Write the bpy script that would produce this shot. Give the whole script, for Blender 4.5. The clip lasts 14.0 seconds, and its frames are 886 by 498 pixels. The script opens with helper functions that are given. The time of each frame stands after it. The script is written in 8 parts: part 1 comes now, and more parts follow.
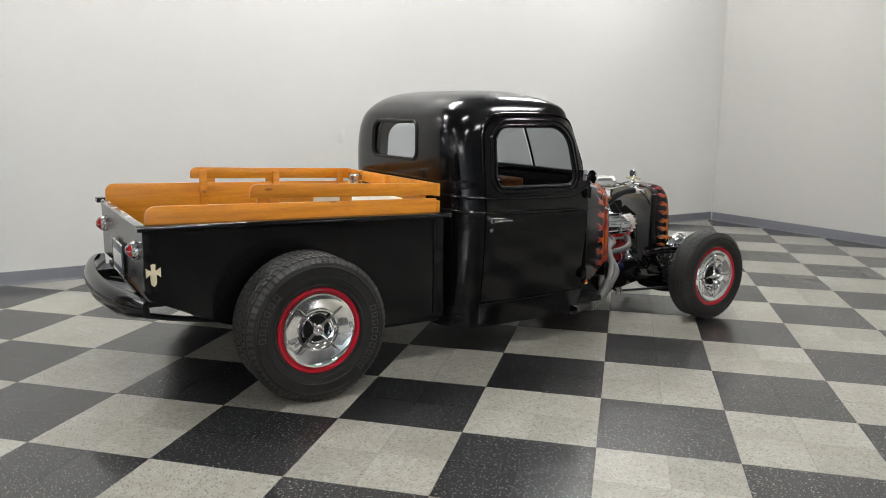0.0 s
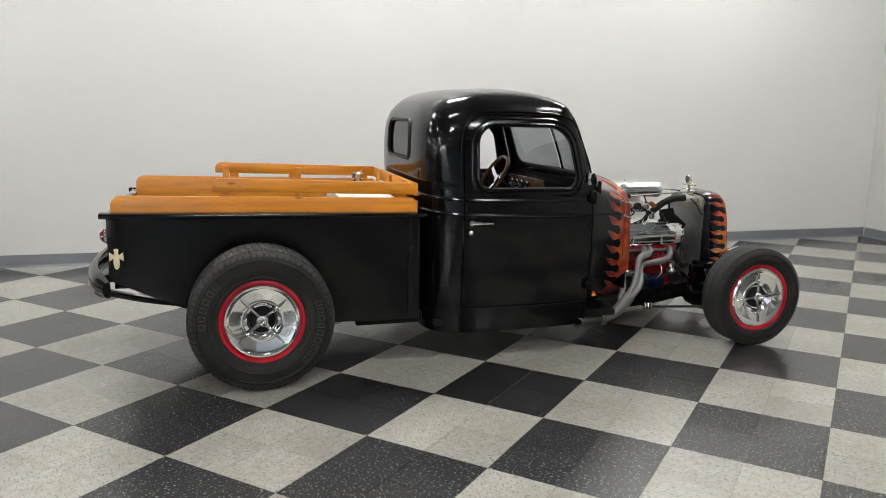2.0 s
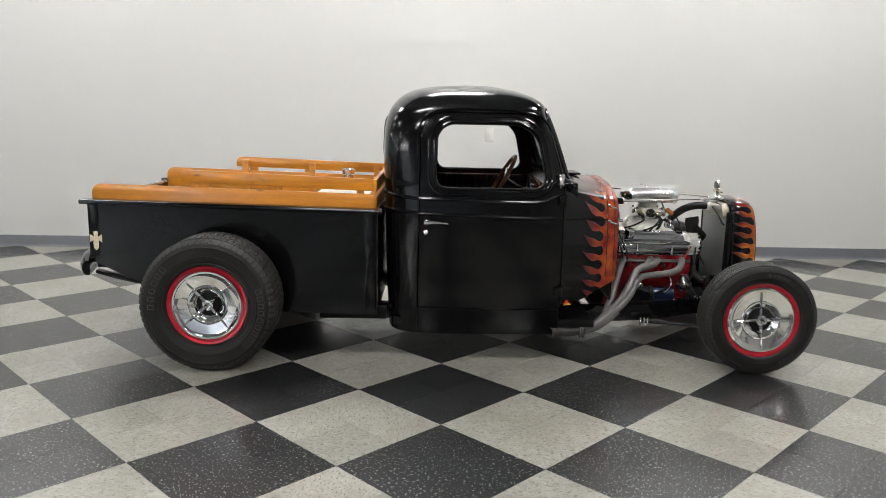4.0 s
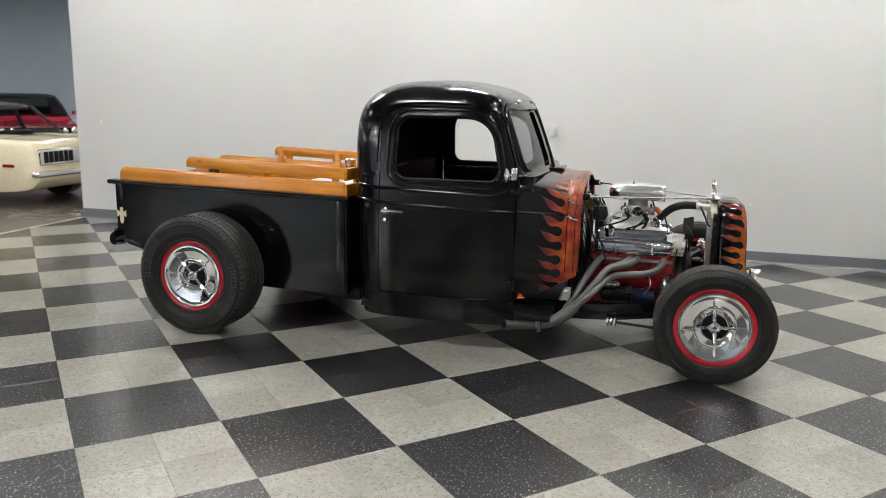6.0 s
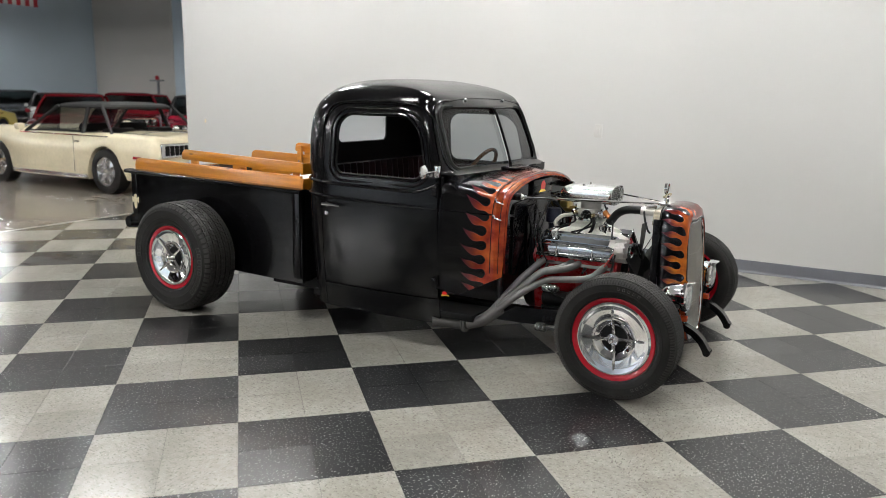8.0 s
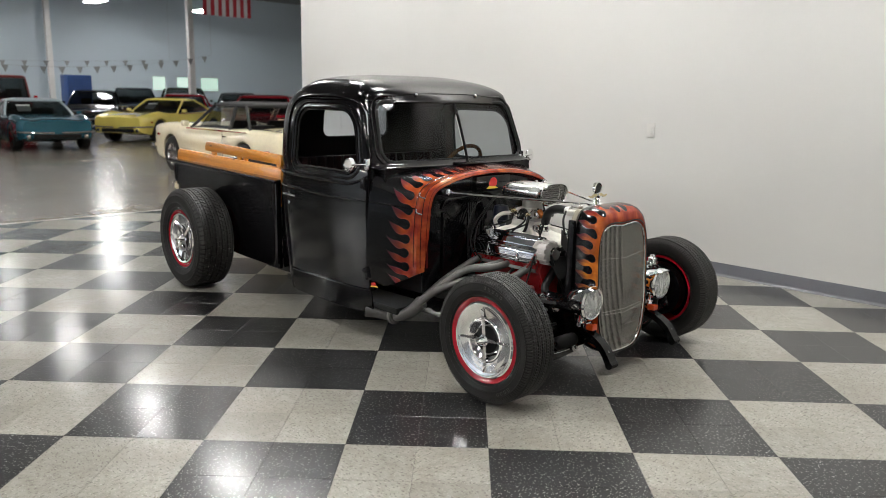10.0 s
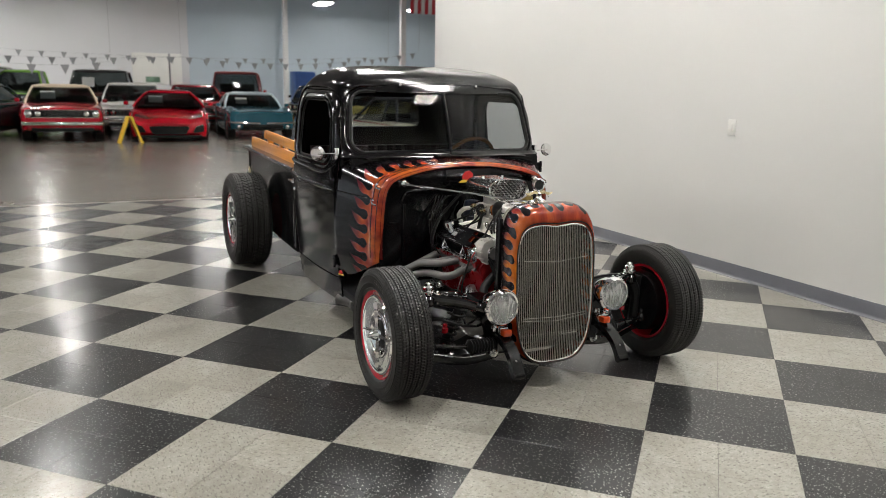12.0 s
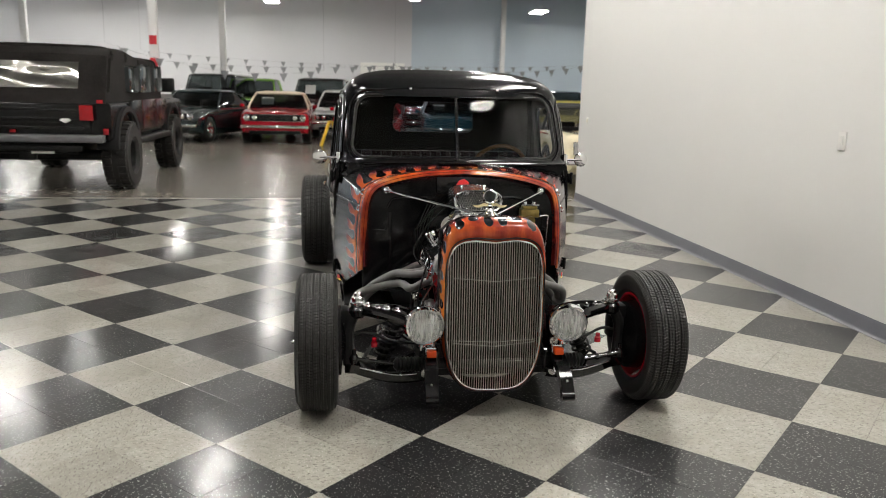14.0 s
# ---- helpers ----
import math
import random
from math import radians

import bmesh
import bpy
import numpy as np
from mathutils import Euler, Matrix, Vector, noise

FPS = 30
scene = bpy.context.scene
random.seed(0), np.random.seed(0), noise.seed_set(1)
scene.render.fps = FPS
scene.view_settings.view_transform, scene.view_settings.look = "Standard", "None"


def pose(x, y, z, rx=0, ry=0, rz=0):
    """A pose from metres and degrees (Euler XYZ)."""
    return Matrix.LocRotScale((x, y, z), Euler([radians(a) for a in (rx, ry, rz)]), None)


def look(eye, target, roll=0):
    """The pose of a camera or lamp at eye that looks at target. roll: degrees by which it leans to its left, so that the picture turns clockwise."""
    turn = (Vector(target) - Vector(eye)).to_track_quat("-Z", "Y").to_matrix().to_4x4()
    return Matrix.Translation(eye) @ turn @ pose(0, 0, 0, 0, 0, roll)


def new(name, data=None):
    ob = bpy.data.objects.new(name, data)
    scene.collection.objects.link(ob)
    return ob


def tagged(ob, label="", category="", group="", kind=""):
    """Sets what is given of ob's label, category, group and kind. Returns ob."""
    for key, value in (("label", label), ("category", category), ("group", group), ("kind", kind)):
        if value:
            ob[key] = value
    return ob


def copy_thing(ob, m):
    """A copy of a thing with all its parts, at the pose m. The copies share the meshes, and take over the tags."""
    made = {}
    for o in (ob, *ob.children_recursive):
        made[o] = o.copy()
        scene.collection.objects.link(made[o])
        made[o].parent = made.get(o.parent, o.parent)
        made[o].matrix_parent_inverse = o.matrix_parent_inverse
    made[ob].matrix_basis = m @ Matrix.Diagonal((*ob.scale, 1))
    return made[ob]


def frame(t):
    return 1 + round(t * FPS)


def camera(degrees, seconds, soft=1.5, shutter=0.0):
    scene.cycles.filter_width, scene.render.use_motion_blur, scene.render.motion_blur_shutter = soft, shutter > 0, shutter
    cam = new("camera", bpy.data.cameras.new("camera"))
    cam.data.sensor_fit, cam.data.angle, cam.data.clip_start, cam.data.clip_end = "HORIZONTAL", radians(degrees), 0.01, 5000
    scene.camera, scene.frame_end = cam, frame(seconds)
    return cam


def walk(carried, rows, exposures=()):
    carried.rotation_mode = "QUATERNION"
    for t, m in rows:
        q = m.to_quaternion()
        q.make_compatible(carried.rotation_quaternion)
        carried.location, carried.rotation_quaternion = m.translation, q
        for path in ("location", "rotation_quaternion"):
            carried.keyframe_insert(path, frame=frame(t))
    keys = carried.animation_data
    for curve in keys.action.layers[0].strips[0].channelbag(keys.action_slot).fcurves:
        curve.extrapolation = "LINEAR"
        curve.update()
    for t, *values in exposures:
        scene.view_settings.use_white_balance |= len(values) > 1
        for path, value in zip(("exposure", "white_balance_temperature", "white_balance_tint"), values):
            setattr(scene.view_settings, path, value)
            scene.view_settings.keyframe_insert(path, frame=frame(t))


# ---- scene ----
cam = camera(60.6, 14.0, soft=0.6)
PATH = [
    (0, (-1.402, -4.378, 1.464), (-0.366, -2.705, 1.104), 0.8),
    (0.5, (-1.137, -4.557, 1.457), (-0.216, -2.819, 1.097), 0.9),
    (1, (-0.805, -4.646, 1.464), (-0.005, -2.848, 1.104), 0.9),
    (1.5, (-0.495, -4.738, 1.462), (0.176, -2.89, 1.1), 0.9),
    (2, (-0.151, -4.823, 1.461), (0.391, -2.933, 1.099), 0.9),
    (2.5, (0.227, -4.849, 1.458), (0.641, -2.925, 1.098), 0.9),
    (3, (0.563, -4.897, 1.446), (0.848, -2.951, 1.084), 1.0),
    (3.2, (0.698, -4.916, 1.449), (0.93, -2.963, 1.086), 1.0),
    (5.3, (2.155, -4.986, 1.468), (1.828, -3.05, 1.089), 1.1),
    (5.5, (2.293, -4.981, 1.477), (1.917, -3.054, 1.094), 1.1),
    (6, (2.672, -4.966, 1.475), (2.167, -3.07, 1.088), 1.1),
    (6.5, (3.049, -4.888, 1.473), (2.417, -3.03, 1.085), 1.1),
    (7, (3.43, -4.759, 1.483), (2.675, -2.948, 1.093), 1.0),
    (7.5, (3.795, -4.623, 1.482), (2.928, -2.864, 1.094), 1.1),
    (8, (4.132, -4.426, 1.477), (3.157, -2.725, 1.087), 1.1),
    (8.2, (4.254, -4.337, 1.485), (3.236, -2.661, 1.092), 1.1),
    (10.3, (5.618, -3.232, 1.446), (4.139, -1.946, 1.049), 1.0),
    (10.5, (5.71, -3.101, 1.439), (4.193, -1.861, 1.038), 1.0),
    (11, (5.94, -2.788, 1.444), (4.335, -1.666, 1.038), 1.1),
    (11.5, (6.138, -2.446, 1.45), (4.452, -1.451, 1.04), 1.1),
    (12, (6.264, -2.091, 1.452), (4.507, -1.231, 1.039), 1.2),
    (12.5, (6.385, -1.735, 1.457), (4.566, -1.016, 1.042), 1.2),
    (13, (6.454, -1.364, 1.458), (4.583, -0.792, 1.045), 1.3),
    (13.5, (6.453, -1.029, 1.462), (4.542, -0.603, 1.052), 1.3),
    (14, (6.463, -0.713, 1.455), (4.525, -0.43, 1.05), 1.4),
]
walk(cam, [(t, look(eye, target, roll)) for t, eye, target, roll in PATH], [(0, 0.0, 6400, 11), (8, 0.0, 6400, 11), (11, -0.07, 6600, 11), (12.5, 0.0, 6660, 11), (14, 0.0, 6720, 11)])
# a shallow depth of field: the truck is sharp, the hall behind it soft
cam.data.dof.use_dof = True
cam.data.dof.focus_distance = 4.3
cam.data.dof.aperture_fstop = 2.5

# ---------- light ----------
world = bpy.data.worlds.new("hall_air")
scene.world = world
world.use_nodes = True
world.node_tree.nodes["Background"].inputs[0].default_value = (0.75, 0.8, 0.9, 1)
world.node_tree.nodes["Background"].inputs[1].default_value = 0.03

TUBE_POWER = 130.0

# ---------- node helpers ----------


def node(nt, kind, **values):
    n = nt.nodes.new(kind)
    for k, v in values.items():
        if k in n.inputs.keys():
            n.inputs[k].default_value = v
    return n


def mth(nt, op, a, b=None, c=None):
    n = nt.nodes.new("ShaderNodeMath")
    n.operation = op
    for i, v in enumerate((a, b, c)):
        if v is None:
            continue
        if isinstance(v, (int, float)):
            n.inputs[i].default_value = v
        else:
            nt.links.new(v, n.inputs[i])
    return n.outputs[0]


def mix(nt, fac, a, b):
    n = nt.nodes.new("ShaderNodeMix")
    n.data_type = "RGBA"
    for sock, v in ((n.inputs[0], fac), (n.inputs[6], a), (n.inputs[7], b)):
        if isinstance(v, (int, float)):
            sock.default_value = v
        elif isinstance(v, tuple):
            sock.default_value = (*v[:3], 1)
        else:
            nt.links.new(v, sock)
    return n.outputs[2]


def ramp(nt, fac, stops):
    n = nt.nodes.new("ShaderNodeValToRGB")
    nt.links.new(fac, n.inputs[0])
    el = n.color_ramp.elements
    while len(el) < len(stops):
        el.new(0.5)
    for e, (p, c) in zip(el, stops):
        e.position = p
        e.color = (*c, 1) if isinstance(c, tuple) else (c, c, c, 1)
    return n.outputs[0]


def noise_tex(nt, coord, scale, detail=4.0, rough=0.55, stretch=None):
    n = nt.nodes.new("ShaderNodeTexNoise")
    n.inputs["Scale"].default_value, n.inputs["Detail"].default_value, n.inputs["Roughness"].default_value = scale, detail, rough
    if stretch:
        m = nt.nodes.new("ShaderNodeMapping")
        m.inputs["Scale"].default_value = stretch
        nt.links.new(coord, m.inputs[0])
        coord = m.outputs[0]
    nt.links.new(coord, n.inputs["Vector"])
    return n.outputs[0]


def begin(name):
    m = bpy.data.materials.new(name)
    m.use_nodes = True
    nt = m.node_tree
    bs = nt.nodes["Principled BSDF"]
    co = nt.nodes.new("ShaderNodeTexCoord")
    return m, nt, bs, co


def bump(nt, bs, height, strength, dist=0.002):
    b = nt.nodes.new("ShaderNodeBump")
    b.inputs["Strength"].default_value, b.inputs["Distance"].default_value = strength, dist
    nt.links.new(height, b.inputs["Height"])
    nt.links.new(b.outputs[0], bs.inputs["Normal"])


def plain(name, col, rough=0.5, metal=0.0, var=0.12, fine=60.0, coarse=4.0, grain=0.0, coat=0.0, rvar=0.08, stretch=None, ior=1.5, spec=0.5):
    """A surface with two scales of variation in colour and gloss."""
    m, nt, bs, co = begin(name)
    c = co.outputs["Object"]
    a = noise_tex(nt, c, coarse, 3.0, 0.5, stretch)
    b = noise_tex(nt, c, fine, 4.0, 0.6, stretch)
    f = mth(nt, "ADD", mth(nt, "MULTIPLY", a, 0.6), mth(nt, "MULTIPLY", b, 0.4))
    lo, hi = tuple(v * (1 - var) for v in col), tuple(min(1, v * (1 + var)) for v in col)
    nt.links.new(ramp(nt, f, ((0.3, lo), (0.7, hi))), bs.inputs["Base Color"])
    nt.links.new(mth(nt, "ADD", mth(nt, "MULTIPLY", mth(nt, "SUBTRACT", f, 0.5), 2 * rvar), rough), bs.inputs["Roughness"])
    bs.inputs["Metallic"].default_value, bs.inputs["Coat Weight"].default_value, bs.inputs["IOR"].default_value = metal, coat, ior
    bs.inputs["Coat Roughness"].default_value, bs.inputs["Specular IOR Level"].default_value = 0.05, spec
    if grain:
        bump(nt, bs, b, grain)
    return m


def glow(name, col, strength):
    m, nt, bs, co = begin(name)
    bs.inputs["Base Color"].default_value = (0.9, 0.9, 0.9, 1)
    bs.inputs["Emission Color"].default_value = (*col, 1)
    bs.inputs["Emission Strength"].default_value = strength
    return m


def lamp_bowl(name):
    """Silvered reflector behind vertical lens flutes."""
    m, nt, bs, co = begin(name)
    bs.inputs["Base Color"].default_value = (0.9, 0.9, 0.9, 1)
    bs.inputs["Metallic"].default_value = 1.0
    bs.inputs["Roughness"].default_value = 0.07
    w = nt.nodes.new("ShaderNodeTexWave")
    w.bands_direction = "Y"
    w.inputs["Scale"].default_value, w.inputs["Distortion"].default_value = 22.0, 0.6
    nt.links.new(co.outputs["Object"], w.inputs["Vector"])
    bump(nt, bs, w.outputs[1], 0.10, 0.01)
    return m


def thin_glass(name, col, base=0.045, frost=0.0):
    """A thin pane: tinted see-through with a mirror film that grows at grazing angles, alike from both sides."""
    m, nt, bs, co = begin(name)
    out = nt.nodes["Material Output"]
    tr = nt.nodes.new("ShaderNodeBsdfTransparent")
    tr.inputs[0].default_value = (*col, 1)
    gl = nt.nodes.new("ShaderNodeBsdfGlossy")
    gl.inputs["Roughness"].default_value = 0.01
    lw = nt.nodes.new("ShaderNodeLayerWeight")
    lw.inputs[0].default_value = 0.5
    ms = nt.nodes.new("ShaderNodeMixShader")
    film = mth(nt, "ADD", mth(nt, "MULTIPLY", mth(nt, "POWER", lw.outputs["Facing"], 4.5), 0.9), base)
    nt.links.new(mth(nt, "MINIMUM", film, 1.0), ms.inputs[0])
    nt.links.new(tr.outputs[0], ms.inputs[1])
    nt.links.new(gl.outputs[0], ms.inputs[2])
    last = ms.outputs[0]
    if frost:
        df = nt.nodes.new("ShaderNodeBsdfDiffuse")
        df.inputs[0].default_value = (0.85, 0.86, 0.84, 1)
        fs = nt.nodes.new("ShaderNodeMixShader")
        wv = noise_tex(nt, co.outputs["Object"], 26.0, 2.0, 0.5, (1.0, 7.0, 0.6))
        nt.links.new(mth(nt, "MULTIPLY", wv, 2 * frost), fs.inputs[0])
        nt.links.new(last, fs.inputs[1])
        nt.links.new(df.outputs[0], fs.inputs[2])
        last = fs.outputs[0]
    nt.links.new(last, out.inputs[0])
    return m


def vinyl(name, base, fleck_dark, fleck_light, dark_amount, light_amount, rough):
    """Speckled vinyl composition tile, with streaky flecks that turn from tile to tile."""
    m, nt, bs, co = begin(name)
    geo = nt.nodes.new("ShaderNodeNewGeometry")
    inf = nt.nodes.new("ShaderNodeObjectInfo")
    rnd = inf.outputs["Random"]
    rot = nt.nodes.new("ShaderNodeVectorRotate")
    rot.rotation_type = "Z_AXIS"
    nt.links.new(geo.outputs["Position"], rot.inputs["Vector"])
    nt.links.new(mth(nt, "MULTIPLY", mth(nt, "FLOOR", mth(nt, "MULTIPLY", rnd, 4.0)), 1.5708), rot.inputs["Angle"])
    p = rot.outputs[0]
    large = noise_tex(nt, geo.outputs["Position"], 1.3, 3.0)
    n1 = noise_tex(nt, p, 52.0, 2.0, 0.5, (1.0, 2.2, 1.0))
    n2 = noise_tex(nt, p, 78.0, 2.0, 0.5, (2.0, 0.9, 1.0))
    n3 = noise_tex(nt, p, 24.0, 3.0, 0.6)
    col = mix(nt, ramp(nt, n3, ((0.3, 0.0), (0.7, 1.0))), tuple(v * 0.84 for v in base), tuple(v * 1.18 for v in base))
    col = mix(nt, ramp(nt, n1, ((dark_amount, 0.0), (dark_amount + 0.04, 1.0))), col, fleck_dark)
    col = mix(nt, ramp(nt, n2, ((light_amount, 0.0), (light_amount + 0.04, 1.0))), col, fleck_light)
    # scattered scuffs and ground-in dirt
    mark = noise_tex(nt, geo.outputs["Position"], 7.0, 6.0, 0.7, (1.0, 2.6, 1.0))
    col = mix(nt, ramp(nt, mark, ((0.64, 0.0), (0.69, 0.55))), col, tuple(v * 0.35 for v in base))
    haze = noise_tex(nt, geo.outputs["Position"], 2.2, 4.0, 0.6)
    col = mix(nt, ramp(nt, haze, ((0.32, 0.0), (0.70, 0.55))), col, (base[0] * 0.62, base[1] * 0.59, base[2] * 0.54))
    shade = mth(nt, "ADD", 0.9, mth(nt, "MULTIPLY", rnd, 0.2))
    hsv = nt.nodes.new("ShaderNodeHueSaturation")
    nt.links.new(shade, hsv.inputs["Value"])
    nt.links.new(col, hsv.inputs["Color"])
    nt.links.new(hsv.outputs[0], bs.inputs["Base Color"])
    scuff = noise_tex(nt, geo.outputs["Position"], 5.0, 5.0, 0.65)
    nt.links.new(mth(nt, "ADD", mth(nt, "MULTIPLY", scuff, 0.06), rough - 0.03), bs.inputs["Roughness"])
    bs.inputs["Coat Weight"].default_value = 0.92
    nt.links.new(mth(nt, "ADD", mth(nt, "MULTIPLY", scuff, 0.22), 0.08), bs.inputs["Coat Roughness"])
    bs.inputs["Specular IOR Level"].default_value = 0.15
    # the floor is uneven: long waves, small dents, and each tile lies at a slightly different tilt
    dents = noise_tex(nt, geo.outputs["Position"], 11.0, 4.0, 0.6)
    bm_ = nt.nodes.new("ShaderNodeBump")
    bm_.inputs["Strength"].default_value, bm_.inputs["Distance"].default_value = 0.5, 0.0042
    nt.links.new(mth(nt, "ADD", large, mth(nt, "ADD", mth(nt, "MULTIPLY", dents, 0.22), mth(nt, "MULTIPLY", n3, 0.03))), bm_.inputs["Height"])
    wn = nt.nodes.new("ShaderNodeTexWhiteNoise")
    wn.noise_dimensions = "1D"
    nt.links.new(rnd, wn.inputs["W"])
    off = nt.nodes.new("ShaderNodeVectorMath")
    off.operation = "MULTIPLY_ADD"
    nt.links.new(wn.outputs["Color"], off.inputs[0])
    off.inputs[1].default_value, off.inputs[2].default_value = (0.016, 0.016, 0.0), (-0.008, -0.008, 0.0)
    tilt = nt.nodes.new("ShaderNodeVectorMath")
    tilt.operation = "ADD"
    nt.links.new(bm_.outputs[0], tilt.inputs[0])
    nt.links.new(off.outputs[0], tilt.inputs[1])
    unit = nt.nodes.new("ShaderNodeVectorMath")
    unit.operation = "NORMALIZE"
    nt.links.new(tilt.outputs[0], unit.inputs[0])
    for socket in ("Normal", "Coat Normal"):
        nt.links.new(unit.outputs[0], bs.inputs[socket])
    return m


def flames(name, v_tip, v_solid, period, droop, hot, slant=0.0, pivot=0.0, low=-1.0, high=1.0, foot=9.0, short=0.05, gold=0.0):
    """Black lacquer with painted flame licks: u runs round the panel, v along it, in metres."""
    m, nt, bs, co = begin(name)
    sep = nt.nodes.new("ShaderNodeSeparateXYZ")
    nt.links.new(co.outputs["UV"], sep.inputs[0])
    u, v = sep.outputs[0], sep.outputs[1]
    v = mth(nt, "ADD", v, mth(nt, "MINIMUM", mth(nt, "MAXIMUM", mth(nt, "MULTIPLY", mth(nt, "SUBTRACT", mth(nt, "ABSOLUTE", u), pivot), slant), low), high))
    wob = mth(nt, "SUBTRACT", noise_tex(nt, co.outputs["UV"], 9.0, 1.0), 0.5)
    s = mth(nt, "DIVIDE", mth(nt, "SUBTRACT", v, v_tip), v_solid - v_tip)
    s = mth(nt, "ADD", s, mth(nt, "MULTIPLY", wob, 0.22))
    au = mth(nt, "ABSOLUTE", u)
    ph = mth(nt, "DIVIDE", au, period)
    back = mth(nt, "SUBTRACT", 1.0, s)
    ph = mth(nt, "ADD", ph, mth(nt, "MULTIPLY", mth(nt, "POWER", mth(nt, "MAXIMUM", back, 0.0), 3.0), droop))
    ph = mth(nt, "ADD", ph, mth(nt, "MULTIPLY", wob, 0.22))
    w = mth(nt, "ABSOLUTE", mth(nt, "SUBTRACT", mth(nt, "FRACT", ph), 0.5))
    # every other inlet is a short one
    odd = mth(nt, "GREATER_THAN", mth(nt, "FRACT", mth(nt, "MULTIPLY", ph, 0.5)), 0.5)
    s = mth(nt, "ADD", s, mth(nt, "MULTIPLY", odd, short))
    cl = nt.nodes.new("ShaderNodeClamp")
    nt.links.new(s, cl.inputs[0])
    fc = nt.nodes.new("ShaderNodeFloatCurve")
    pts = fc.mapping.curves[0].points
    for i, (px, py) in enumerate(((0.0, 0.54), (0.08, 0.47), (0.17, 0.41), (0.26, 0.345), (0.34, 0.29), (0.42, 0.245), (0.50, 0.225), (0.57, 0.235), (0.65, 0.26), (0.74, 0.32), (0.83, 0.335), (0.91, 0.29), (0.96, 0.20), (1.0, 0.0))):
        if i < 2:
            pts[i].location = (px, py)
        else:
            pts.new(px, py)
    fc.mapping.update()
    nt.links.new(cl.outputs[0], fc.inputs["Value"])
    edge = mth(nt, "SUBTRACT", w, fc.outputs[0])  # above zero: flame
    mask = ramp(nt, mth(nt, "ADD", mth(nt, "MULTIPLY", edge, 12.0), 0.5), ((0.42, 0.0), (0.58, 1.0)))
    rim = ramp(nt, mth(nt, "ADD", mth(nt, "MULTIPLY", edge, 4.0), 0.5), ((0.5, 1.0), (0.72, 0.0)))
    cloud = noise_tex(nt, co.outputs["UV"], 14.0, 4.0)
    body = ramp(nt, cloud, ((0.3, (0.13, 0.011, 0.007)), (0.52, (0.25, 0.029, 0.010)), (0.75, hot)))
    lick = mix(nt, mth(nt, "MULTIPLY", rim, mth(nt, "SUBTRACT", 1.0, cl.outputs[0])), body, (0.42, 0.16, 0.20))
    big = noise_tex(nt, co.outputs["UV"], 3.5, 2.0)
    lick = mix(nt, ramp(nt, big, ((0.45, 0.0), (0.75, 0.4))), lick, (0.55, 0.19, 0.020))
    if gold:
        glint = mth(nt, "MULTIPLY", ramp(nt, au, ((0.34, 0.0), (0.52, gold), (0.70, 0.0))), ramp(nt, cloud, ((0.35, 0.25), (0.65, 1.0))))
        lick = mix(nt, glint, lick, (0.72, 0.30, 0.022))
    # tips fade into a smoky purple
    lick = mix(nt, ramp(nt, cl.outputs[0], ((0.10, 1.0), (0.40, 0.72), (0.72, 0.0))), lick, (0.050, 0.010, 0.020))
    # the licks darken to a deep red towards the foot of the panel
    base = mth(nt, "SUBTRACT", mth(nt, "DIVIDE", mth(nt, "ABSOLUTE", u), foot), 0.5)
    lick = mix(nt, ramp(nt, base, ((0.30, 0.0), (0.55, 1.0))), lick, (0.045, 0.005, 0.005))
    nt.links.new(mix(nt, mask, (0.0035, 0.0035, 0.004), lick), bs.inputs["Base Color"])
    bs.inputs["Roughness"].default_value = 0.15
    bs.inputs["Specular IOR Level"].default_value = 0.3
    bs.inputs["Coat Weight"].default_value = 0.15
    return m


def wood(name, a, b, rough=0.38):
    m, nt, bs, co = begin(name)
    c = co.outputs["Object"]
    g = noise_tex(nt, c, 3.0, 5.0, 0.6, (1.0, 9.0, 14.0))
    fine = noise_tex(nt, c, 40.0, 4.0, 0.6, (0.6, 6.0, 8.0))
    knot = nt.nodes.new("ShaderNodeTexVoronoi")
    knot.inputs["Scale"].default_value = 2.6
    mp = nt.nodes.new("ShaderNodeMapping")
    mp.inputs["Scale"].default_value = (1.0, 0.3, 3.2)
    nt.links.new(c, mp.inputs[0])
    nt.links.new(mp.outputs[0], knot.inputs["Vector"])
    f = mth(nt, "ADD", mth(nt, "MULTIPLY", g, 0.65), mth(nt, "MULTIPLY", fine, 0.35))
    col = ramp(nt, f, ((0.32, a), (0.66, b)))
    col = mix(nt, ramp(nt, knot.outputs["Distance"], ((0.03, 0.85), (0.075, 0.0))), col, (0.16, 0.05, 0.012))
    nt.links.new(col, bs.inputs["Base Color"])
    nt.links.new(mth(nt, "ADD", mth(nt, "MULTIPLY", fine, 0.2), rough - 0.1), bs.inputs["Roughness"])
    bs.inputs["Coat Weight"].default_value = 0.4
    bs.inputs["Coat Roughness"].default_value = 0.15
    bump(nt, bs, f, 0.12, 0.002)
    return m


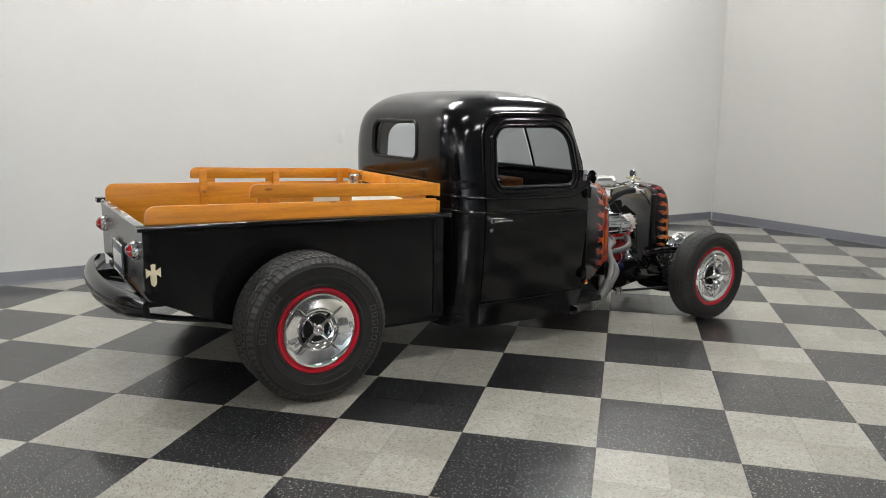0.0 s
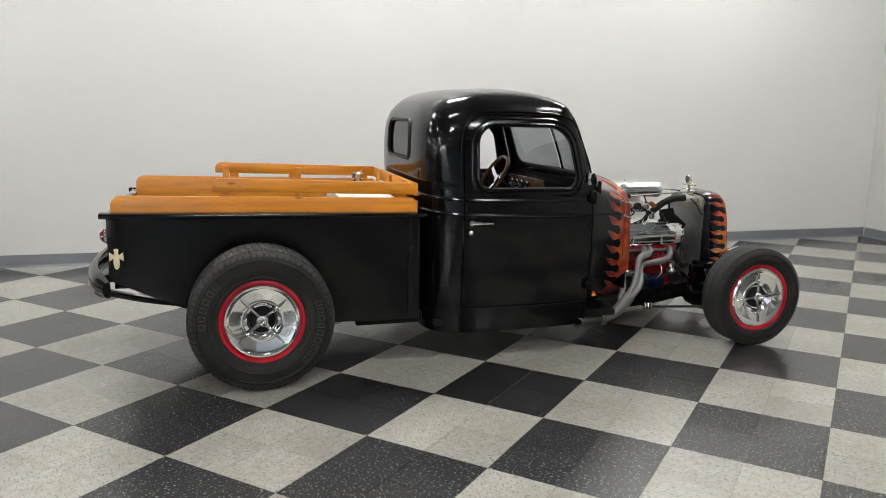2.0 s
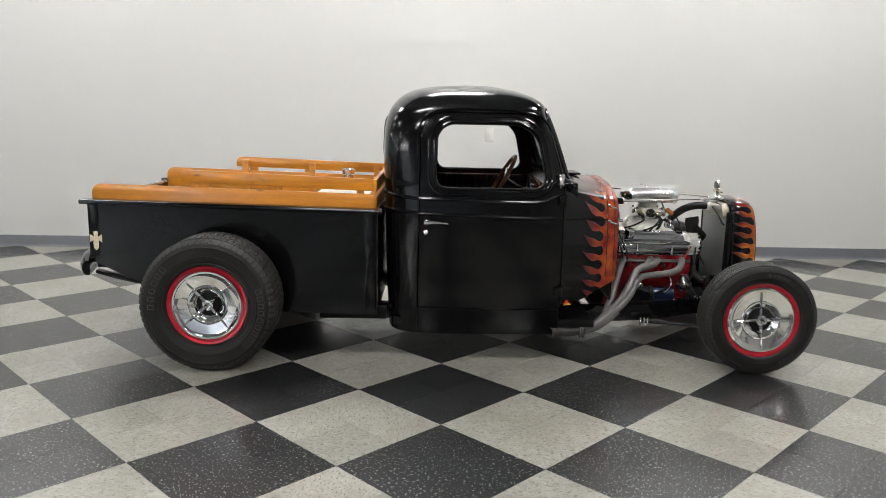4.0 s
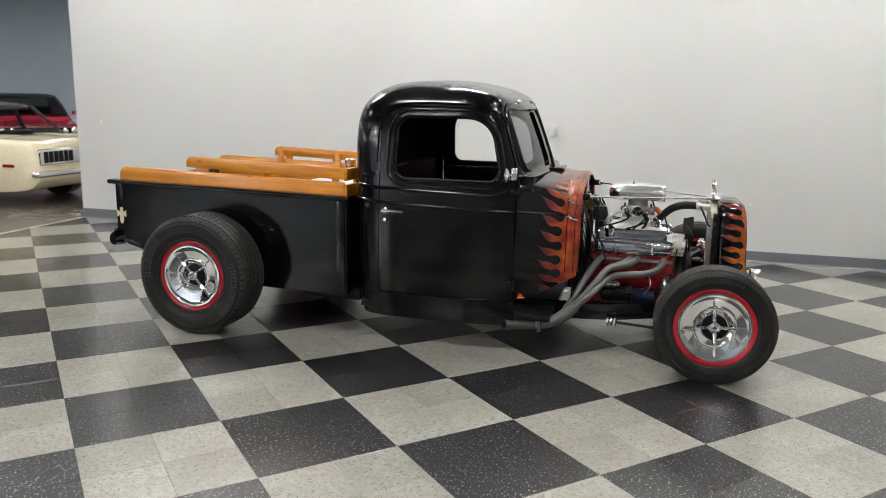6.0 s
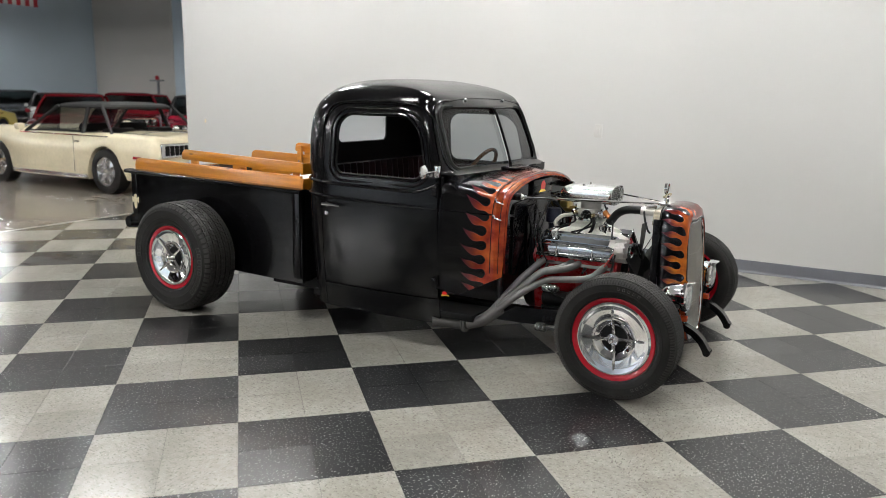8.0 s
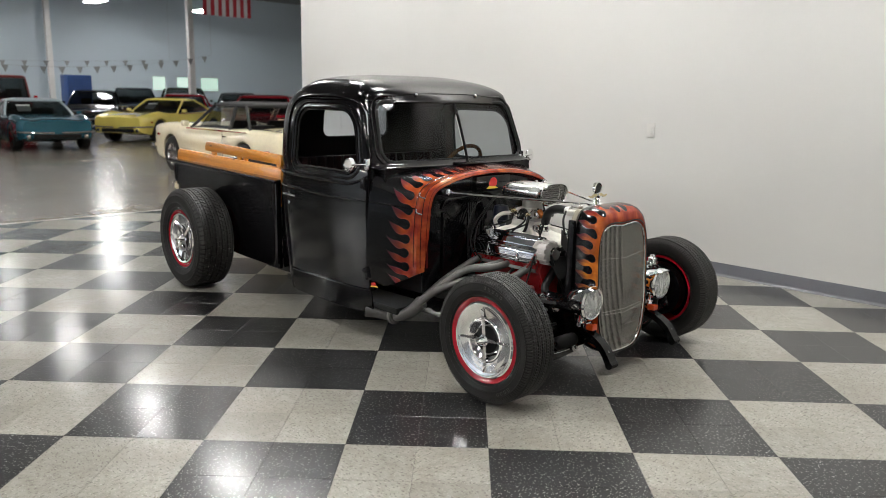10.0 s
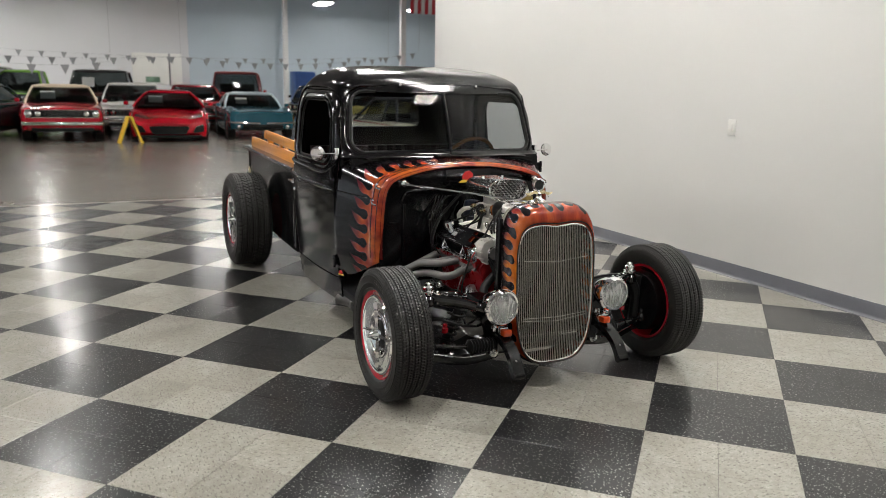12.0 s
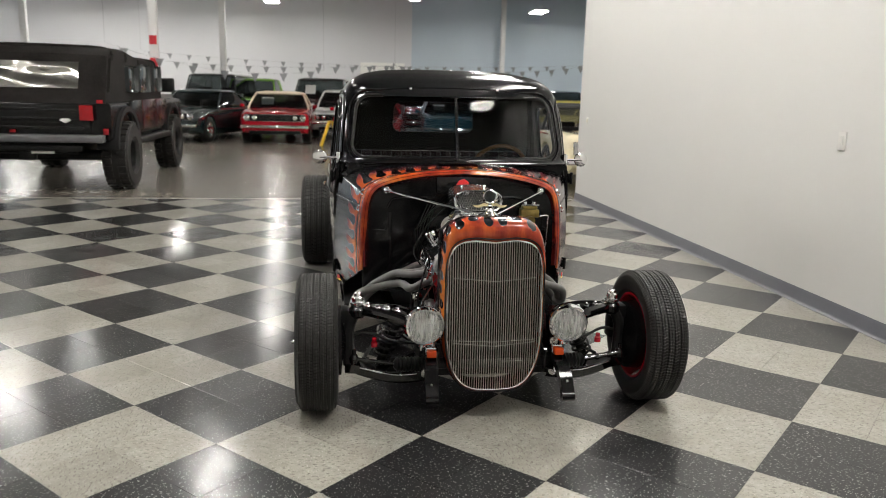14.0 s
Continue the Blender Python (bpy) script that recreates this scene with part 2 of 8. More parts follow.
# ---------- materials ----------
WALL = plain("painted_wall", (0.60, 0.595, 0.575), 0.55, var=0.025, fine=140, coarse=0.5, grain=0.05)
# the next two colours are for unseen walls, toned for the truck's reflections
WALL_COOL = plain("unseen_cool_wall", (0.62, 0.69, 0.78), 0.6, var=0.05, fine=20, coarse=0.3)
WALL_SOUTH = plain("unseen_grey_wall", (0.34, 0.34, 0.345), 0.6, var=0.2, fine=20, coarse=0.3)
WALL_BEIGE = plain("beige_grey_wall", (0.45, 0.435, 0.41), 0.6, var=0.06, fine=60, coarse=0.3)
# darker than WALL: this wall's weaker light is put into its colour
WALL_EAST = plain("dimmed_wall_paint", (0.43, 0.42, 0.40), 0.55, var=0.025, fine=140, coarse=0.5, grain=0.05)
WALL_LILAC = plain("pale_lilac_wall", (0.64, 0.65, 0.67), 0.6, var=0.05, fine=60, coarse=0.3, grain=0.03)
WALL_BLUE = plain("pale_blue_wall", (0.47, 0.555, 0.62), 0.6, var=0.05, fine=60, coarse=0.3, grain=0.03)
CEIL = plain("ceiling_paint", (0.22, 0.22, 0.22), 0.8, var=0.05, fine=20, coarse=0.6)
COVE = plain("grey_vinyl_cove", (0.10, 0.102, 0.115), 0.38, var=0.1, fine=50, coarse=3, grain=0.03)
TILE_LIGHT = vinyl("pale_vinyl_tile", (0.325, 0.312, 0.276), (0.15, 0.14, 0.12), (0.46, 0.45, 0.41), 0.585, 0.62, 0.40)
TILE_DARK = vinyl("black_vinyl_tile", (0.007, 0.007, 0.008), (0.004, 0.004, 0.005), (0.42, 0.42, 0.40), 0.70, 0.625, 0.40)
BED_JOINT = plain("tile_adhesive", (0.05, 0.045, 0.04), 0.8)
CONCRETE = plain("polished_concrete", (0.185, 0.165, 0.14), 0.24, var=0.2, fine=9, coarse=0.6, rvar=0.12, grain=0.02)
BLACK = plain("black_lacquer", (0.0028, 0.0028, 0.0032), 0.14, var=0.25, fine=30, coarse=2.5, rvar=0.012, spec=0.32)
SATIN = plain("satin_black_paint", (0.005, 0.005, 0.0055), 0.24, var=0.3, fine=60, coarse=3, rvar=0.08, spec=0.2)
DULL = plain("dull_black_iron", (0.007, 0.007, 0.007), 0.45, var=0.4, fine=80, coarse=8, rvar=0.12, grain=0.05, spec=0.2)
RUBBER = plain("tyre_rubber", (0.0155, 0.0146, 0.0137), 0.48, var=0.3, fine=90, coarse=6, rvar=0.1, grain=0.06, spec=0.2)
RUBBER_WORN = plain("worn_tread_rubber", (0.022, 0.0205, 0.019), 0.65, var=0.3, fine=60, coarse=8, rvar=0.08, grain=0.1)
CHROME = plain("chrome", (0.88, 0.88, 0.88), 0.06, metal=1.0, var=0.05, fine=40, coarse=5, rvar=0.03)
STEEL = plain("brushed_aluminium", (0.62, 0.62, 0.61), 0.26, metal=1.0, var=0.12, fine=60, coarse=9, rvar=0.1, grain=0.04)
POLISHED = plain("polished_aluminium", (0.84, 0.84, 0.83), 0.21, metal=1.0, var=0.06, fine=50, coarse=5, rvar=0.05, grain=0.01)
BAR = plain("satin_steel_bar", (0.40, 0.385, 0.35), 0.38, metal=0.5, var=0.05, fine=20, coarse=3)
TAIL = plain("grey_black_satin", (0.030, 0.030, 0.031), 0.24, var=0.2, fine=30, coarse=2, spec=0.75)
CAST = plain("cast_aluminium", (0.78, 0.76, 0.70), 0.45, metal=0.2, var=0.15, fine=160, coarse=20, grain=0.25)
ALU = plain("bare_aluminium", (0.56, 0.54, 0.51), 0.42, metal=0.6, var=0.15, fine=120, coarse=14, grain=0.12)
WIRE = plain("black_cable_sheath", (0.006, 0.006, 0.006), 0.5, var=0.3, spec=0.15)
GLOSS = plain("wet_black_enamel", (0.004, 0.004, 0.0045), 0.05, var=0.2, fine=40, coarse=6, rvar=0.02, spec=0.6)
STAMPED = plain("stamped_chrome", (0.92, 0.92, 0.92), 0.05, metal=1.0, var=0.05, fine=16, coarse=5, rvar=0.03, grain=0.05)
# valve cover chrome, with its dim reflections put into a darker colour
COVER = plain("chrome_dark_reflection", (0.62, 0.64, 0.68), 0.045, metal=1.0, var=0.05, fine=40, coarse=5, rvar=0.02)
BRASS = plain("pale_brass", (0.78, 0.66, 0.40), 0.22, metal=1.0, var=0.1)
RED = plain("red_rim_enamel", (0.37, 0.006, 0.016), 0.2, var=0.08, coat=0.4)
RED_BLOCK = plain("red_engine_enamel", (0.33, 0.012, 0.016), 0.28, var=0.2, fine=50, coarse=9, coat=0.2, grain=0.1)
HEADER = plain("grey_header_coating", (0.12, 0.116, 0.112), 0.5, metal=0.35, var=0.25, fine=90, coarse=12, grain=0.1)
HOSE = plain("black_rubber_hose", (0.010, 0.010, 0.010), 0.5, var=0.2, spec=0.2)
PLATE = plain("off_white_plate", (0.62, 0.61, 0.58), 0.4, var=0.03)
WHITE = plain("white_plastic", (0.80, 0.80, 0.77), 0.35, var=0.03)
IVORY = plain("ivory_paint", (0.76, 0.66, 0.45), 0.3, var=0.06)
ORANGE = plain("amber_lens", (0.52, 0.055, 0.010), 0.12, var=0.1, coat=0.5)
RUBY = plain("ruby_lens", (0.30, 0.006, 0.010), 0.08, var=0.2, coat=0.6)
PINE = wood("varnished_pine", (0.50, 0.165, 0.005), (0.72, 0.270, 0.009))
WHEEL_WOOD = wood("walnut_wheel_rim", (0.10, 0.035, 0.010), (0.26, 0.10, 0.03), 0.25)
LEATHER = plain("oxblood_vinyl", (0.017, 0.0035, 0.0045), 0.45, var=0.2, fine=120, coarse=6, grain=0.12, spec=0.15)
BULB = plain("frosted_bulb", (0.7, 0.7, 0.68), 0.2)
LAMP_LENS = thin_glass("headlamp_lens", (0.96, 0.97, 0.97), 0.06, 0.26)
PANE = thin_glass("window_pane", (0.62, 0.65, 0.68))
SCREEN_GLASS = thin_glass("windscreen_glass", (0.36, 0.38, 0.40), 0.02)
CAR_GLASS = thin_glass("tinted_car_glass", (0.30, 0.33, 0.33), 0.08)
DARKGLASS = plain("dark_car_glass", (0.045, 0.05, 0.05), 0.08, var=0.3, coat=0.3)
REFLECTOR = plain("lamp_reflector", (0.86, 0.86, 0.86), 0.14, metal=1.0, var=0.05)
BOWL = lamp_bowl("silvered_lamp_bowl")
BLUEOIL = plain("blue_filter_can", (0.008, 0.016, 0.046), 0.14, var=0.2)
COWL_FLAME = flames("cowl_flame_lacquer", 2.098, 2.234, 0.081, 0.62, (0.36, 0.066, 0.015), 0.03, 0.60, -0.01, 0.02)
SHELL_FLAME = flames("grille_shell_flame_lacquer", 3.140, 3.265, 0.066, 0.22, (0.47, 0.080, 0.015), 0.06, 0.28, -0.004, 0.0, 0.98, 0.15, 0.6)
TUBE = glow("fluorescent_tube", (1.0, 0.995, 0.965), TUBE_POWER)
TUBE_HALL = glow("hall_fluorescent_tube", (1.0, 0.99, 0.96), TUBE_POWER * 1.4)
FIXTURE = plain("white_fixture_enamel", (0.75, 0.75, 0.74), 0.35, var=0.03)


# ---------- mesh helpers ----------
def finish(name, mesh, material, parent=None, label="", angle=35.0):
    for m in material if isinstance(material, (list, tuple)) else (material,):
        mesh.materials.append(m)
    ob = new(name, mesh)
    ob.parent = parent
    if angle:
        mesh.shade_smooth()
        mesh.set_sharp_from_angle(angle=radians(angle))
    return tagged(ob, label) if label else ob


def part(name, bm, material, parent=None, label="", angle=35.0):
    mesh = bpy.data.meshes.new(name)
    bmesh.ops.recalc_face_normals(bm, faces=bm.faces[:])
    bm.to_mesh(mesh)
    bm.free()
    return finish(name, mesh, material, parent, label, angle)


def thing(name, label, category, m=None, group="", kind=""):
    ob = new(name)
    ob.empty_display_size = 0.1
    if m is not None:
        ob.matrix_basis = m
    return tagged(ob, label, category, group, kind)


def B():
    return bmesh.new()


def box(bm, x0, x1, y0, y1, z0, z1, r=0.0, seg=2, m=None):
    vs = [bm.verts.new(p) for p in ((x0, y0, z0), (x1, y0, z0), (x1, y1, z0), (x0, y1, z0), (x0, y0, z1), (x1, y0, z1), (x1, y1, z1), (x0, y1, z1))]
    fs = [bm.faces.new([vs[i] for i in q]) for q in ((0, 3, 2, 1), (4, 5, 6, 7), (0, 1, 5, 4), (1, 2, 6, 5), (2, 3, 7, 6), (3, 0, 4, 7))]
    out = vs
    if r:
        es = list({e for f in fs for e in f.edges})
        res = bmesh.ops.bevel(bm, geom=es, offset=r, segments=seg, affect="EDGES", profile=0.5)
        out = list({v for f in res["faces"] for v in f.verts} | {v for v in vs if v.is_valid})
    if m is not None:
        bmesh.ops.transform(bm, matrix=m, verts=out)
    return bm


def rings(bm, loops, closed=True, cap0=True, cap1=True, wrap=False):
    """Skin a list of equal-length point loops."""
    vv = [[bm.verts.new(p) for p in lp] for lp in loops]
    n = len(vv[0])
    pairs = list(zip(vv, vv[1:])) + ([(vv[-1], vv[0])] if wrap else [])
    for a, b in pairs:
        for i in range(n if closed else n - 1):
            j = (i + 1) % n
            bm.faces.new((a[i], a[j], b[j], b[i]))
    if cap0 and not wrap:
        bm.faces.new(vv[0][::-1])
    if cap1 and not wrap:
        bm.faces.new(vv[-1])
    return bm


def basis(d):
    d = Vector(d).normalized()
    a = d.cross(Vector((0, 0, 1)) if abs(d.z) < 0.95 else Vector((1, 0, 0))).normalized()
    return d, a, d.cross(a)


def circle(c, a, b, r, n, rb=None):
    c = Vector(c)
    return [c + a * (r * math.cos(2 * math.pi * i / n)) + b * ((rb or r) * math.sin(2 * math.pi * i / n)) for i in range(n)]


def cyl(bm, p0, p1, r0, r1=None, n=20, caps=True):
    d, a, b = basis(Vector(p1) - Vector(p0))
    return rings(bm, [circle(p0, a, b, r0, n), circle(p1, a, b, r0 if r1 is None else r1, n)], True, caps, caps)


def lathe(bm, c, axis, prof, n=32, wrap=False, caps=True):
    """prof: (distance along axis, radius)."""
    d, a, b = basis(axis)
    c = Vector(c)
    return rings(bm, [circle(c + d * h, a, b, max(r, 1e-4), n) for h, r in prof], True, caps, caps, wrap)


def smooth_path(pts, per=6):
    pts = [Vector(p) for p in pts]
    out = []
    for i in range(len(pts) - 1):
        p0, p1, p2, p3 = pts[max(i - 1, 0)], pts[i], pts[i + 1], pts[min(i + 2, len(pts) - 1)]
        for k in range(per):
            t = k / per
            out.append(0.5 * (2 * p1 + (p2 - p0) * t + (2 * p0 - 5 * p1 + 4 * p2 - p3) * t * t + (3 * p1 - p0 - 3 * p2 + p3) * t ** 3))
    return out + [pts[-1]]


def tube(bm, pts, r, n=10, closed=False, caps=True):
    pts = [Vector(p) for p in pts]
    m = len(pts)
    rad = r if callable(r) else (lambda t: r)
    loops, prev = [], None
    for i, p in enumerate(pts):
        q0, q1 = (pts[i - 1], pts[(i + 1) % m]) if closed else (pts[max(i - 1, 0)], pts[min(i + 1, m - 1)])
        d = (q1 - q0).normalized()
        if prev is None:
            _, a, b = basis(d)
        else:
            a = (prev - d * prev.dot(d)).normalized()
            b = d.cross(a)
        prev = a
        loops.append(circle(p, a, b, rad(i / max(m - 1, 1)), n))
    return rings(bm, loops, True, caps, caps, closed)


def strip(bm, pts, half_w, half_t, side):
    """A flat bar of rectangular section along pts; side: the direction of its width."""
    loops, s = [], Vector(side).normalized()
    for i, p in enumerate(pts):
        d = (Vector(pts[min(i + 1, len(pts) - 1)]) - Vector(pts[max(i - 1, 0)])).normalized()
        nrm = d.cross(s).normalized()
        p = Vector(p)
        loops.append([p + s * half_w + nrm * half_t, p - s * half_w + nrm * half_t, p - s * half_w - nrm * half_t, p + s * half_w - nrm * half_t])
    return rings(bm, loops)


def rounded(corners, seg=8):
    """Closed outline from (u, v, radius) corners, anticlockwise."""
    out, n = [], len(corners)
    for i, (u, v, r) in enumerate(corners):
        p, a, b = Vector((u, v)), Vector(corners[i - 1][:2]), Vector(corners[(i + 1) % n][:2])
        da, db = (a - p).normalized(), (b - p).normalized()
        ang = da.angle(db)
        d = r / math.tan(ang / 2)
        c = p + (da + db).normalized() * (r / math.sin(ang / 2))
        s, e = p + da * d - c, p + db * d - c
        a0 = math.atan2(s.y, s.x)
        sw = (math.atan2(e.y, e.x) - a0 + math.pi) % (2 * math.pi) - math.pi
        out += [(c.x + r * math.cos(a0 + sw * k / seg), c.y + r * math.sin(a0 + sw * k / seg)) for k in range(seg + 1)]
    return out


def spline(table, z):
    """Smooth monotone interpolation through (z, value) rows."""
    xs, ys = [r[0] for r in table], [r[1] for r in table]
    if z <= xs[0]:
        return ys[0]
    if z >= xs[-1]:
        return ys[-1]
    i = max(k for k in range(len(xs) - 1) if xs[k] <= z)
    sl = [(ys[k + 1] - ys[k]) / (xs[k + 1] - xs[k]) for k in range(len(xs) - 1)]

    def tang(k):
        if k == 0 or k == len(xs) - 1:
            return sl[min(k, len(sl) - 1)]
        a, b = sl[k - 1], sl[k]
        return 0.0 if a * b <= 0 else 2 * a * b / (a + b)

    h = xs[i + 1] - xs[i]
    t = (z - xs[i]) / h
    return ys[i] * (1 + 2 * t) * (1 - t) ** 2 + h * tang(i) * t * (1 - t) ** 2 + ys[i + 1] * t * t * (3 - 2 * t) + h * tang(i + 1) * t * t * (t - 1)


# ---------- curved sheet metal: surfaces cut by outlines ----------
def sheet(fn, us, vs, uv=None):
    """Quads of a surface fn(u, v), each corner carrying its normal and paint coordinates."""
    e = 1e-4
    grid = []
    for u in us:
        row = []
        for v in vs:
            p = Vector(fn(u, v))
            du, dv = Vector(fn(u + e, v)) - Vector(fn(u - e, v)), Vector(fn(u, v + e)) - Vector(fn(u, v - e))
            nn = du.cross(dv)
            nn = nn.normalized() if nn.length > 1e-12 else Vector((0, 0, 1))
            c = uv(u, v) if uv else (0.0, 0.0)
            row.append((*p, *nn, *c))
        grid.append(row)
    return [[grid[i][j], grid[i + 1][j], grid[i + 1][j + 1], grid[i][j + 1]] for i in range(len(us) - 1) for j in range(len(vs) - 1)]


def cut(polys, outline, axes, where):
    """Splits the sheet along a convex anticlockwise outline, seen along one axis: (inside, outside)."""
    i, j = axes
    inside, outside = [], []
    n = len(outline)
    for poly in polys:
        if not where(poly):
            outside.append(poly)
            continue
        cur = poly
        for k in range(n):
            (ax, ay), (bx, by) = outline[k], outline[(k + 1) % n]
            ds = [(bx - ax) * (q[j] - ay) - (by - ay) * (q[i] - ax) for q in cur]
            pos, neg = [], []
            for a in range(len(cur)):
                b = (a + 1) % len(cur)
                if ds[a] >= 0:
                    pos.append(cur[a])
                if ds[a] <= 0:
                    neg.append(cur[a])
                if ds[a] * ds[b] < 0:
                    t = ds[a] / (ds[a] - ds[b])
                    q = tuple(x + (y - x) * t for x, y in zip(cur[a], cur[b]))
                    pos.append(q)
                    neg.append(q)
            if len(neg) > 2 and min(ds) < -1e-12:
                outside.append(neg)
            cur = pos if len(pos) > 2 and max(ds) > 1e-12 else None
            if cur is None:
                break
        if cur:
            inside.append(cur)
    return inside, outside


def panel(name, polys, thick, material, parent, label="", flip=False, inner=None):
    """A sheet-metal part of true thickness, with smooth normals of its own."""
    verts, norms, uvs, faces, index = [], [], [], [], {}

    def vid(q):
        k = (round(q[0], 5), round(q[1], 5), round(q[2], 5), round(q[3], 1), round(q[4], 1))
        if k not in index:
            index[k] = len(verts)
            verts.append(Vector(q[:3]))
            nn = Vector(q[3:6]).normalized()
            norms.append(-nn if flip else nn)
            uvs.append(q[6:8])
        return index[k]

    for p in polys:
        ids = []
        for q in p:
            k = vid(q)
            if k not in ids:
                ids.append(k)
        if len(ids) > 2:
            faces.append(ids[::-1] if flip else ids)
    count, nf = len(verts), len(faces)
    mats = [0] * nf
    if thick:
        edges = {}
        for f in faces:
            for a, b in zip(f, f[1:] + f[:1]):
                edges[(a, b)] = edges.get((a, b), 0) + 1
        rim = [(a, b) for a, b in edges if (b, a) not in edges]
        verts += [v - n * thick for v, n in zip(verts, norms)]
        norms += [-n for n in norms]
        uvs += uvs
        faces += [[k + count for k in f[::-1]] for f in faces]
        mats += [1 if inner else 0] * nf
        for a, b in rim:
            k = len(verts)
            d = (verts[b] - verts[a]).normalized()
            out = d.cross(norms[a]).normalized()
            for src in (a, b, b + count, a + count):
                verts.append(verts[src])
                norms.append(out)
                uvs.append(uvs[src])
            faces.append([k + 1, k, k + 3, k + 2])
            mats.append(0)
    mesh = bpy.data.meshes.new(name)
    mesh.from_pydata(verts, [], faces)
    mesh.materials.append(material)
    if inner:
        mesh.materials.append(inner)
    mesh.polygons.foreach_set("material_index", mats)
    lay = mesh.uv_layers.new(name="paint")
    flat = []
    for lp in mesh.loops:
        flat += list(uvs[lp.vertex_index])
    lay.data.foreach_set("uv", flat)
    mesh.shade_smooth()
    mesh.normals_split_custom_set_from_vertices([tuple(n) for n in norms])
    ob = new(name, mesh)
    ob.parent = parent
    return tagged(ob, label) if label else ob


# ---------- the building ----------
WALL_Y, EAST_X, END_X, EDGE_X, TOP = 2.67, 7.40, -3.87, -3.83, 6.2
WEST_X, SOUTH_Y, NORTH_Y = -31.0, -19.0, 21.0


def wall(name, x0, x1, y0, y1, material, label, z1=TOP):
    bm = B()
    box(bm, x0, x1, y0, y1, 0.0, z1, 0.006, 1)
    return tagged(part(name, bm, material), label, "wall", kind="structure")


wall("wall_north", END_X, EAST_X + 0.2, WALL_Y, WALL_Y + 0.16, WALL, "tall plain off-white painted wall behind the truck")
wall("wall_east", EAST_X, EAST_X + 0.2, SOUTH_Y, WALL_Y - 0.002, WALL_EAST, "plain off-white wall with its dimmer light in the colour, meeting the back wall")
wall("wall_return", END_X + 0.003, END_X + 0.16, WALL_Y + 0.162, NORTH_Y, WALL, "off-white end wall turning away from the display floor")
wall("wall_west", WEST_X - 0.2, WEST_X, 3.0, NORTH_Y, WALL_BLUE, "pale blue far wall of the storage hall")
wall("wall_west_south", WEST_X - 0.2, WEST_X, SOUTH_Y, 2.998, WALL_LILAC, "pale grey-white far wall of the storage hall")
wall("wall_hall_north", WEST_X, END_X, NORTH_Y, NORTH_Y + 0.2, WALL_BLUE, "pale blue side wall of the storage hall")
# unseen south walls, added; their tones set what lacquer and chrome mirror
wall("wall_south", 2.5, EAST_X + 0.2, SOUTH_Y - 0.2, SOUTH_Y - 0.002, WALL_SOUTH, "unseen plain grey wall added to close the hall")
wall("wall_south_west", WEST_X, 2.498, SOUTH_Y - 0.2, SOUTH_Y - 0.002, WALL_COOL, "unseen pale blue wall added to close the hall")
wall("wall_panel", WEST_X + 0.1, -25.2, NORTH_Y - 0.04, NORTH_Y - 0.002, WALL_BEIGE, "beige-grey panelled stretch of the hall side wall")
bm = B()
box(bm, WEST_X - 0.2, EAST_X + 0.2, SOUTH_Y - 0.2, NORTH_Y + 0.2, TOP, TOP + 0.2)
tagged(part("ceiling", bm, CEIL), "high plain grey painted hall ceiling", "ceiling", kind="structure")
bm = B()
box(bm, WEST_X - 0.2, EDGE_X - 0.05, SOUTH_Y - 0.2, NORTH_Y + 0.2, -0.2, 0.0)
tagged(part("floor_hall", bm, CONCRETE), "polished brownish concrete floor of the storage hall", "floor", kind="structure")
bm = B()
box(bm, EDGE_X - 0.05, EDGE_X, SOUTH_Y, WALL_Y + 0.1, -0.2, 0.001)
tagged(part("trim", bm, plain("pale_floor_strip", (0.33, 0.31, 0.27), 0.35, var=0.15)), "pale strip where vinyl tiles meet the concrete", "floor trim", kind="structure")


def cove(name, p0, p1, nrm):
    """Grey cove base with a rounded toe, run from p0 to p1."""
    prof = [(0.0, 0.0), (0.030, 0.0), (0.030, 0.004), (0.020, 0.007), (0.013, 0.014), (0.009, 0.026), (0.008, 0.104), (0.005, 0.110), (0.0, 0.111)]
    bm = B()
    p0, p1, nrm = Vector(p0), Vector(p1), Vector(nrm)
    k = 6
    rings(bm, [[p0.lerp(p1, i / k) + nrm * (a - 0.001) + Vector((0, 0, z)) for a, z in prof] for i in range(k + 1)])
    return tagged(part(name, bm, COVE), "dark grey vinyl cove base along the wall", "baseboard", kind="structure")


cove("baseboard", (END_X, WALL_Y, 0.0), (EAST_X, WALL_Y, 0.0), (0, -1, 0))
cove("baseboard", (EAST_X, WALL_Y - 0.03, 0.0), (EAST_X, SOUTH_Y, 0.0), (-1, 0, 0))


def wall_plate(x, z, w, h, label, category, rocker):
    root = thing("light_switch" if rocker else "wall_socket", label, category, pose(x, WALL_Y, z))
    bm = B()
    box(bm, -w / 2, w / 2, -0.007, 0.001, -h / 2, h / 2, 0.003)
    part("cover_plate", bm, PLATE, root)
    bm = B()
    if rocker:
        box(bm, -w / 5, w / 5, -0.012, -0.004, -h / 4, h / 4, 0.002)
        part("rocker", bm, PLATE, root)
    else:
        box(bm, -w / 5, w / 5, -0.010, -0.004, -h / 4, h / 4, 0.002)
        part("outlet_face", bm, IVORY, root)
    return root


wall_plate(1.752, 1.197, 0.08, 0.125, "off-white plastic light switch plate on the wall", "switch", True)
wall_plate(-3.52, 1.13, 0.055, 0.085, "small off-white wall plate on the painted wall", "wall plate", False)


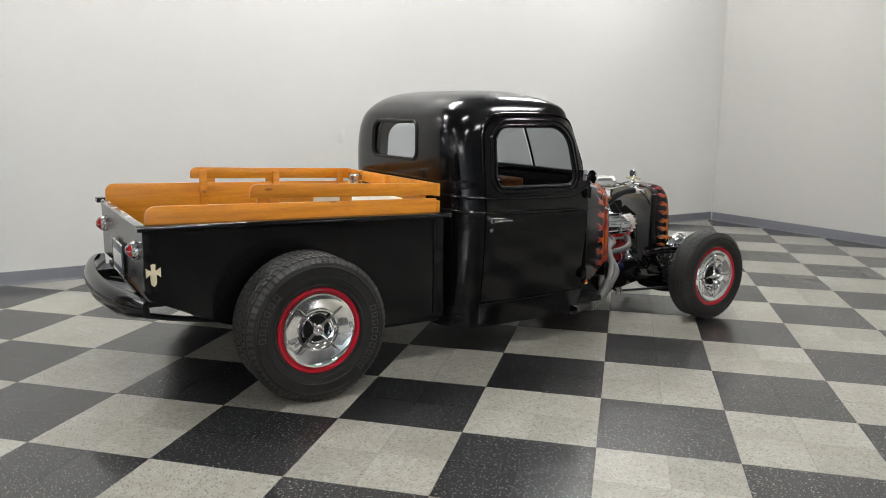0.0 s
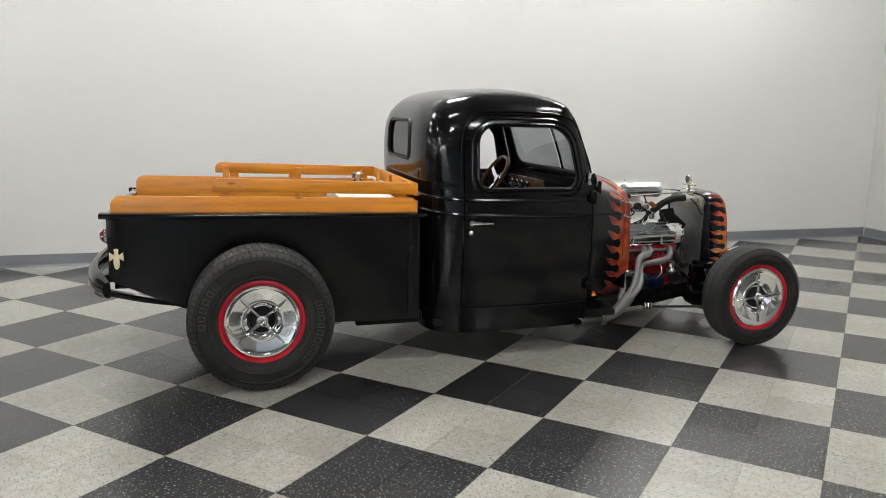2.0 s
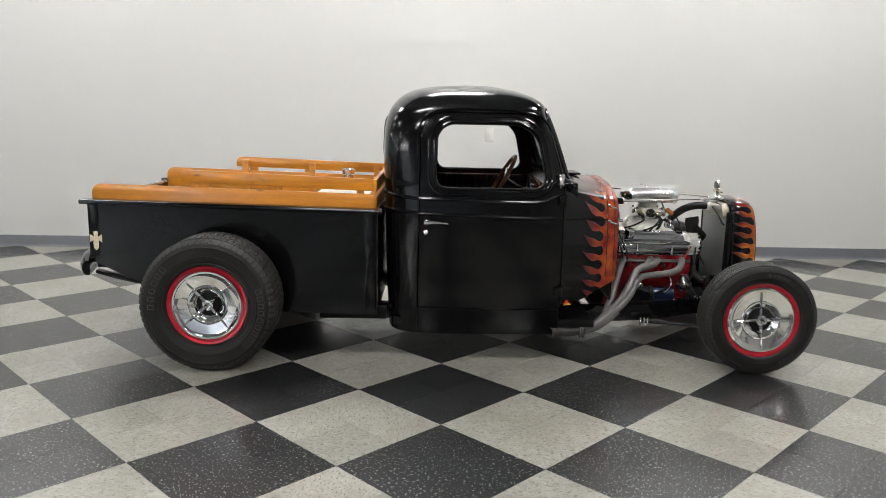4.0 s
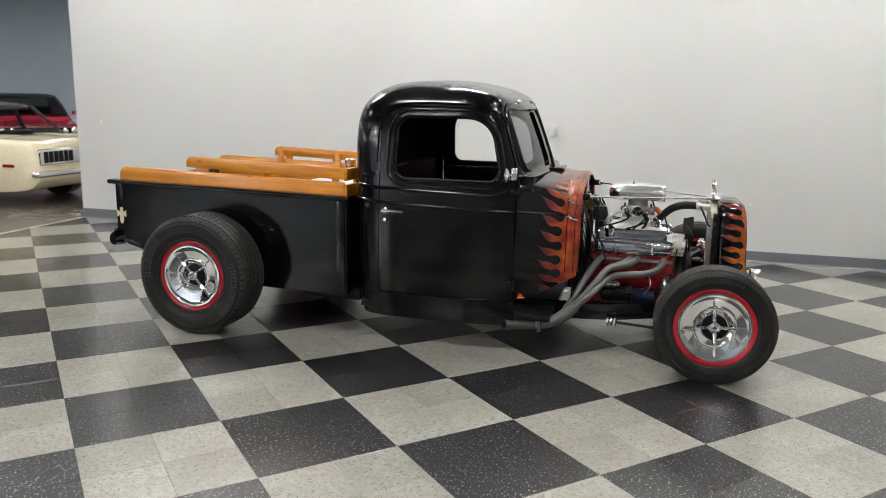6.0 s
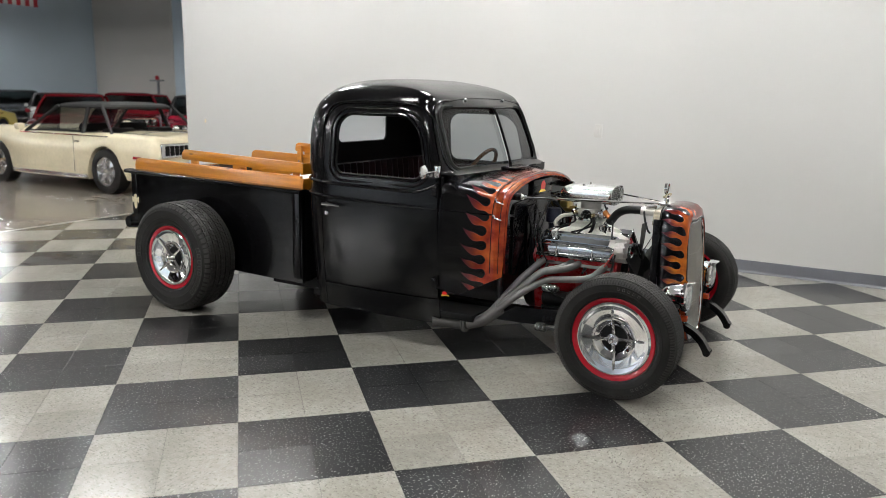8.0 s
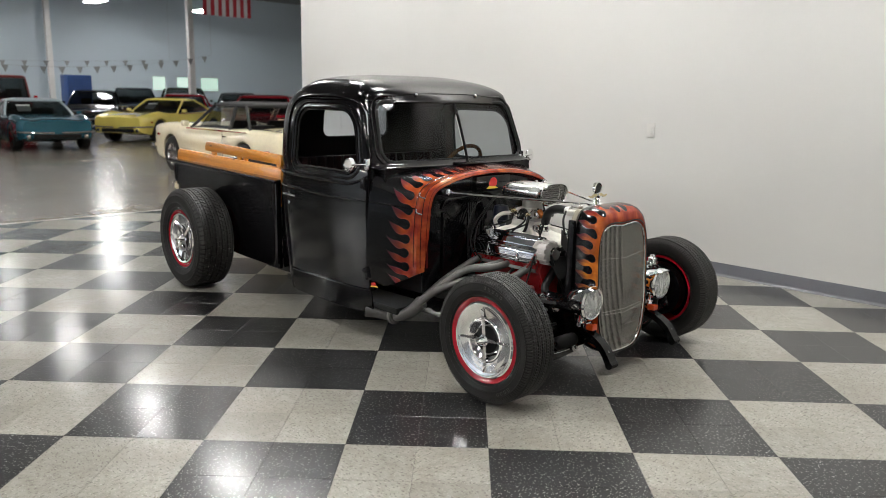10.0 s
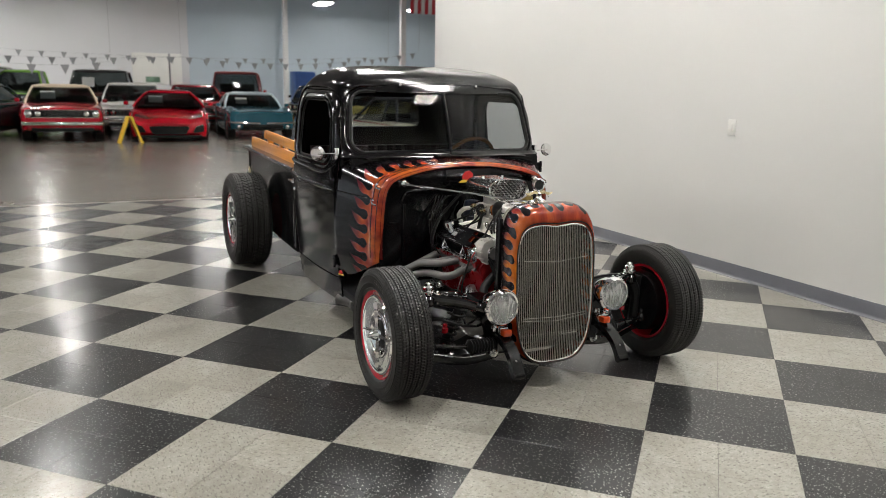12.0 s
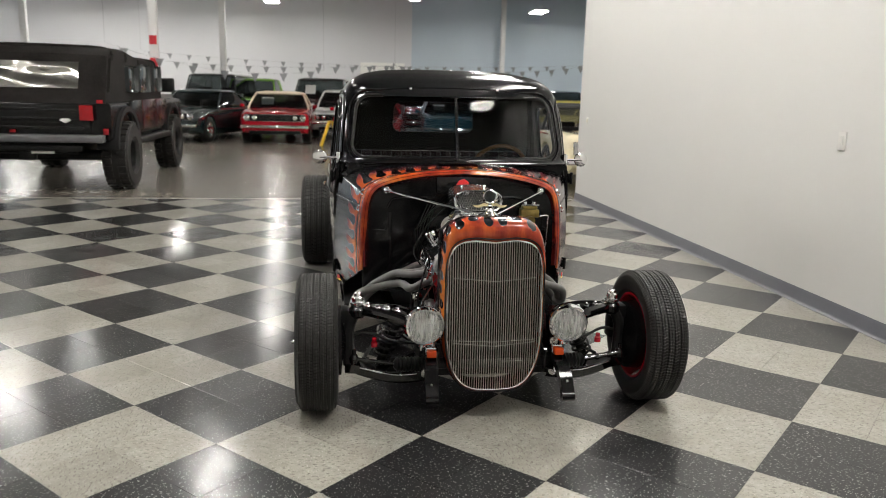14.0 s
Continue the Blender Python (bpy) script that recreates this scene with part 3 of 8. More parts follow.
# ---------- fluorescent fixtures ----------
def high_bay(m, tubes=7, glow_mat=TUBE):
    root = thing("ceiling_light", "white multi-tube fluorescent high-bay light hung from the ceiling", "ceiling light", m, "fluorescent high-bay lights")
    bm = B()
    box(bm, -0.64, 0.64, -0.30, 0.30, 0.02, 0.07, 0.01)
    part("housing", bm, FIXTURE, root)
    for i in range(tubes):
        y = (i - (tubes - 1) / 2) * 0.078
        bm = B()
        cyl(bm, (-0.58, y, 0.0), (0.58, y, 0.0), 0.013, n=6)
        part("tube", bm, glow_mat, root)
    for sx in (-0.5, 0.5):
        bm = B()
        cyl(bm, (sx, 0, 0.06), (sx, 0, TOP - m.translation.z), 0.004, n=6)
        part("hanger", bm, STEEL, root)
    return root


LAMP_Z = 5.0
first = high_bay(pose(4.90, 1.60, LAMP_Z), 9)
for x in (1.15, -2.45):
    copy_thing(first, pose(x, 1.55, LAMP_Z))
south_light = high_bay(pose(4.1, -1.9, LAMP_Z), 6)
for x, y in ((0.2, -2.7), (3.6, -7.7), (-0.4, -7.7)):
    copy_thing(south_light, pose(x, y, LAMP_Z))
hall_fill_light = aisle_light = None
for x, row in ((-5.6, (-2.7, 2.2)), (-9.4, (-7.4, 2.4)), (-14.6, (-7.5, -2.5, 2.5)), (-20.3, (-7.5, 2.6)), (-24.6, (2.5,))):
    for y in row:
        aisle_light = copy_thing(aisle_light, pose(x, y, LAMP_Z)) if aisle_light else high_bay(pose(x, y, LAMP_Z), 4)
# rows before x=-26.5 are unseen lights, added to brighten hall and south-west wall
for x, row in ((-7.3, (8.0, 11.5)), (-9.6, (15.0, 18.0)), (-8.6, (-16.6, -13.4)), (-12.0, (-16.6, -13.4)), (-26.5, (-13.5, -10.5, -7.5, -3.2, 8.0, 12.4))):
    for y in row:
        hall_fill_light = copy_thing(hall_fill_light, pose(x, y, 4.9)) if hall_fill_light else high_bay(pose(x, y, 4.9), 7, TUBE_HALL)


# ---------- the pickup truck ----------
truck = thing("pickup_truck", "black hot rod pickup truck with painted flames and open engine", "pickup truck")

W_TAB = ((0.16, 0.695), (0.33, 0.720), (0.6, 0.742), (0.8, 0.750), (0.95, 0.742), (1.05, 0.728), (1.2, 0.712), (1.35, 0.690), (1.43, 0.668), (1.50, 0.625), (1.55, 0.555), (1.58, 0.44), (1.592, 0.27), (1.595, 0.02))
XB_TAB = ((0.16, 0.955), (0.5, 0.940), (0.95, 0.930), (1.2, 0.922), (1.33, 0.926), (1.43, 0.948), (1.50, 0.992), (1.55, 1.065), (1.58, 1.18), (1.592, 1.34), (1.595, 1.47))
XF_TAB = ((0.16, 2.30), (1.00, 2.30), (1.03, 2.12), (1.05, 2.045), (1.15, 2.010), (1.36, 1.930), (1.44, 1.890), (1.48, 1.862), (1.52, 1.81), (1.555, 1.73), (1.58, 1.63), (1.592, 1.56), (1.595, 1.49))
N_TAB = ((0.16, 6.5), (1.0, 6.5), (1.2, 6.5), (1.40, 5.6), (1.50, 4.2), (1.595, 2.8))


def cab_fn(th, z):
    xb, xf, w, n = spline(XB_TAB, z), spline(XF_TAB, z), spline(W_TAB, z), spline(N_TAB, z)
    c, s = math.cos(th), math.sin(th)
    if c > 0:
        n = n + 7.0 * (1 - math.exp(-6 * c)) * min(1.0, max(0.0, (1.58 - z) / 0.1))
    xc, a = (xb + xf) / 2, (xf - xb) / 2
    x = xc + a * math.copysign(abs(c) ** (2 / n), c)
    y = w * math.copysign(abs(s) ** (2 / n), s)
    t = min(max((x - 1.55) / 0.45, 0.0), 1.0)
    y *= 1 - 0.055 * t * t
    front = max(0.0, c) ** 0.5 * min(max((z - 1.03) / 0.03, 0.0), 1.0)
    front *= min(1.0, max(0.0, (1.50 - z) / 0.07))
    return (x + (0.050 - 0.136 * abs(y)) * front, y, z)


def even(n_c):
    """Angles that spread evenly round a squarish superellipse."""
    ths = []
    k = 2 / 4.6
    for i in range(n_c + 1):
        f = -math.pi + 2 * math.pi * i / n_c
        c, s = math.cos(f), math.sin(f)
        ths.append(math.atan2(math.copysign(abs(s) ** (1 / k * 0.62), s), math.copysign(abs(c) ** (1 / k * 0.62), c)))
    ths[0], ths[-1] = -math.pi, math.pi
    return ths


LEVELS = [0.16 + 0.035 * i for i in range(36)]
LEVELS = [z for z in LEVELS if z < 1.38] + [1.38 + 0.012 * i for i in range(11)] + [1.52, 1.532, 1.543, 1.553, 1.562, 1.570, 1.577, 1.583, 1.588, 1.592, 1.594, 1.595]
cab = sheet(cab_fn, even(120), LEVELS)
right = lambda p: p[0][1] < -0.35 and abs(p[0][4]) > 0.35
left = lambda p: p[0][1] > 0.35 and abs(p[0][4]) > 0.35
WINDOW = rounded(((1.230, 1.012, 0.07), (1.876, 1.008, 0.07), (1.802, 1.376, 0.17), (1.234, 1.378, 0.11)), 10)
DOOR = rounded(((1.140, 0.320, 0.008), (1.964, 0.316, 0.02), (1.962, 1.06, 0.30), (1.850, 1.430, 0.13), (1.150, 1.436, 0.14)))


def grown(outline, d):
    """The outline, set out by d."""
    out = []
    for k in range(len(outline)):
        a, b = Vector(outline[k - 1]), Vector(outline[(k + 1) % len(outline)])
        t = (b - a).normalized()
        out.append((outline[k][0] + t.y * d, outline[k][1] - t.x * d))
    return out


def round_glass(half_bottom, half_top, z0, z1, r):
    return rounded(((-half_bottom, z0, r), (half_bottom, z0, r), (half_top, z1, r * 1.2), (-half_top, z1, r * 1.2)))


doors = {}
for side, where in (("R", right), ("L", left)):
    inn, cab = cut(cab, grown(DOOR, 0.003), (0, 2), where)
    inn, _ = cut(inn, grown(DOOR, -0.003), (0, 2), where)
    pane, skin = cut(inn, WINDOW, (0, 2), where)
    doors[side] = skin
SCREEN = round_glass(0.612, 0.572, 1.078, 1.425, 0.07)
REAR = round_glass(0.300, 0.286, 1.165, 1.392, 0.055)
front = lambda p: p[0][3] > 0.3 and p[0][2] > 1.0
back = lambda p: p[0][3] < -0.3
screen, cab = cut(cab, SCREEN, (1, 2), front)
rear, cab = cut(cab, REAR, (1, 2), back)
# the front of the lower cab stays open towards the cowl
_, cab = cut(cab, [(1.966, 0.0), (3.0, 0.0), (3.0, 1.048), (1.966, 1.048)], (0, 2), lambda p: True)
TRIMBLACK = plain("black_cab_lining", (0.008, 0.007, 0.007), 0.7, var=0.3, fine=50, coarse=5, spec=0.1)
cab_ob = panel("cab", cab, 0.012, BLACK, truck, "rounded black lacquered steel cab", inner=TRIMBLACK)


def on_cab(x, z, side, lift=0.0):
    """The point of the cab's side at (x, z)."""
    lo, hi = 0.05, math.pi - 0.05
    for _ in range(40):
        mid = (lo + hi) / 2
        if cab_fn(mid, z)[0] > x:
            lo = mid
        else:
            hi = mid
    p = cab_fn((lo + hi) / 2, z)
    return Vector((p[0], side * (p[1] + lift), p[2]))


def on_front(y, z, lift=0.0, rear_face=False):
    lo, hi = (0.0, math.pi / 2) if not rear_face else (math.pi / 2, math.pi)
    for _ in range(40):
        mid = (lo + hi) / 2
        if (cab_fn(mid, z)[1] < abs(y)) != rear_face:
            lo = mid
        else:
            hi = mid
    p = cab_fn((lo + hi) / 2, z)
    return Vector((p[0] + (-lift if rear_face else lift), y, z))


for side, sg in (("R", -1), ("L", 1)):
    door = panel("door", doors[side], 0.018, BLACK, truck, "black lacquered cab door with its window wound down", inner=LEATHER)
    for grow, rr, lift, nm in ((0.005, 0.009, 0.001, "window_bead"), (0.036, 0.010, -0.004, "window_bead")):
        bm = B()
        tube(bm, [on_cab(x, z, sg, lift) for x, z in grown(WINDOW, grow)], rr, 8, True)
        part(nm, bm, BLACK, door)
    bm = B()  # rubber channel inside the opening
    tube(bm, [on_cab(x, z, sg, -0.014) for x, z in grown(WINDOW, -0.004)], 0.008, 6, True)
    part("window_channel", bm, DULL, door)
    bm = B()  # jamb behind the door gap
    tube(bm, [on_cab(x, z, sg, -0.034) for x, z in DOOR], 0.016, 6, True)
    part("door_jamb", bm, SATIN, cab_ob)
    bm = B()
    hx, hz = 1.190, 0.822
    p = on_cab(hx, hz, sg, 0.0)
    lathe(bm, p, (0, sg, 0), ((0.0, 0.016), (0.008, 0.016), (0.012, 0.011), (0.035, 0.009), (0.04, 0.006)), 14)
    tube(bm, smooth_path([p + Vector((-0.012, sg * 0.034, 0.002)), p + Vector((0.03, sg * 0.040, 0.004)), p + Vector((0.08, sg * 0.040, 0.003)), p + Vector((0.118, sg * 0.034, -0.002))], 5), lambda t: 0.0105 - 0.005 * t, 10)
    part("door_handle", bm, CHROME, door, "chrome lever door handle")
    bm = B()
    lathe(bm, on_cab(1.184, 0.765, sg), (0, sg, 0), ((0.0, 0.013), (0.005, 0.012), (0.007, 0.007), (0.004, 0.004)), 14)
    part("door_lock", bm, CHROME, door)
    for hz in (0.955, 0.420):
        bm = B()
        p = on_cab(1.955, hz, sg)
        box(bm, p.x - 0.022, p.x + 0.012, min(p.y, p.y + sg * 0.028), max(p.y, p.y + sg * 0.028), hz - 0.028, hz + 0.028, 0.006)
        cyl(bm, (p.x + 0.012, p.y + sg * 0.02, hz - 0.036), (p.x + 0.012, p.y + sg * 0.02, hz + 0.036), 0.009, n=10)
        part("hinge", bm, SATIN, door)
    # round mirror on a stalk
    mir = B()
    c = Vector((1.925, sg * 0.797, 1.066))
    lathe(mir, c, (1, 0.05 * sg, 0.10), ((0.009, 0.004), (0.008, 0.018), (0.005, 0.031), (0.0, 0.041), (-0.006, 0.043), (-0.009, 0.041), (-0.007, 0.036)), 28)
    tube(mir, smooth_path([c + Vector((0.012, 0, 0)), c + Vector((0.016, -sg * 0.04, 0.0)), Vector((1.945, sg * 0.70, 1.066))], 4), 0.0055, 8)
    box(mir, 1.928, 1.962, sg * 0.69 - 0.012, sg * 0.69 + 0.012, 1.03, 1.10, 0.006)
    part("wing_mirror", mir, CHROME, truck, "round chrome wing mirror on a stalk")
    # raised bead of the belt line, round the cab corner and along the door
    for z, dz, r0 in ((0.872, 0.022, 0.011), (0.956, 0.016, 0.011)):
        bm = B()
        ths = [sg * (math.pi * 0.5 + 1.2 * k / 30) for k in range(31)]
        pts = [Vector(cab_fn(t, z + 0.012 * min(1.0, (1.135 - cab_fn(t, z)[0]) / 0.15))) for t in ths if cab_fn(t, z)[0] < 1.134]
        tube(bm, [on_cab(1.136, z, sg, 0.002)] + [p + Vector((-0.002, sg * 0.002, 0)) for p in pts], r0, 10)
        part("belt_bead", bm, BLACK, cab_ob)
        bm = B()
        run = []
        for k in range(33):
            x = 1.146 + (1.954 - 1.146) * k / 32
            rise = 0.055 * max(0.0, (x - 1.78) / 0.17) ** 2 if z > 0.9 else 0.0
            run.append(on_cab(x, z - dz * (x - 1.15) / 0.8 + rise, sg, 0.002))
        tube(bm, run, lambda t: r0 * (1.0 - 0.6 * max(0.0, t - 0.85) / 0.15), 10)
        part("belt_bead", bm, BLACK, door)
# sill seam: a pressed ridge below the doors, and the joint behind the rear quarter
for sg in (-1, 1):
    bm = B()
    tube(bm, [on_cab(1.145 + 0.815 * k / 16, 0.312, sg, -0.001) for k in range(17)], 0.0035, 6)
    part("sill_ridge", bm, BLACK, cab_ob)
    bm = B()
    tube(bm, [on_cab(1.138, 0.318 - 0.15 * k / 6, sg, -0.0005) for k in range(7)], 0.002, 6)
    part("quarter_joint", bm, DULL, cab_ob)
# drip rail from the pillar over the door
for sg in (-1, 1):
    bm = B()
    tube(bm, [on_cab(q.x, q.y, sg, 0.003) for q in smooth_path([(1.126, 1.10, 0), (1.128, 1.22, 0), (1.134, 1.31, 0), (1.150, 1.375, 0), (1.185, 1.420, 0), (1.25, 1.446, 0), (1.4, 1.455, 0), (1.6, 1.452, 0), (1.74, 1.440, 0), (1.83, 1.41, 0), (1.885, 1.35, 0)], 3)], 0.0055, 8)
    part("drip_rail", bm, BLACK, cab_ob)

# glass, in two panes with a post
for sg in (-1, 1):
    half = [p for p in cut(screen, [(-0.006, 1.0), (-0.006, 1.5), (-0.8, 1.5), (-0.8, 1.0)] if sg < 0 else [(0.006, 1.0), (0.8, 1.0), (0.8, 1.5), (0.006, 1.5)], (1, 2), front)[0]]
    half = [[tuple(Vector(q[:3]) - 0.012 * Vector(q[3:6])) + q[3:] for q in p] for p in half]
    panel("windscreen_pane", half, 0.0, SCREEN_GLASS, truck, "flat clear windscreen pane")
bm = B()
tube(bm, [on_front(0.0, 1.06 + 0.36 * k / 8, 0.0) for k in range(9)], 0.009, 8)
part("windscreen_post", bm, SATIN, truck)
for grow, r0, nm in ((0.004, 0.010, "windscreen_gasket"), (0.036, 0.008, "windscreen_bead")):
    bm = B()
    tube(bm, [on_front(y, z, 0.001) for y, z in grown(SCREEN, grow)], r0, 8, True)
    part(nm, bm, DULL if grow < 0.01 else BLACK, cab_ob)
pane = [[tuple(Vector(q[:3]) - 0.010 * Vector(q[3:6])) + q[3:] for q in p] for p in rear]
panel("rear_window_pane", pane, 0.0, PANE, truck)
bm = B()
tube(bm, [on_front(y, z, 0.0, True) for y, z in grown(REAR, 0.004)], 0.011, 8, True)
part("rear_window_gasket", bm, DULL, cab_ob)
for y in (-0.262, 0.262):
    bm = B()
    lathe(bm, on_front(y, 1.467), (1, 0, 0.4), ((0.0, 0.010), (0.008, 0.010), (0.014, 0.006), (0.016, 0.002)), 12)
    part("wiper_cap", bm, CHROME, truck)
bm = B()  # seam of the roof cap above the screen
tube(bm, [on_front(0.60 * (k - 15) / 15, 1.478 - 0.05 * abs((k - 15) / 15) ** 3, 0.0) for k in range(31)], 0.003, 6)
part("roof_seam", bm, SATIN, cab_ob)

# ---------- cowl ----------
COWL_SEC = smooth_path([(0, 0.0, 1.030), (0, 0.34, 1.019), (0, 0.57, 1.000), (0, 0.74, 0.977), (0, 0.865, 0.948), (0, 0.925, 0.915), (0, 0.962, 0.865), (0, 0.985, 0.78), (0, 1.0, 0.65), (0, 1.0, 0.50), (0, 0.975, 0.30)], 8)
COWL_ARC = [0.0]
for p, q in zip(COWL_SEC, COWL_SEC[1:]):
    COWL_ARC.append(COWL_ARC[-1] + math.hypot((q.y - p.y) * 0.6, q.z - p.z))
LIFT = ((0.0, 0.036), (0.57, 0.050), (0.74, 0.064), (0.865, 0.080), (0.925, 0.092), (0.962, 0.094), (0.985, 0.060), (0.995, 0.015), (1.0, 0.0))
STEP_X, FRONT_X = 2.248, 2.322


def cowl_half(x):
    return 0.714 - 0.440 * max(0.0, x - 1.966)


def cowl_fn(x, a):
    """a runs from the right sill over the top to the left sill: -1 .. 1; the front lip is a raised band that rolls in."""
    s = min(abs(a), 1.0) * COWL_ARC[-1]
    i = min(max(k for k in range(len(COWL_ARC)) if COWL_ARC[k] <= s), len(COWL_ARC) - 2)
    t = (s - COWL_ARC[i]) / (COWL_ARC[i + 1] - COWL_ARC[i])
    p = COWL_SEC[i].lerp(COWL_SEC[i + 1], t)
    q = max(0.0, min(1.0, (2.27 - x) / 0.30))  # 1 at the doors
    grow = 0.0
    if x > STEP_X:
        e = (x - STEP_X) / (FRONT_X - STEP_X)
        grow = 0.007 * min(1.0, e * 7) - 0.007 * max(0.0, (e - 0.45) / 0.55) ** 2 - 0.016 * max(0.0, (e - 0.7) / 0.3) ** 3
    y = p.y * (cowl_half(x) + grow)
    z = p.z + q * spline(LIFT, p.y)
    z += grow * max(0.0, min(1.0, (p.z - 0.86) / 0.12))
    return (x, math.copysign(y, a), z)


def cowl_uv(x, a):
    """Paint coordinates: the way round at the front, and x."""
    tot, last, n = 0.0, Vector(cowl_fn(2.24, 0.0)), 24
    for i in range(1, n + 1):
        p = Vector(cowl_fn(2.24, abs(a) * i / n))
        tot += (p - last).length
        last = p
    return (math.copysign(tot, a), x)


avals = [k / 44 for k in range(-44, 45)]
XS = [1.966 + 0.0235 * i for i in range(12)] + [STEP_X, STEP_X + 0.005, STEP_X + 0.010, 2.27, 2.281, 2.290, 2.299, 2.307, 2.314, 2.319, FRONT_X]
cowl = sheet(cowl_fn, XS, avals, cowl_uv)
# the lower edge rises towards the front
LOWER = [(1.90, 0.30), (1.985, 0.325), (2.105, 0.366), (2.310, 0.470), (2.330, 0.80), (2.330, 1.2), (1.90, 1.2)]
cowl, _ = cut(cowl, LOWER, (0, 2), lambda p: True)
cowl_ob = panel("cowl", cowl, 0.008, COWL_FLAME, truck, "black cowl painted with orange flame licks", inner=SATIN)
LIP = plain("dark_red_lip_lacquer", (0.075, 0.007, 0.006), 0.12, var=0.3, fine=20, coarse=6, coat=0.4)
LIP_DARK = plain("dark_red_bead_lacquer", (0.030, 0.004, 0.004), 0.16, var=0.25, fine=20, coarse=6, coat=0.4)
lip = [a for a in avals if cowl_fn(2.31, a)[2] > 0.475]
bm = B()  # flange that turns in from the front edge
rings(bm, [[Vector(cowl_fn(FRONT_X - 0.001, a)), Vector(cowl_fn(FRONT_X - 0.001, a)) * 0.976 + Vector((0.030, 0, 0.004)), Vector(cowl_fn(FRONT_X - 0.007, a)) * 0.974 + Vector((0.028, 0, 0.004)), Vector(cowl_fn(FRONT_X - 0.007, a))] for a in lip])
part("cowl_lip", bm, LIP, cowl_ob)
# pressed beads that follow the front edge
for x, rr in ((STEP_X - 0.002, 0.0026), (2.291, 0.0022)):
    bm = B()
    tube(bm, [Vector(cowl_fn(x, a)) for a in lip], rr, 6)
    part("edge_bead", bm, LIP_DARK, cowl_ob)


def cowl_at(x, z):
    """The cowl's half width at (x, z) and the parameter there."""
    lo, hi = 0.05, 0.99
    for _ in range(30):
        mid = (lo + hi) / 2
        if cowl_fn(x, mid)[2] > z:
            lo = mid
        else:
            hi = mid
    return lo


for sg in (-1, 1):
    bm = B()
    belt = [Vector(cowl_fn(1.972 + 0.27 * k / 12, sg * cowl_at(1.972 + 0.27 * k / 12, 0.850 - 0.020 * k / 12))) for k in range(13)]
    tube(bm, belt, 0.0045, 8)
    part("belt_bead", bm, BLACK, cowl_ob)
    for z_l in (0.905, 0.815):
        p = Vector(cowl_fn(2.272, sg * cowl_at(2.272, z_l))) + Vector((0, sg * 0.003, 0))
        bm = B()
        tube(bm, smooth_path([p + Vector((-0.020, 0, 0.008)), p + Vector((-0.008, sg * 0.013, 0.002)), p + Vector((0.012, sg * 0.013, -0.006)), p + Vector((0.030, 0, -0.012))], 4), 0.005, 8)
        lathe(bm, p + Vector((-0.018, 0, 0.008)), (0, sg, 0), ((-0.004, 0.009), (0.005, 0.009), (0.008, 0.004)), 10)
        part("hood_latch", bm, CHROME, cowl_ob)
# firewall with pressed panels, close behind the lip
bm = B()
FW_X = 2.285
fw = [Vector((FW_X, cowl_fn(FW_X, a)[1] * 0.975, cowl_fn(FW_X, a)[2] - 0.012)) for a in avals if abs(a) < 0.965]
f = bm.faces.new([bm.verts.new(p) for p in fw])
ext = bmesh.ops.extrude_face_region(bm, geom=[f])
bmesh.ops.translate(bm, vec=(0.008, 0, 0), verts=[v for v in ext["geom"] if isinstance(v, bmesh.types.BMVert)])
firewall = part("firewall", bm, BLACK, truck, "gloss black steel firewall")
for y0, y1, z0, z1, out in ((-0.415, -0.395, 0.46, 0.80, 0.012), (0.395, 0.415, 0.46, 0.80, 0.012), (-0.15, 0.15, 0.900, 0.995, 0.020), (-0.20, 0.20, 0.40, 0.78, 0.010), (-0.500, -0.430, 0.690, 0.702, 0.010), (0.430, 0.500, 0.690, 0.702, 0.010)):
    bm = B()
    box(bm, FW_X + 0.004, FW_X + 0.008 + out, y0, y1, z0, z1, 0.004)
    part("firewall_panel", bm, BLACK, firewall)
for sg in (-1, 1):
    bm = B()
    tube(bm, smooth_path([(FW_X + 0.012, sg * 0.42, 0.82), (FW_X + 0.012, sg * 0.405, 0.85), (FW_X + 0.012, sg * 0.37, 0.872), (FW_X + 0.012, sg * 0.20, 0.880)], 5), 0.008, 8)
    part("pressed_rib", bm, BLACK, firewall)
    bm = B()
    box(bm, FW_X + 0.005, FW_X + 0.075, sg * 0.437 - 0.022, sg * 0.437 + 0.022, 0.908, 0.945, 0.006)
    part("rod_bracket", bm, SATIN, firewall)
bm = B()
box(bm, 2.06, 2.16, -0.12, 0.12, 1.050, 1.064, 0.006)
part("cowl_vent", bm, COWL_FLAME, cowl_ob)

# ---------- cargo bed ----------
def bed_z(x):
    return 0.912 - 0.018 * (x + 0.775)


def bed_y(x):
    return 0.645 + 0.012 * (x + 0.775) / 1.7


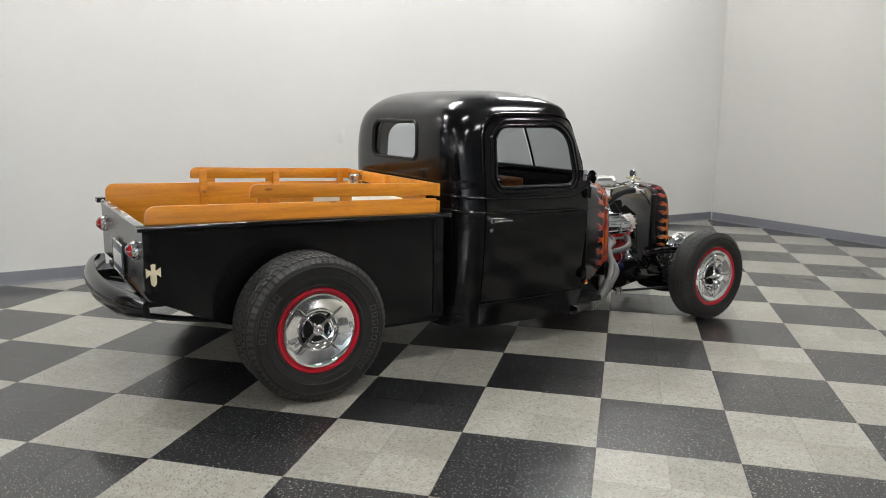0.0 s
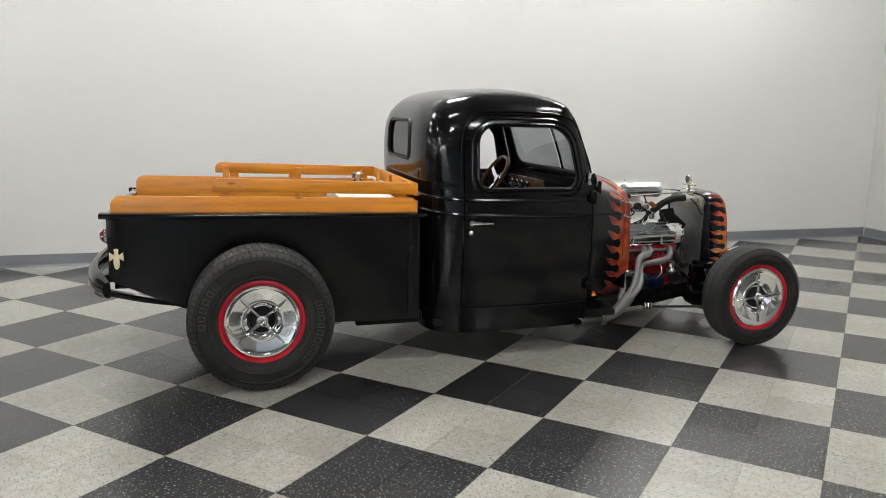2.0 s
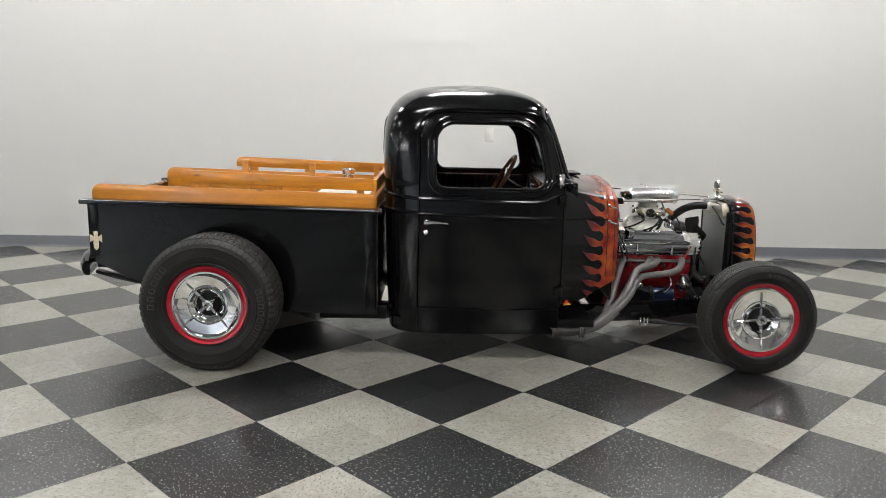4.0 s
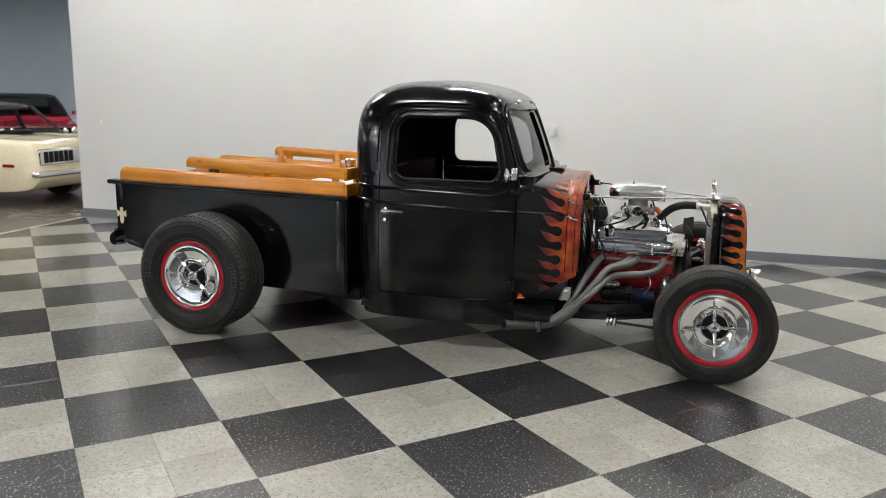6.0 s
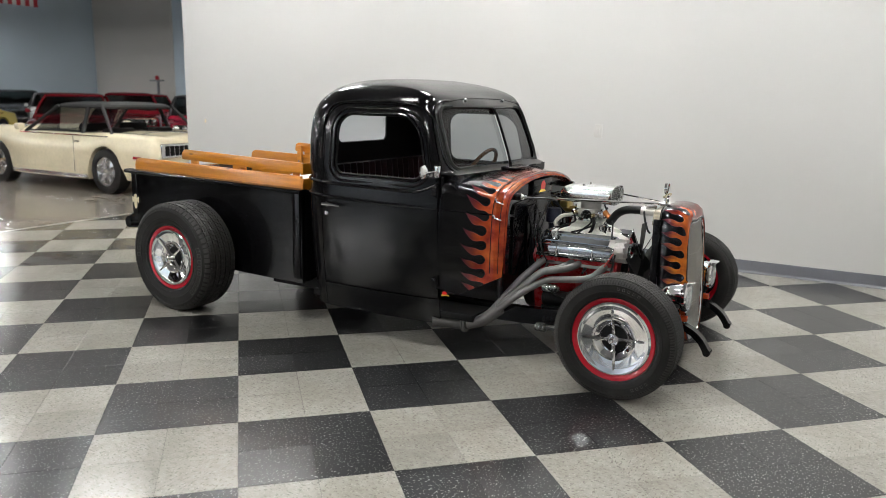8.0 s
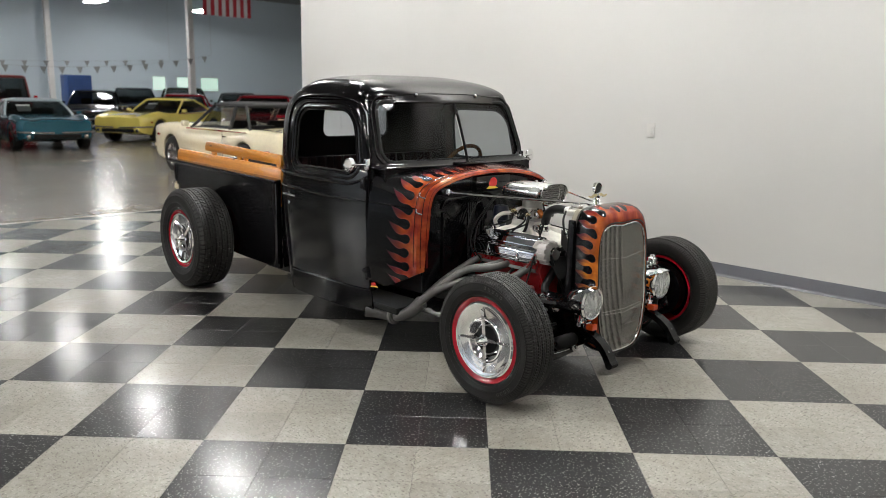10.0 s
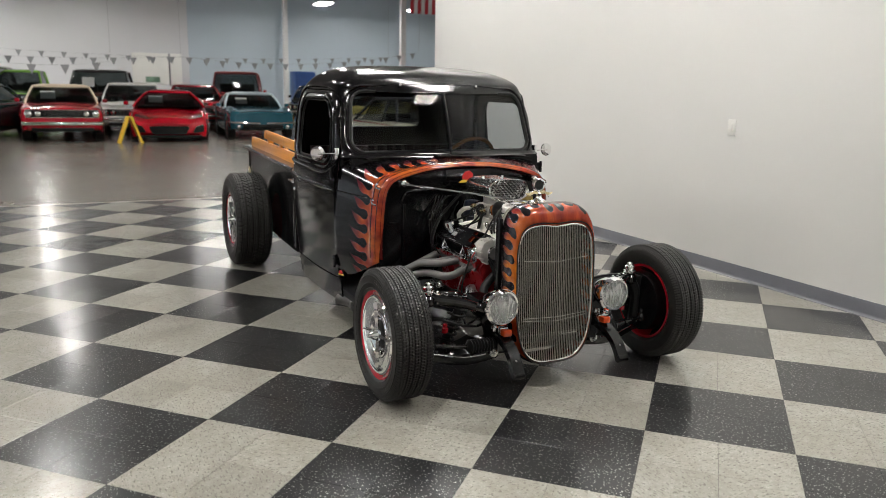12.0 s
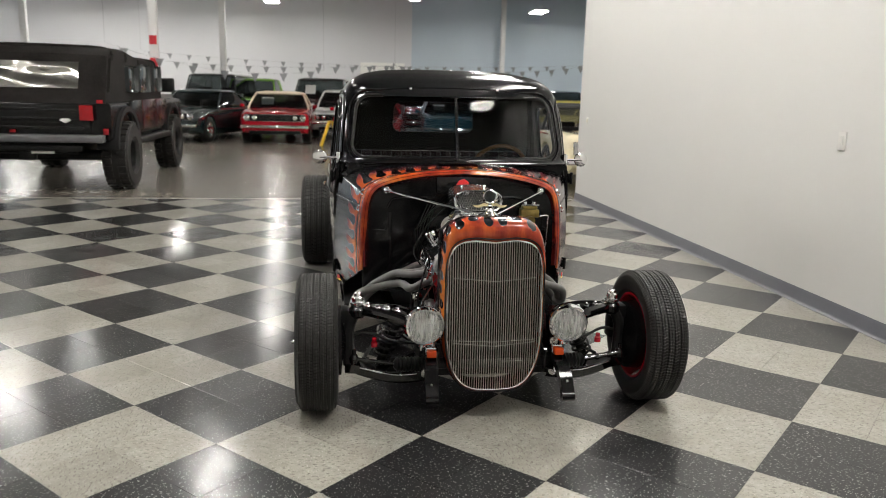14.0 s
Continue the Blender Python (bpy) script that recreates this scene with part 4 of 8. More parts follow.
part("bed_floor", box(B(), -0.74, 0.905, -0.60, 0.60, 0.50, 0.53, 0.004), SATIN, truck)
SIDE = [(-0.757, 0.575), (-0.735, 0.545), (-0.44, 0.405), (-0.10, 0.285), (0.40, 0.262), (0.905, 0.255)]
for sg in (-1, 1):
    bm = B()
    loops = []
    for dy in (0.0, -0.022):
        low = [Vector((x, sg * (bed_y(x) + dy), z)) for x, z in SIDE]
        top = [Vector((x, sg * (bed_y(x) + dy), bed_z(x) - 0.02)) for x in (0.905, 0.4, -0.1, -0.44, -0.735, -0.757)]
        loops.append(low + top)
    rings(bm, loops)
    side_ob = part("bed_side", bm, BLACK, truck, "flat black steel bed side")
    bm = B()  # rolled top rail
    prof = [(-0.03, -0.028), (0.032, -0.028)] + [(0.032 + 0.014 * math.cos(math.pi * (k / 8 - 0.5)), -0.014 + 0.014 * math.sin(math.pi * (k / 8 - 0.5))) for k in range(1, 8)] + [(0.032, 0.0), (0.0, 0.001), (-0.03, 0.0)]
    rings(bm, [[Vector((x, sg * (bed_y(x) + a), bed_z(x) + b)) for a, b in prof] for x in (-0.785, -0.4, 0.0, 0.5, 0.93)])
    part("bed_rail", bm, BLACK, side_ob)
    bm = B()  # stake pocket at the front, bead along the lower edge
    box(bm, 0.835, 0.895, min(sg * 0.655, sg * 0.667), max(sg * 0.655, sg * 0.667), 0.285, 0.865, 0.005)
    part("stake_pocket", bm, BLACK, side_ob)
    bm = B()
    box(bm, -0.757, -0.700, min(sg * 0.640, sg * 0.650), max(sg * 0.640, sg * 0.650), 0.58, 0.885, 0.004)
    part("stake_pocket", bm, BLACK, side_ob)
    # cream cross-shaped badge
    bm = B()
    y0 = sg * (bed_y(-0.72) + 0.0062)
    cx, cz = -0.716, 0.672
    ol = [(0.0, 0.053), (0.012, 0.050), (0.009, 0.027), (0.013, 0.020), (0.034, 0.034), (0.034, -0.012), (0.013, 0.003), (0.015, -0.020), (0.012, -0.045), (0.0, -0.058)]
    ol = ol + [(-a, b) for a, b in ol[-2:0:-1]]
    rings(bm, [[Vector((cx + a, y0 + sg * d, cz + b)) for a, b in ol] for d in (-0.001, 0.004)])
    part("badge", bm, IVORY, side_ob, "small cream cross-shaped badge")
bm = B()
loops = [[Vector((x, y, z)) for x, z in ((-0.757, 0.58), (-0.735, 0.58), (-0.735, 0.89), (-0.757, 0.89))] for y in (-0.62, -0.2, 0.2, 0.62)]
rings(bm, loops)
tail = part("tailgate", bm, TAIL, truck, "flat grey-black tailgate")
bm = B()
box(bm, -0.765, -0.73, -0.66, 0.66, 0.886, 0.904, 0.006)
part("tailgate_cap", bm, STEEL, tail)
bm = B()
box(bm, 0.885, 0.905, -0.62, 0.62, 0.26, 0.87, 0.004)
part("bed_front", bm, SATIN, truck)
for sg in (-1, 1):
    bm = B()
    c = Vector((-0.757, sg * 0.50, 0.772))
    lathe(bm, c, (-1, 0, 0), ((0.0, 0.048), (0.014, 0.048), (0.024, 0.043), (0.030, 0.036)), 24)
    lamp = part("tail_lamp", bm, CHROME, truck, "round red tail lamp in a chrome bezel")
    bm = B()
    lathe(bm, c, (-1, 0, 0), ((0.026, 0.037), (0.036, 0.034), (0.046, 0.022), (0.050, 0.004)), 20)
    part("lens", bm, RUBY, lamp)
    bm = B()
    for k in range(3):
        a = k * math.pi / 3
        d = Vector((0, math.cos(a), math.sin(a)))
        tube(bm, [c + d * (0.040 * (j - 4) / 4) + Vector((-0.030 - 0.024 * (1 - ((j - 4) / 4) ** 2), 0, 0)) for j in range(9)], 0.003, 6)
    part("lamp_guard", bm, CHROME, lamp)
bm = B()
box(bm, -0.775, -0.768, -0.155, 0.155, 0.575, 0.735, 0.004)
plate = part("number_plate", bm, plain("plate_blue", (0.05, 0.06, 0.09), 0.35, var=0.3), truck, "dark number plate in a pale frame")
bm = B()
tube(bm, [(-0.774, y, z) for y, z in rounded(((-0.16, 0.57, 0.012), (0.16, 0.57, 0.012), (0.16, 0.74, 0.012), (-0.16, 0.74, 0.012)), 3)], 0.005, 6, True)
part("plate_frame", bm, STEEL, plate)
for k in range(5):
    bm = B()
    box(bm, -0.779, -0.774, -0.12 + 0.052 * k, -0.088 + 0.052 * k, 0.615, 0.69, 0.002)
    part("plate_bar", bm, WHITE, plate)
# rear bumper: bowed bar on two irons
bm = B()
pts = [Vector((-0.888 + 0.13 * abs(k / 12) ** 2.4, 0.69 * k / 12, 0.515)) for k in range(-12, 13)]
loops = []
for i, p in enumerate(pts):
    d = (pts[min(i + 1, 24)] - pts[max(i - 1, 0)]).normalized()
    o = Vector((0, 0, 1)).cross(d).normalized()
    if o.x > 0:
        o = -o
    kk = 1 - 0.35 * max(0.0, abs(p.y) / 0.69 - 0.82) / 0.18
    loops.append([p + o * a * kk + Vector((0, 0, b * kk)) for a, b in ((-0.008, -0.066), (0.012, -0.064), (0.028, -0.055), (0.040, -0.036), (0.046, -0.012), (0.046, 0.012), (0.040, 0.036), (0.028, 0.055), (0.012, 0.064), (-0.008, 0.066), (-0.016, 0.052), (-0.016, -0.052))])
rings(bm, loops)
bumper = part("rear_bumper", bm, BLACK, truck, "bowed gloss black rear bumper")
for sg in (-1, 1):
    bm = B()
    strip(bm, smooth_path([(-0.90, sg * 0.34, 0.515), (-0.85, sg * 0.34, 0.50), (-0.74, sg * 0.33, 0.50), (-0.60, sg * 0.33, 0.46)], 4), 0.022, 0.006, (0, 0.2, 1))
    part("bumper_iron", bm, SATIN, bumper)
for sg in (-1, 1):
    bm = B()
    strip(bm, smooth_path([(-0.80, sg * 0.48, 0.455), (-0.62, sg * 0.47, 0.405), (-0.40, sg * 0.46, 0.365), (-0.15, sg * 0.45, 0.33), (0.25, sg * 0.45, 0.34), (0.70, sg * 0.45, 0.30)], 5), 0.018, 0.010, (0, 1, 0.1))
    part("leaf_spring", bm, DULL, truck)
    bm = B()
    box(bm, 0.55, 0.95, sg * 0.52 - 0.03, sg * 0.52 + 0.03, 0.20, 0.27, 0.006)
    part("step_bracket", bm, DULL, truck)
bm = B()
lathe(bm, (0, -0.62, 0.37), (0, 1, 0), ((0, 0.05), (0.3, 0.05), (0.45, 0.07), (0.55, 0.13), (0.69, 0.13), (0.79, 0.07), (0.94, 0.05), (1.24, 0.05)), 20)
part("rear_axle", bm, DULL, truck)


# ---------- wooden bed rails ----------
def plank(name, x0, x1, y, z0, z1, t, r_rear, parent, dz=0.0):
    """A board standing on edge, its rear top corner rounded off."""
    ol = [(x0, z0), (x1, z0 + dz), (x1, z1 + dz)] + [(x0 + r_rear - r_rear * math.sin(math.pi / 2 * k / 8), z1 - r_rear + r_rear * math.cos(math.pi / 2 * k / 8)) for k in range(9)]
    bm = B()
    rings(bm, [[Vector((x, y + d, z)) for x, z in ol] for d in (-t / 2, t / 2)])
    bmesh.ops.bevel(bm, geom=bm.edges[:], offset=0.003, segments=2, affect="EDGES", profile=0.5)
    return part(name, bm, PINE, parent)


for sg in (-1, 1):
    rack = thing("bed_rail_boards", "varnished orange pine side boards on the bed rail", "wooden rail", group="pine bed boards")
    y = sg * 0.612
    plank("lower_board", -0.735, 0.875, y, 0.72, 0.996, 0.022, 0.05, rack, -0.036)
    plank("upper_board", -0.225, 0.875, y, 1.012, 1.082, 0.022, 0.04, rack, -0.034)
    for x in (-0.155, 0.33, 0.80):
        bm = B()
        box(bm, x - 0.022, x + 0.022, y - sg * 0.034 - 0.011, y - sg * 0.034 + 0.011, 0.70, 1.062 - 0.03 * (x + 0.2), 0.003)
        part("post", bm, PINE, rack)
        bm = B()
        lathe(bm, (x, y - sg * 0.045, 0.93), (0, -sg, 0), ((0, 0.008), (0.006, 0.008), (0.009, 0.004)), 10)
        part("bolt", bm, CHROME, rack)
    for x in (-0.10, 0.30):
        bm = B()
        box(bm, x - 0.03, x + 0.03, y - 0.007, y + 0.007, 0.975 - 0.022 * (x + 0.4), 1.02 - 0.022 * (x + 0.4), 0.002)
        part("spacer_block", bm, PINE, rack)
rack = thing("headboard_boards", "varnished pine boards across the front of the bed", "wooden rail", group="pine bed boards")
for z0, z1 in ((0.862, 0.945), (0.972, 1.045)):
    bm = B()
    box(bm, 0.876, 0.898, -0.625, 0.625, z0, z1, 0.003)
    part("cross_board", bm, PINE, rack)
for y in (-0.4, 0.0, 0.4):
    bm = B()
    box(bm, 0.855, 0.875, y - 0.022, y + 0.022, 0.72, 1.04, 0.003)
    part("post", bm, PINE, rack)
# fuel tank in the bed
tank = thing("fuel_tank", "pale cream fuel tank with a metal filler in the bed", "tank")
bm = B()
rings(bm, [[Vector((x, y, z)) for y, z in rounded(((-0.34, 0.53, 0.05), (0.34, 0.53, 0.05), (0.34, 0.93, 0.07), (-0.34, 0.93, 0.07)), 6)] for x in (0.50, 0.52, 0.81, 0.83)])
part("tank_body", bm, plain("cream_tank_paint", (0.72, 0.69, 0.60), 0.35, var=0.08), tank)
bm = B()
lathe(bm, (0.66, 0.02, 0.92), (0, 0, 1), ((0, 0.05), (0.015, 0.05), (0.02, 0.034), (0.095, 0.033), (0.10, 0.040), (0.13, 0.040), (0.137, 0.03)), 24)
part("filler_neck", bm, STEEL, tank)


# ---------- wheels ----------
def wheel(cx, cy, cz, R, width, rim_r, sg, blocks, ribs, steer=0.0):
    """A red steel wheel with tyre, chrome cap and four-bar spinner; sg: outward side."""
    root_m = pose(cx, cy, cz, 0, 0, steer)
    ax = Vector((0, sg, 0))
    h = width / 2
    bm = B()
    lathe(bm, (0, 0, 0), ax, ((-h * 0.80, rim_r), (-h * 0.80, rim_r - 0.012), (-h * 0.2, rim_r - 0.040), (h * 0.35, rim_r - 0.045), (h * 0.58, rim_r - 0.02), (h * 0.74, rim_r - 0.022), (h * 0.84, rim_r - 0.010), (h * 0.86, rim_r + 0.004), (h * 0.80, rim_r + 0.008)), 48, caps=False)
    rim = part("wheel", bm, RED, truck, "red steel wheel with a chrome cap")
    rim.matrix_basis = root_m
    bm = B()
    lathe(bm, (0, 0, 0), ax, ((h * 0.30, rim_r - 0.042), (h * 0.20, 0.12), (h * 0.30, 0.06), (h * 0.34, 0.06), (h * 0.36, rim_r - 0.042)), 36, caps=False)
    part("wheel_web", bm, SATIN, rim)
    # tyre carcass, with fine ridges on its sidewall
    bm = B()
    gr = 0.010
    d = R - rim_r
    prof = [(-h * 0.78, rim_r + 0.002), (-h * 0.93, rim_r + 0.018), (-h, rim_r + d * 0.45), (-h * 0.97, R - 0.040), (-h * 0.90, R - 0.020), (-h * 0.80, R - gr)]
    prof += [(h * f, R - gr) for f in (-0.6, -0.3, 0.0, 0.3, 0.6)]
    prof += [(h * 0.80, R - gr), (h * 0.90, R - 0.020), (h * 0.955, R - 0.034), (h * 0.958, R - 0.038), (h * 0.972, R - 0.039), (h * 0.985, rim_r + d * 0.72), (h * 1.004, rim_r + d * 0.70), (h * 1.004, rim_r + d * 0.68), (h * 0.992, rim_r + d * 0.66), (h * 0.992, rim_r + d * 0.40), (h * 1.0, rim_r + d * 0.385), (h * 1.0, rim_r + d * 0.365), (h * 0.985, rim_r + d * 0.35), (h * 0.97, rim_r + d * 0.24), (h * 0.93, rim_r + d * 0.16), (h * 0.945, rim_r + d * 0.14), (h * 0.93, rim_r + 0.012), (h * 0.87, rim_r + 0.008), (h * 0.78, rim_r + 0.002)]
    lathe(bm, (0, 0, 0), ax, prof, 96, caps=False)
    part("tyre", bm, RUBBER, rim, "black rubber road tyre", 22)
    # tread blocks round the carcass, and shoulder lugs
    verts, faces = [], []
    span = 0.78
    wr = 2 * h * span / ribs
    step = 2 * math.pi / blocks

    def block(quad, r_low, r_top):
        k = len(verts)
        for rr, ins in ((r_low, 0.0), (r_top, 0.0012)):
            for n_, (u, a, sink) in enumerate(quad):
                u2 = u + (ins if n_ in (0, 3) else -ins)
                a2 = a + (ins / R if n_ < 2 else -ins / R)
                verts.append(((rr - sink) * math.cos(a2), sg * u2, (rr - sink) * math.sin(a2)))
        faces.extend([(k + 4, k + 5, k + 6, k + 7), (k, k + 1, k + 5, k + 4), (k + 1, k + 2, k + 6, k + 5), (k + 2, k + 3, k + 7, k + 6), (k + 3, k, k + 4, k + 7)])

    groove, fill = (0.0040, 0.84) if R > 0.35 else (0.0026, 0.90)
    for j in range(ribs):
        u0, u1 = -h * span + wr * j + groove, -h * span + wr * (j + 1) - groove
        for i in range(blocks):
            a0 = step * (i + 0.37 * j)
            skew = 0.42 * step * (1 if j % 2 else -1)
            um, lead = (u0 + u1) / 2, 0.14 * step
            # each block is two halves set off from one another, so the grooves run in a zigzag
            block([(u0, a0, 0.0), (um, a0 + skew / 2, 0.0), (um, a0 + skew / 2 + step * fill, 0.0), (u0, a0 + step * fill, 0.0)], R - gr - 0.002, R - 0.0005)
            block([(um, a0 + skew / 2 + lead, 0.0), (u1, a0 + skew + lead, 0.0), (u1, a0 + skew + lead + step * fill, 0.0), (um, a0 + skew / 2 + lead + step * fill, 0.0)], R - gr - 0.002, R - 0.0007)
    for sd in (-1, 1):
        for i in range(blocks):
            a0 = step * (i + 0.2)
            w0 = 0.62 if i % 2 else 0.80
            q = [(sd * h * (span + 0.02), a0, 0.003), (sd * h * 0.955, a0, 0.026), (sd * h * 0.955, a0 + step * w0, 0.026), (sd * h * (span + 0.02), a0 + step * w0, 0.003)]
            block(q if sd > 0 else [q[1], q[0], q[3], q[2]], R - 0.016, R - 0.001)
    mesh = bpy.data.meshes.new("tread")
    mesh.from_pydata(verts, [], faces)
    tb = bmesh.new()
    tb.from_mesh(mesh)
    bpy.data.meshes.remove(mesh)
    part("tread", tb, RUBBER_WORN, rim, angle=0)
    # raised outlines on the sidewall, in arcs
    RAISED = bpy.data.materials.get("raised_rubber") or plain("raised_rubber", (0.060, 0.056, 0.051), 0.6)
    big = R > 0.35
    for a_mid, count, stp in ((math.radians(160), 6, 0.150), (math.radians(-14), 9, 0.135)) if big else ((math.radians(75), 5, 0.10), (math.radians(-55), 4, 0.10)):
        for k in range(count):
            bm = B()
            a = a_mid + (k - (count - 1) / 2) * stp
            rr = rim_r + d * 0.53
            m = Matrix.Rotation(-a, 4, "Y") @ Matrix.Translation((rr, sg * h * 0.992, 0))
            lh, lw, lt = (0.016, 0.0125, 0.0022) if big else (0.007, 0.006, 0.0014)
            for x0, x1, z0, z1 in ((-lh, -lh + lt, -lw, lw), (lh - lt, lh, -lw, lw), (-lh, lh, -lw, -lw + lt), (-lh, lh, lw - lt, lw)):
                box(bm, x0, x1, -0.0015, 0.0015, z0, z1, 0.0, 1, m)
            part("sidewall_mark", bm, RAISED, rim)
    # chrome cap, dished with a dark inner ring
    bm = B()
    c = (0, 0, 0)
    lathe(bm, c, ax, ((h * 0.66, rim_r - 0.016), (h * 0.80, rim_r - 0.018), (h * 0.87, rim_r - 0.026), (h * 0.87, rim_r - 0.034), (h * 0.83, rim_r - 0.042), (h * 0.80, rim_r - 0.058), (h * 0.76, rim_r - 0.082), (h * 0.73, 0.112), (h * 0.77, 0.107), (h * 0.77, 0.100), (h * 0.71, 0.094), (h * 0.66, 0.078), (h * 0.58, 0.072), (h * 0.46, 0.05)), 64, caps=False)
    part("hubcap", bm, STAMPED, rim, "dished chrome wheel cap")
    bm = B()
    lathe(bm, c, ax, ((h * 0.55, 0.073), (h * 0.57, 0.05), (h * 0.60, 0.012)), 32)
    part("hub_recess", bm, DULL, rim)
    bm = B()
    y0 = h * 0.70
    lathe(bm, c, ax, ((y0 - 0.03, 0.030), (y0 + 0.012, 0.030), (y0 + 0.020, 0.024), (y0 + 0.030, 0.022), (y0 + 0.040, 0.014), (y0 + 0.052, 0.010), (y0 + 0.058, 0.003)), 24)
    for k in range(4):
        a = math.pi / 2 * k + (0.72 if abs(cx) < 1 else 0.08)
        d = Vector((math.cos(a), 0, math.sin(a)))
        sd = Vector((-d.z, 0, d.x))
        loops = []
        for t, wdt, up in ((0.012, 0.011, 0.012), (0.05, 0.009, 0.016), (rim_r - 0.10, 0.007, 0.018), (rim_r - 0.058, 0.008, 0.022), (rim_r - 0.050, 0.004, 0.018)):
            q = d * t + ax * (y0 + up * 0.35)
            loops.append([q + sd * wdt, q + ax * up * 0.75, q - sd * wdt, q - ax * 0.008])
        rings(bm, loops)
    part("spinner", bm, CHROME, rim, "chrome four-bar spinner")
    return rim


for sg in (-1, 1):
    wheel(0.0, sg * 0.838, 0.374, 0.3745, 0.280, 0.215, sg, 66, 5)
    wheel(3.075, sg * 0.792, 0.315, 0.3155, 0.186, 0.208, sg, 132, 5)


# ---------- chassis and front suspension ----------
for sg in (-1, 1):
    bm = B()
    pts = smooth_path([(0.0, sg * 0.42, 0.45), (0.6, sg * 0.42, 0.26), (1.2, sg * 0.42, 0.22), (2.0, sg * 0.41, 0.22), (2.5, sg * 0.38, 0.225), (2.9, sg * 0.33, 0.265), (3.15, sg * 0.28, 0.265), (3.22, sg * 0.27, 0.25)], 4)
    strip(bm, pts, 0.048, 0.025, (0, 0, 1))
    part("frame_rail", bm, GLOSS, truck, "gloss black chassis rail")
    # bumper horns: curved drop irons
    bm = B()
    strip(bm, smooth_path([(3.13, sg * 0.290, 0.290), (3.23, sg * 0.292, 0.290), (3.32, sg * 0.296, 0.266), (3.385, sg * 0.300, 0.222), (3.428, sg * 0.302, 0.160)], 6), 0.028, 0.017, (0, 1, 0))
    cyl(bm, (3.430, sg * 0.302 - 0.028, 0.156), (3.430, sg * 0.302 + 0.028, 0.156), 0.021, n=16)
    iron = part("bumper_horn", bm, BLACK, truck, "curved gloss black bumper iron")
    bm = B()
    lathe(bm, (3.402, sg * 0.302, 0.212), (0.85, 0, 0.5), ((0, 0.010), (0.008, 0.010), (0.011, 0.005)), 10)
    part("bolt", bm, HEADER, iron)
    bm = B()
    box(bm, 3.270, 3.312, sg * 0.291 - 0.022, sg * 0.291 + 0.022, 0.303, 0.335, 0.006)
    turn = part("turn_signal", bm, ORANGE, truck, "small amber turn signal")
    bm = B()
    box(bm, 3.250, 3.273, sg * 0.291 - 0.024, sg * 0.291 + 0.024, 0.298, 0.339, 0.005)
    part("bezel", bm, CHROME, turn)
    # control arms: a forged upper wishbone and a pressed lower arm
    bm = B()
    for x in (2.955, 3.205):
        tube(bm, smooth_path([(x, sg * 0.335, 0.405), (x * 0.75 + 3.08 * 0.25, sg * 0.405, 0.432), (x * 0.45 + 3.08 * 0.55, sg * 0.49, 0.452), (3.08, sg * 0.595, 0.462)], 6), lambda t: 0.019 + 0.009 * t, 10)
        cyl(bm, (x - 0.026, sg * 0.335, 0.405), (x + 0.026, sg * 0.335, 0.405), 0.026, n=14)
    lathe(bm, (3.08, sg * 0.610, 0.43), (0, 0, 1), ((0, 0.030), (0.012, 0.040), (0.040, 0.040), (0.052, 0.030), (0.060, 0.020)), 18)
    part("upper_control_arm", bm, GLOSS, truck, "gloss black upper wishbone")
    bm = B()
    lathe(bm, (3.08, sg * 0.610, 0.485), (0, 0, 1), ((0, 0.030), (0.006, 0.034), (0.016, 0.034), (0.020, 0.026), (0.026, 0.024), (0.028, 0.028), (0.040, 0.027), (0.046, 0.018), (0.058, 0.016), (0.062, 0.008)), 12)
    part("ball_joint", bm, STEEL, truck, "bright castle nut of the ball joint")
    # bright bushing washers and bolts at the arm's pivots
    for x, y, z, rr in ((3.231, 0.335, 0.405, 0.027), (3.232, 0.285, 0.345, 0.019), (3.196, 0.300, 0.190, 0.024)):
        bm = B()
        lathe(bm, (x, sg * y, z), (1, 0, 0), ((-0.004, rr * 0.9), (0.0, rr), (0.005, rr), (0.007, rr * 0.72), (0.009, rr * 0.45), (0.018, rr * 0.42), (0.020, rr * 0.25)), 18)
        part("pivot_washer", bm, STEEL, truck)
    for k in range(4):
        bm = B()
        y = 0.43 + 0.045 * k
        lathe(bm, (3.115 - 0.008 * k, sg * y, 0.462 + 0.006 * k), (0.2, 0, 1), ((0, 0.013), (0.009, 0.013), (0.011, 0.008), (0.020, 0.008), (0.022, 0.004)), 8)
        part("arm_bolt", bm, CHROME, truck)
    bm = B()
    loops = []
    for k in range(9):
        t = k / 8
        y = 0.27 + 0.40 * t
        x0, x1 = 2.93 + 0.115 * t, 3.19 - 0.075 * t
        zc = 0.185 - 0.030 * math.sin(math.pi * min(1.0, t * 1.15))
        h2 = 0.036 - 0.012 * t
        loops.append([Vector((x, sg * y, z)) for x, z in ((x0, zc - h2 * 0.5), (x0 + 0.02, zc - h2), (x1 - 0.02, zc - h2), (x1, zc - h2 * 0.5), (x1, zc + h2), (x1 - 0.012, zc + h2), (x0 + 0.012, zc + h2), (x0, zc + h2))])
    rings(bm, loops)
    part("lower_control_arm", bm, GLOSS, truck, "pressed gloss black lower arm")
    # thin bright steel tube stands in for a highlight on the black arm
    bm = B()
    tube(bm, smooth_path([(3.20, sg * 0.345, 0.19), (3.165, sg * 0.45, 0.175), (3.13, sg * 0.60, 0.20)], 5), 0.0035, 8)
    part("arm_edge_highlight", bm, STEEL, truck)
    bm = B()  # spindle, brake disc
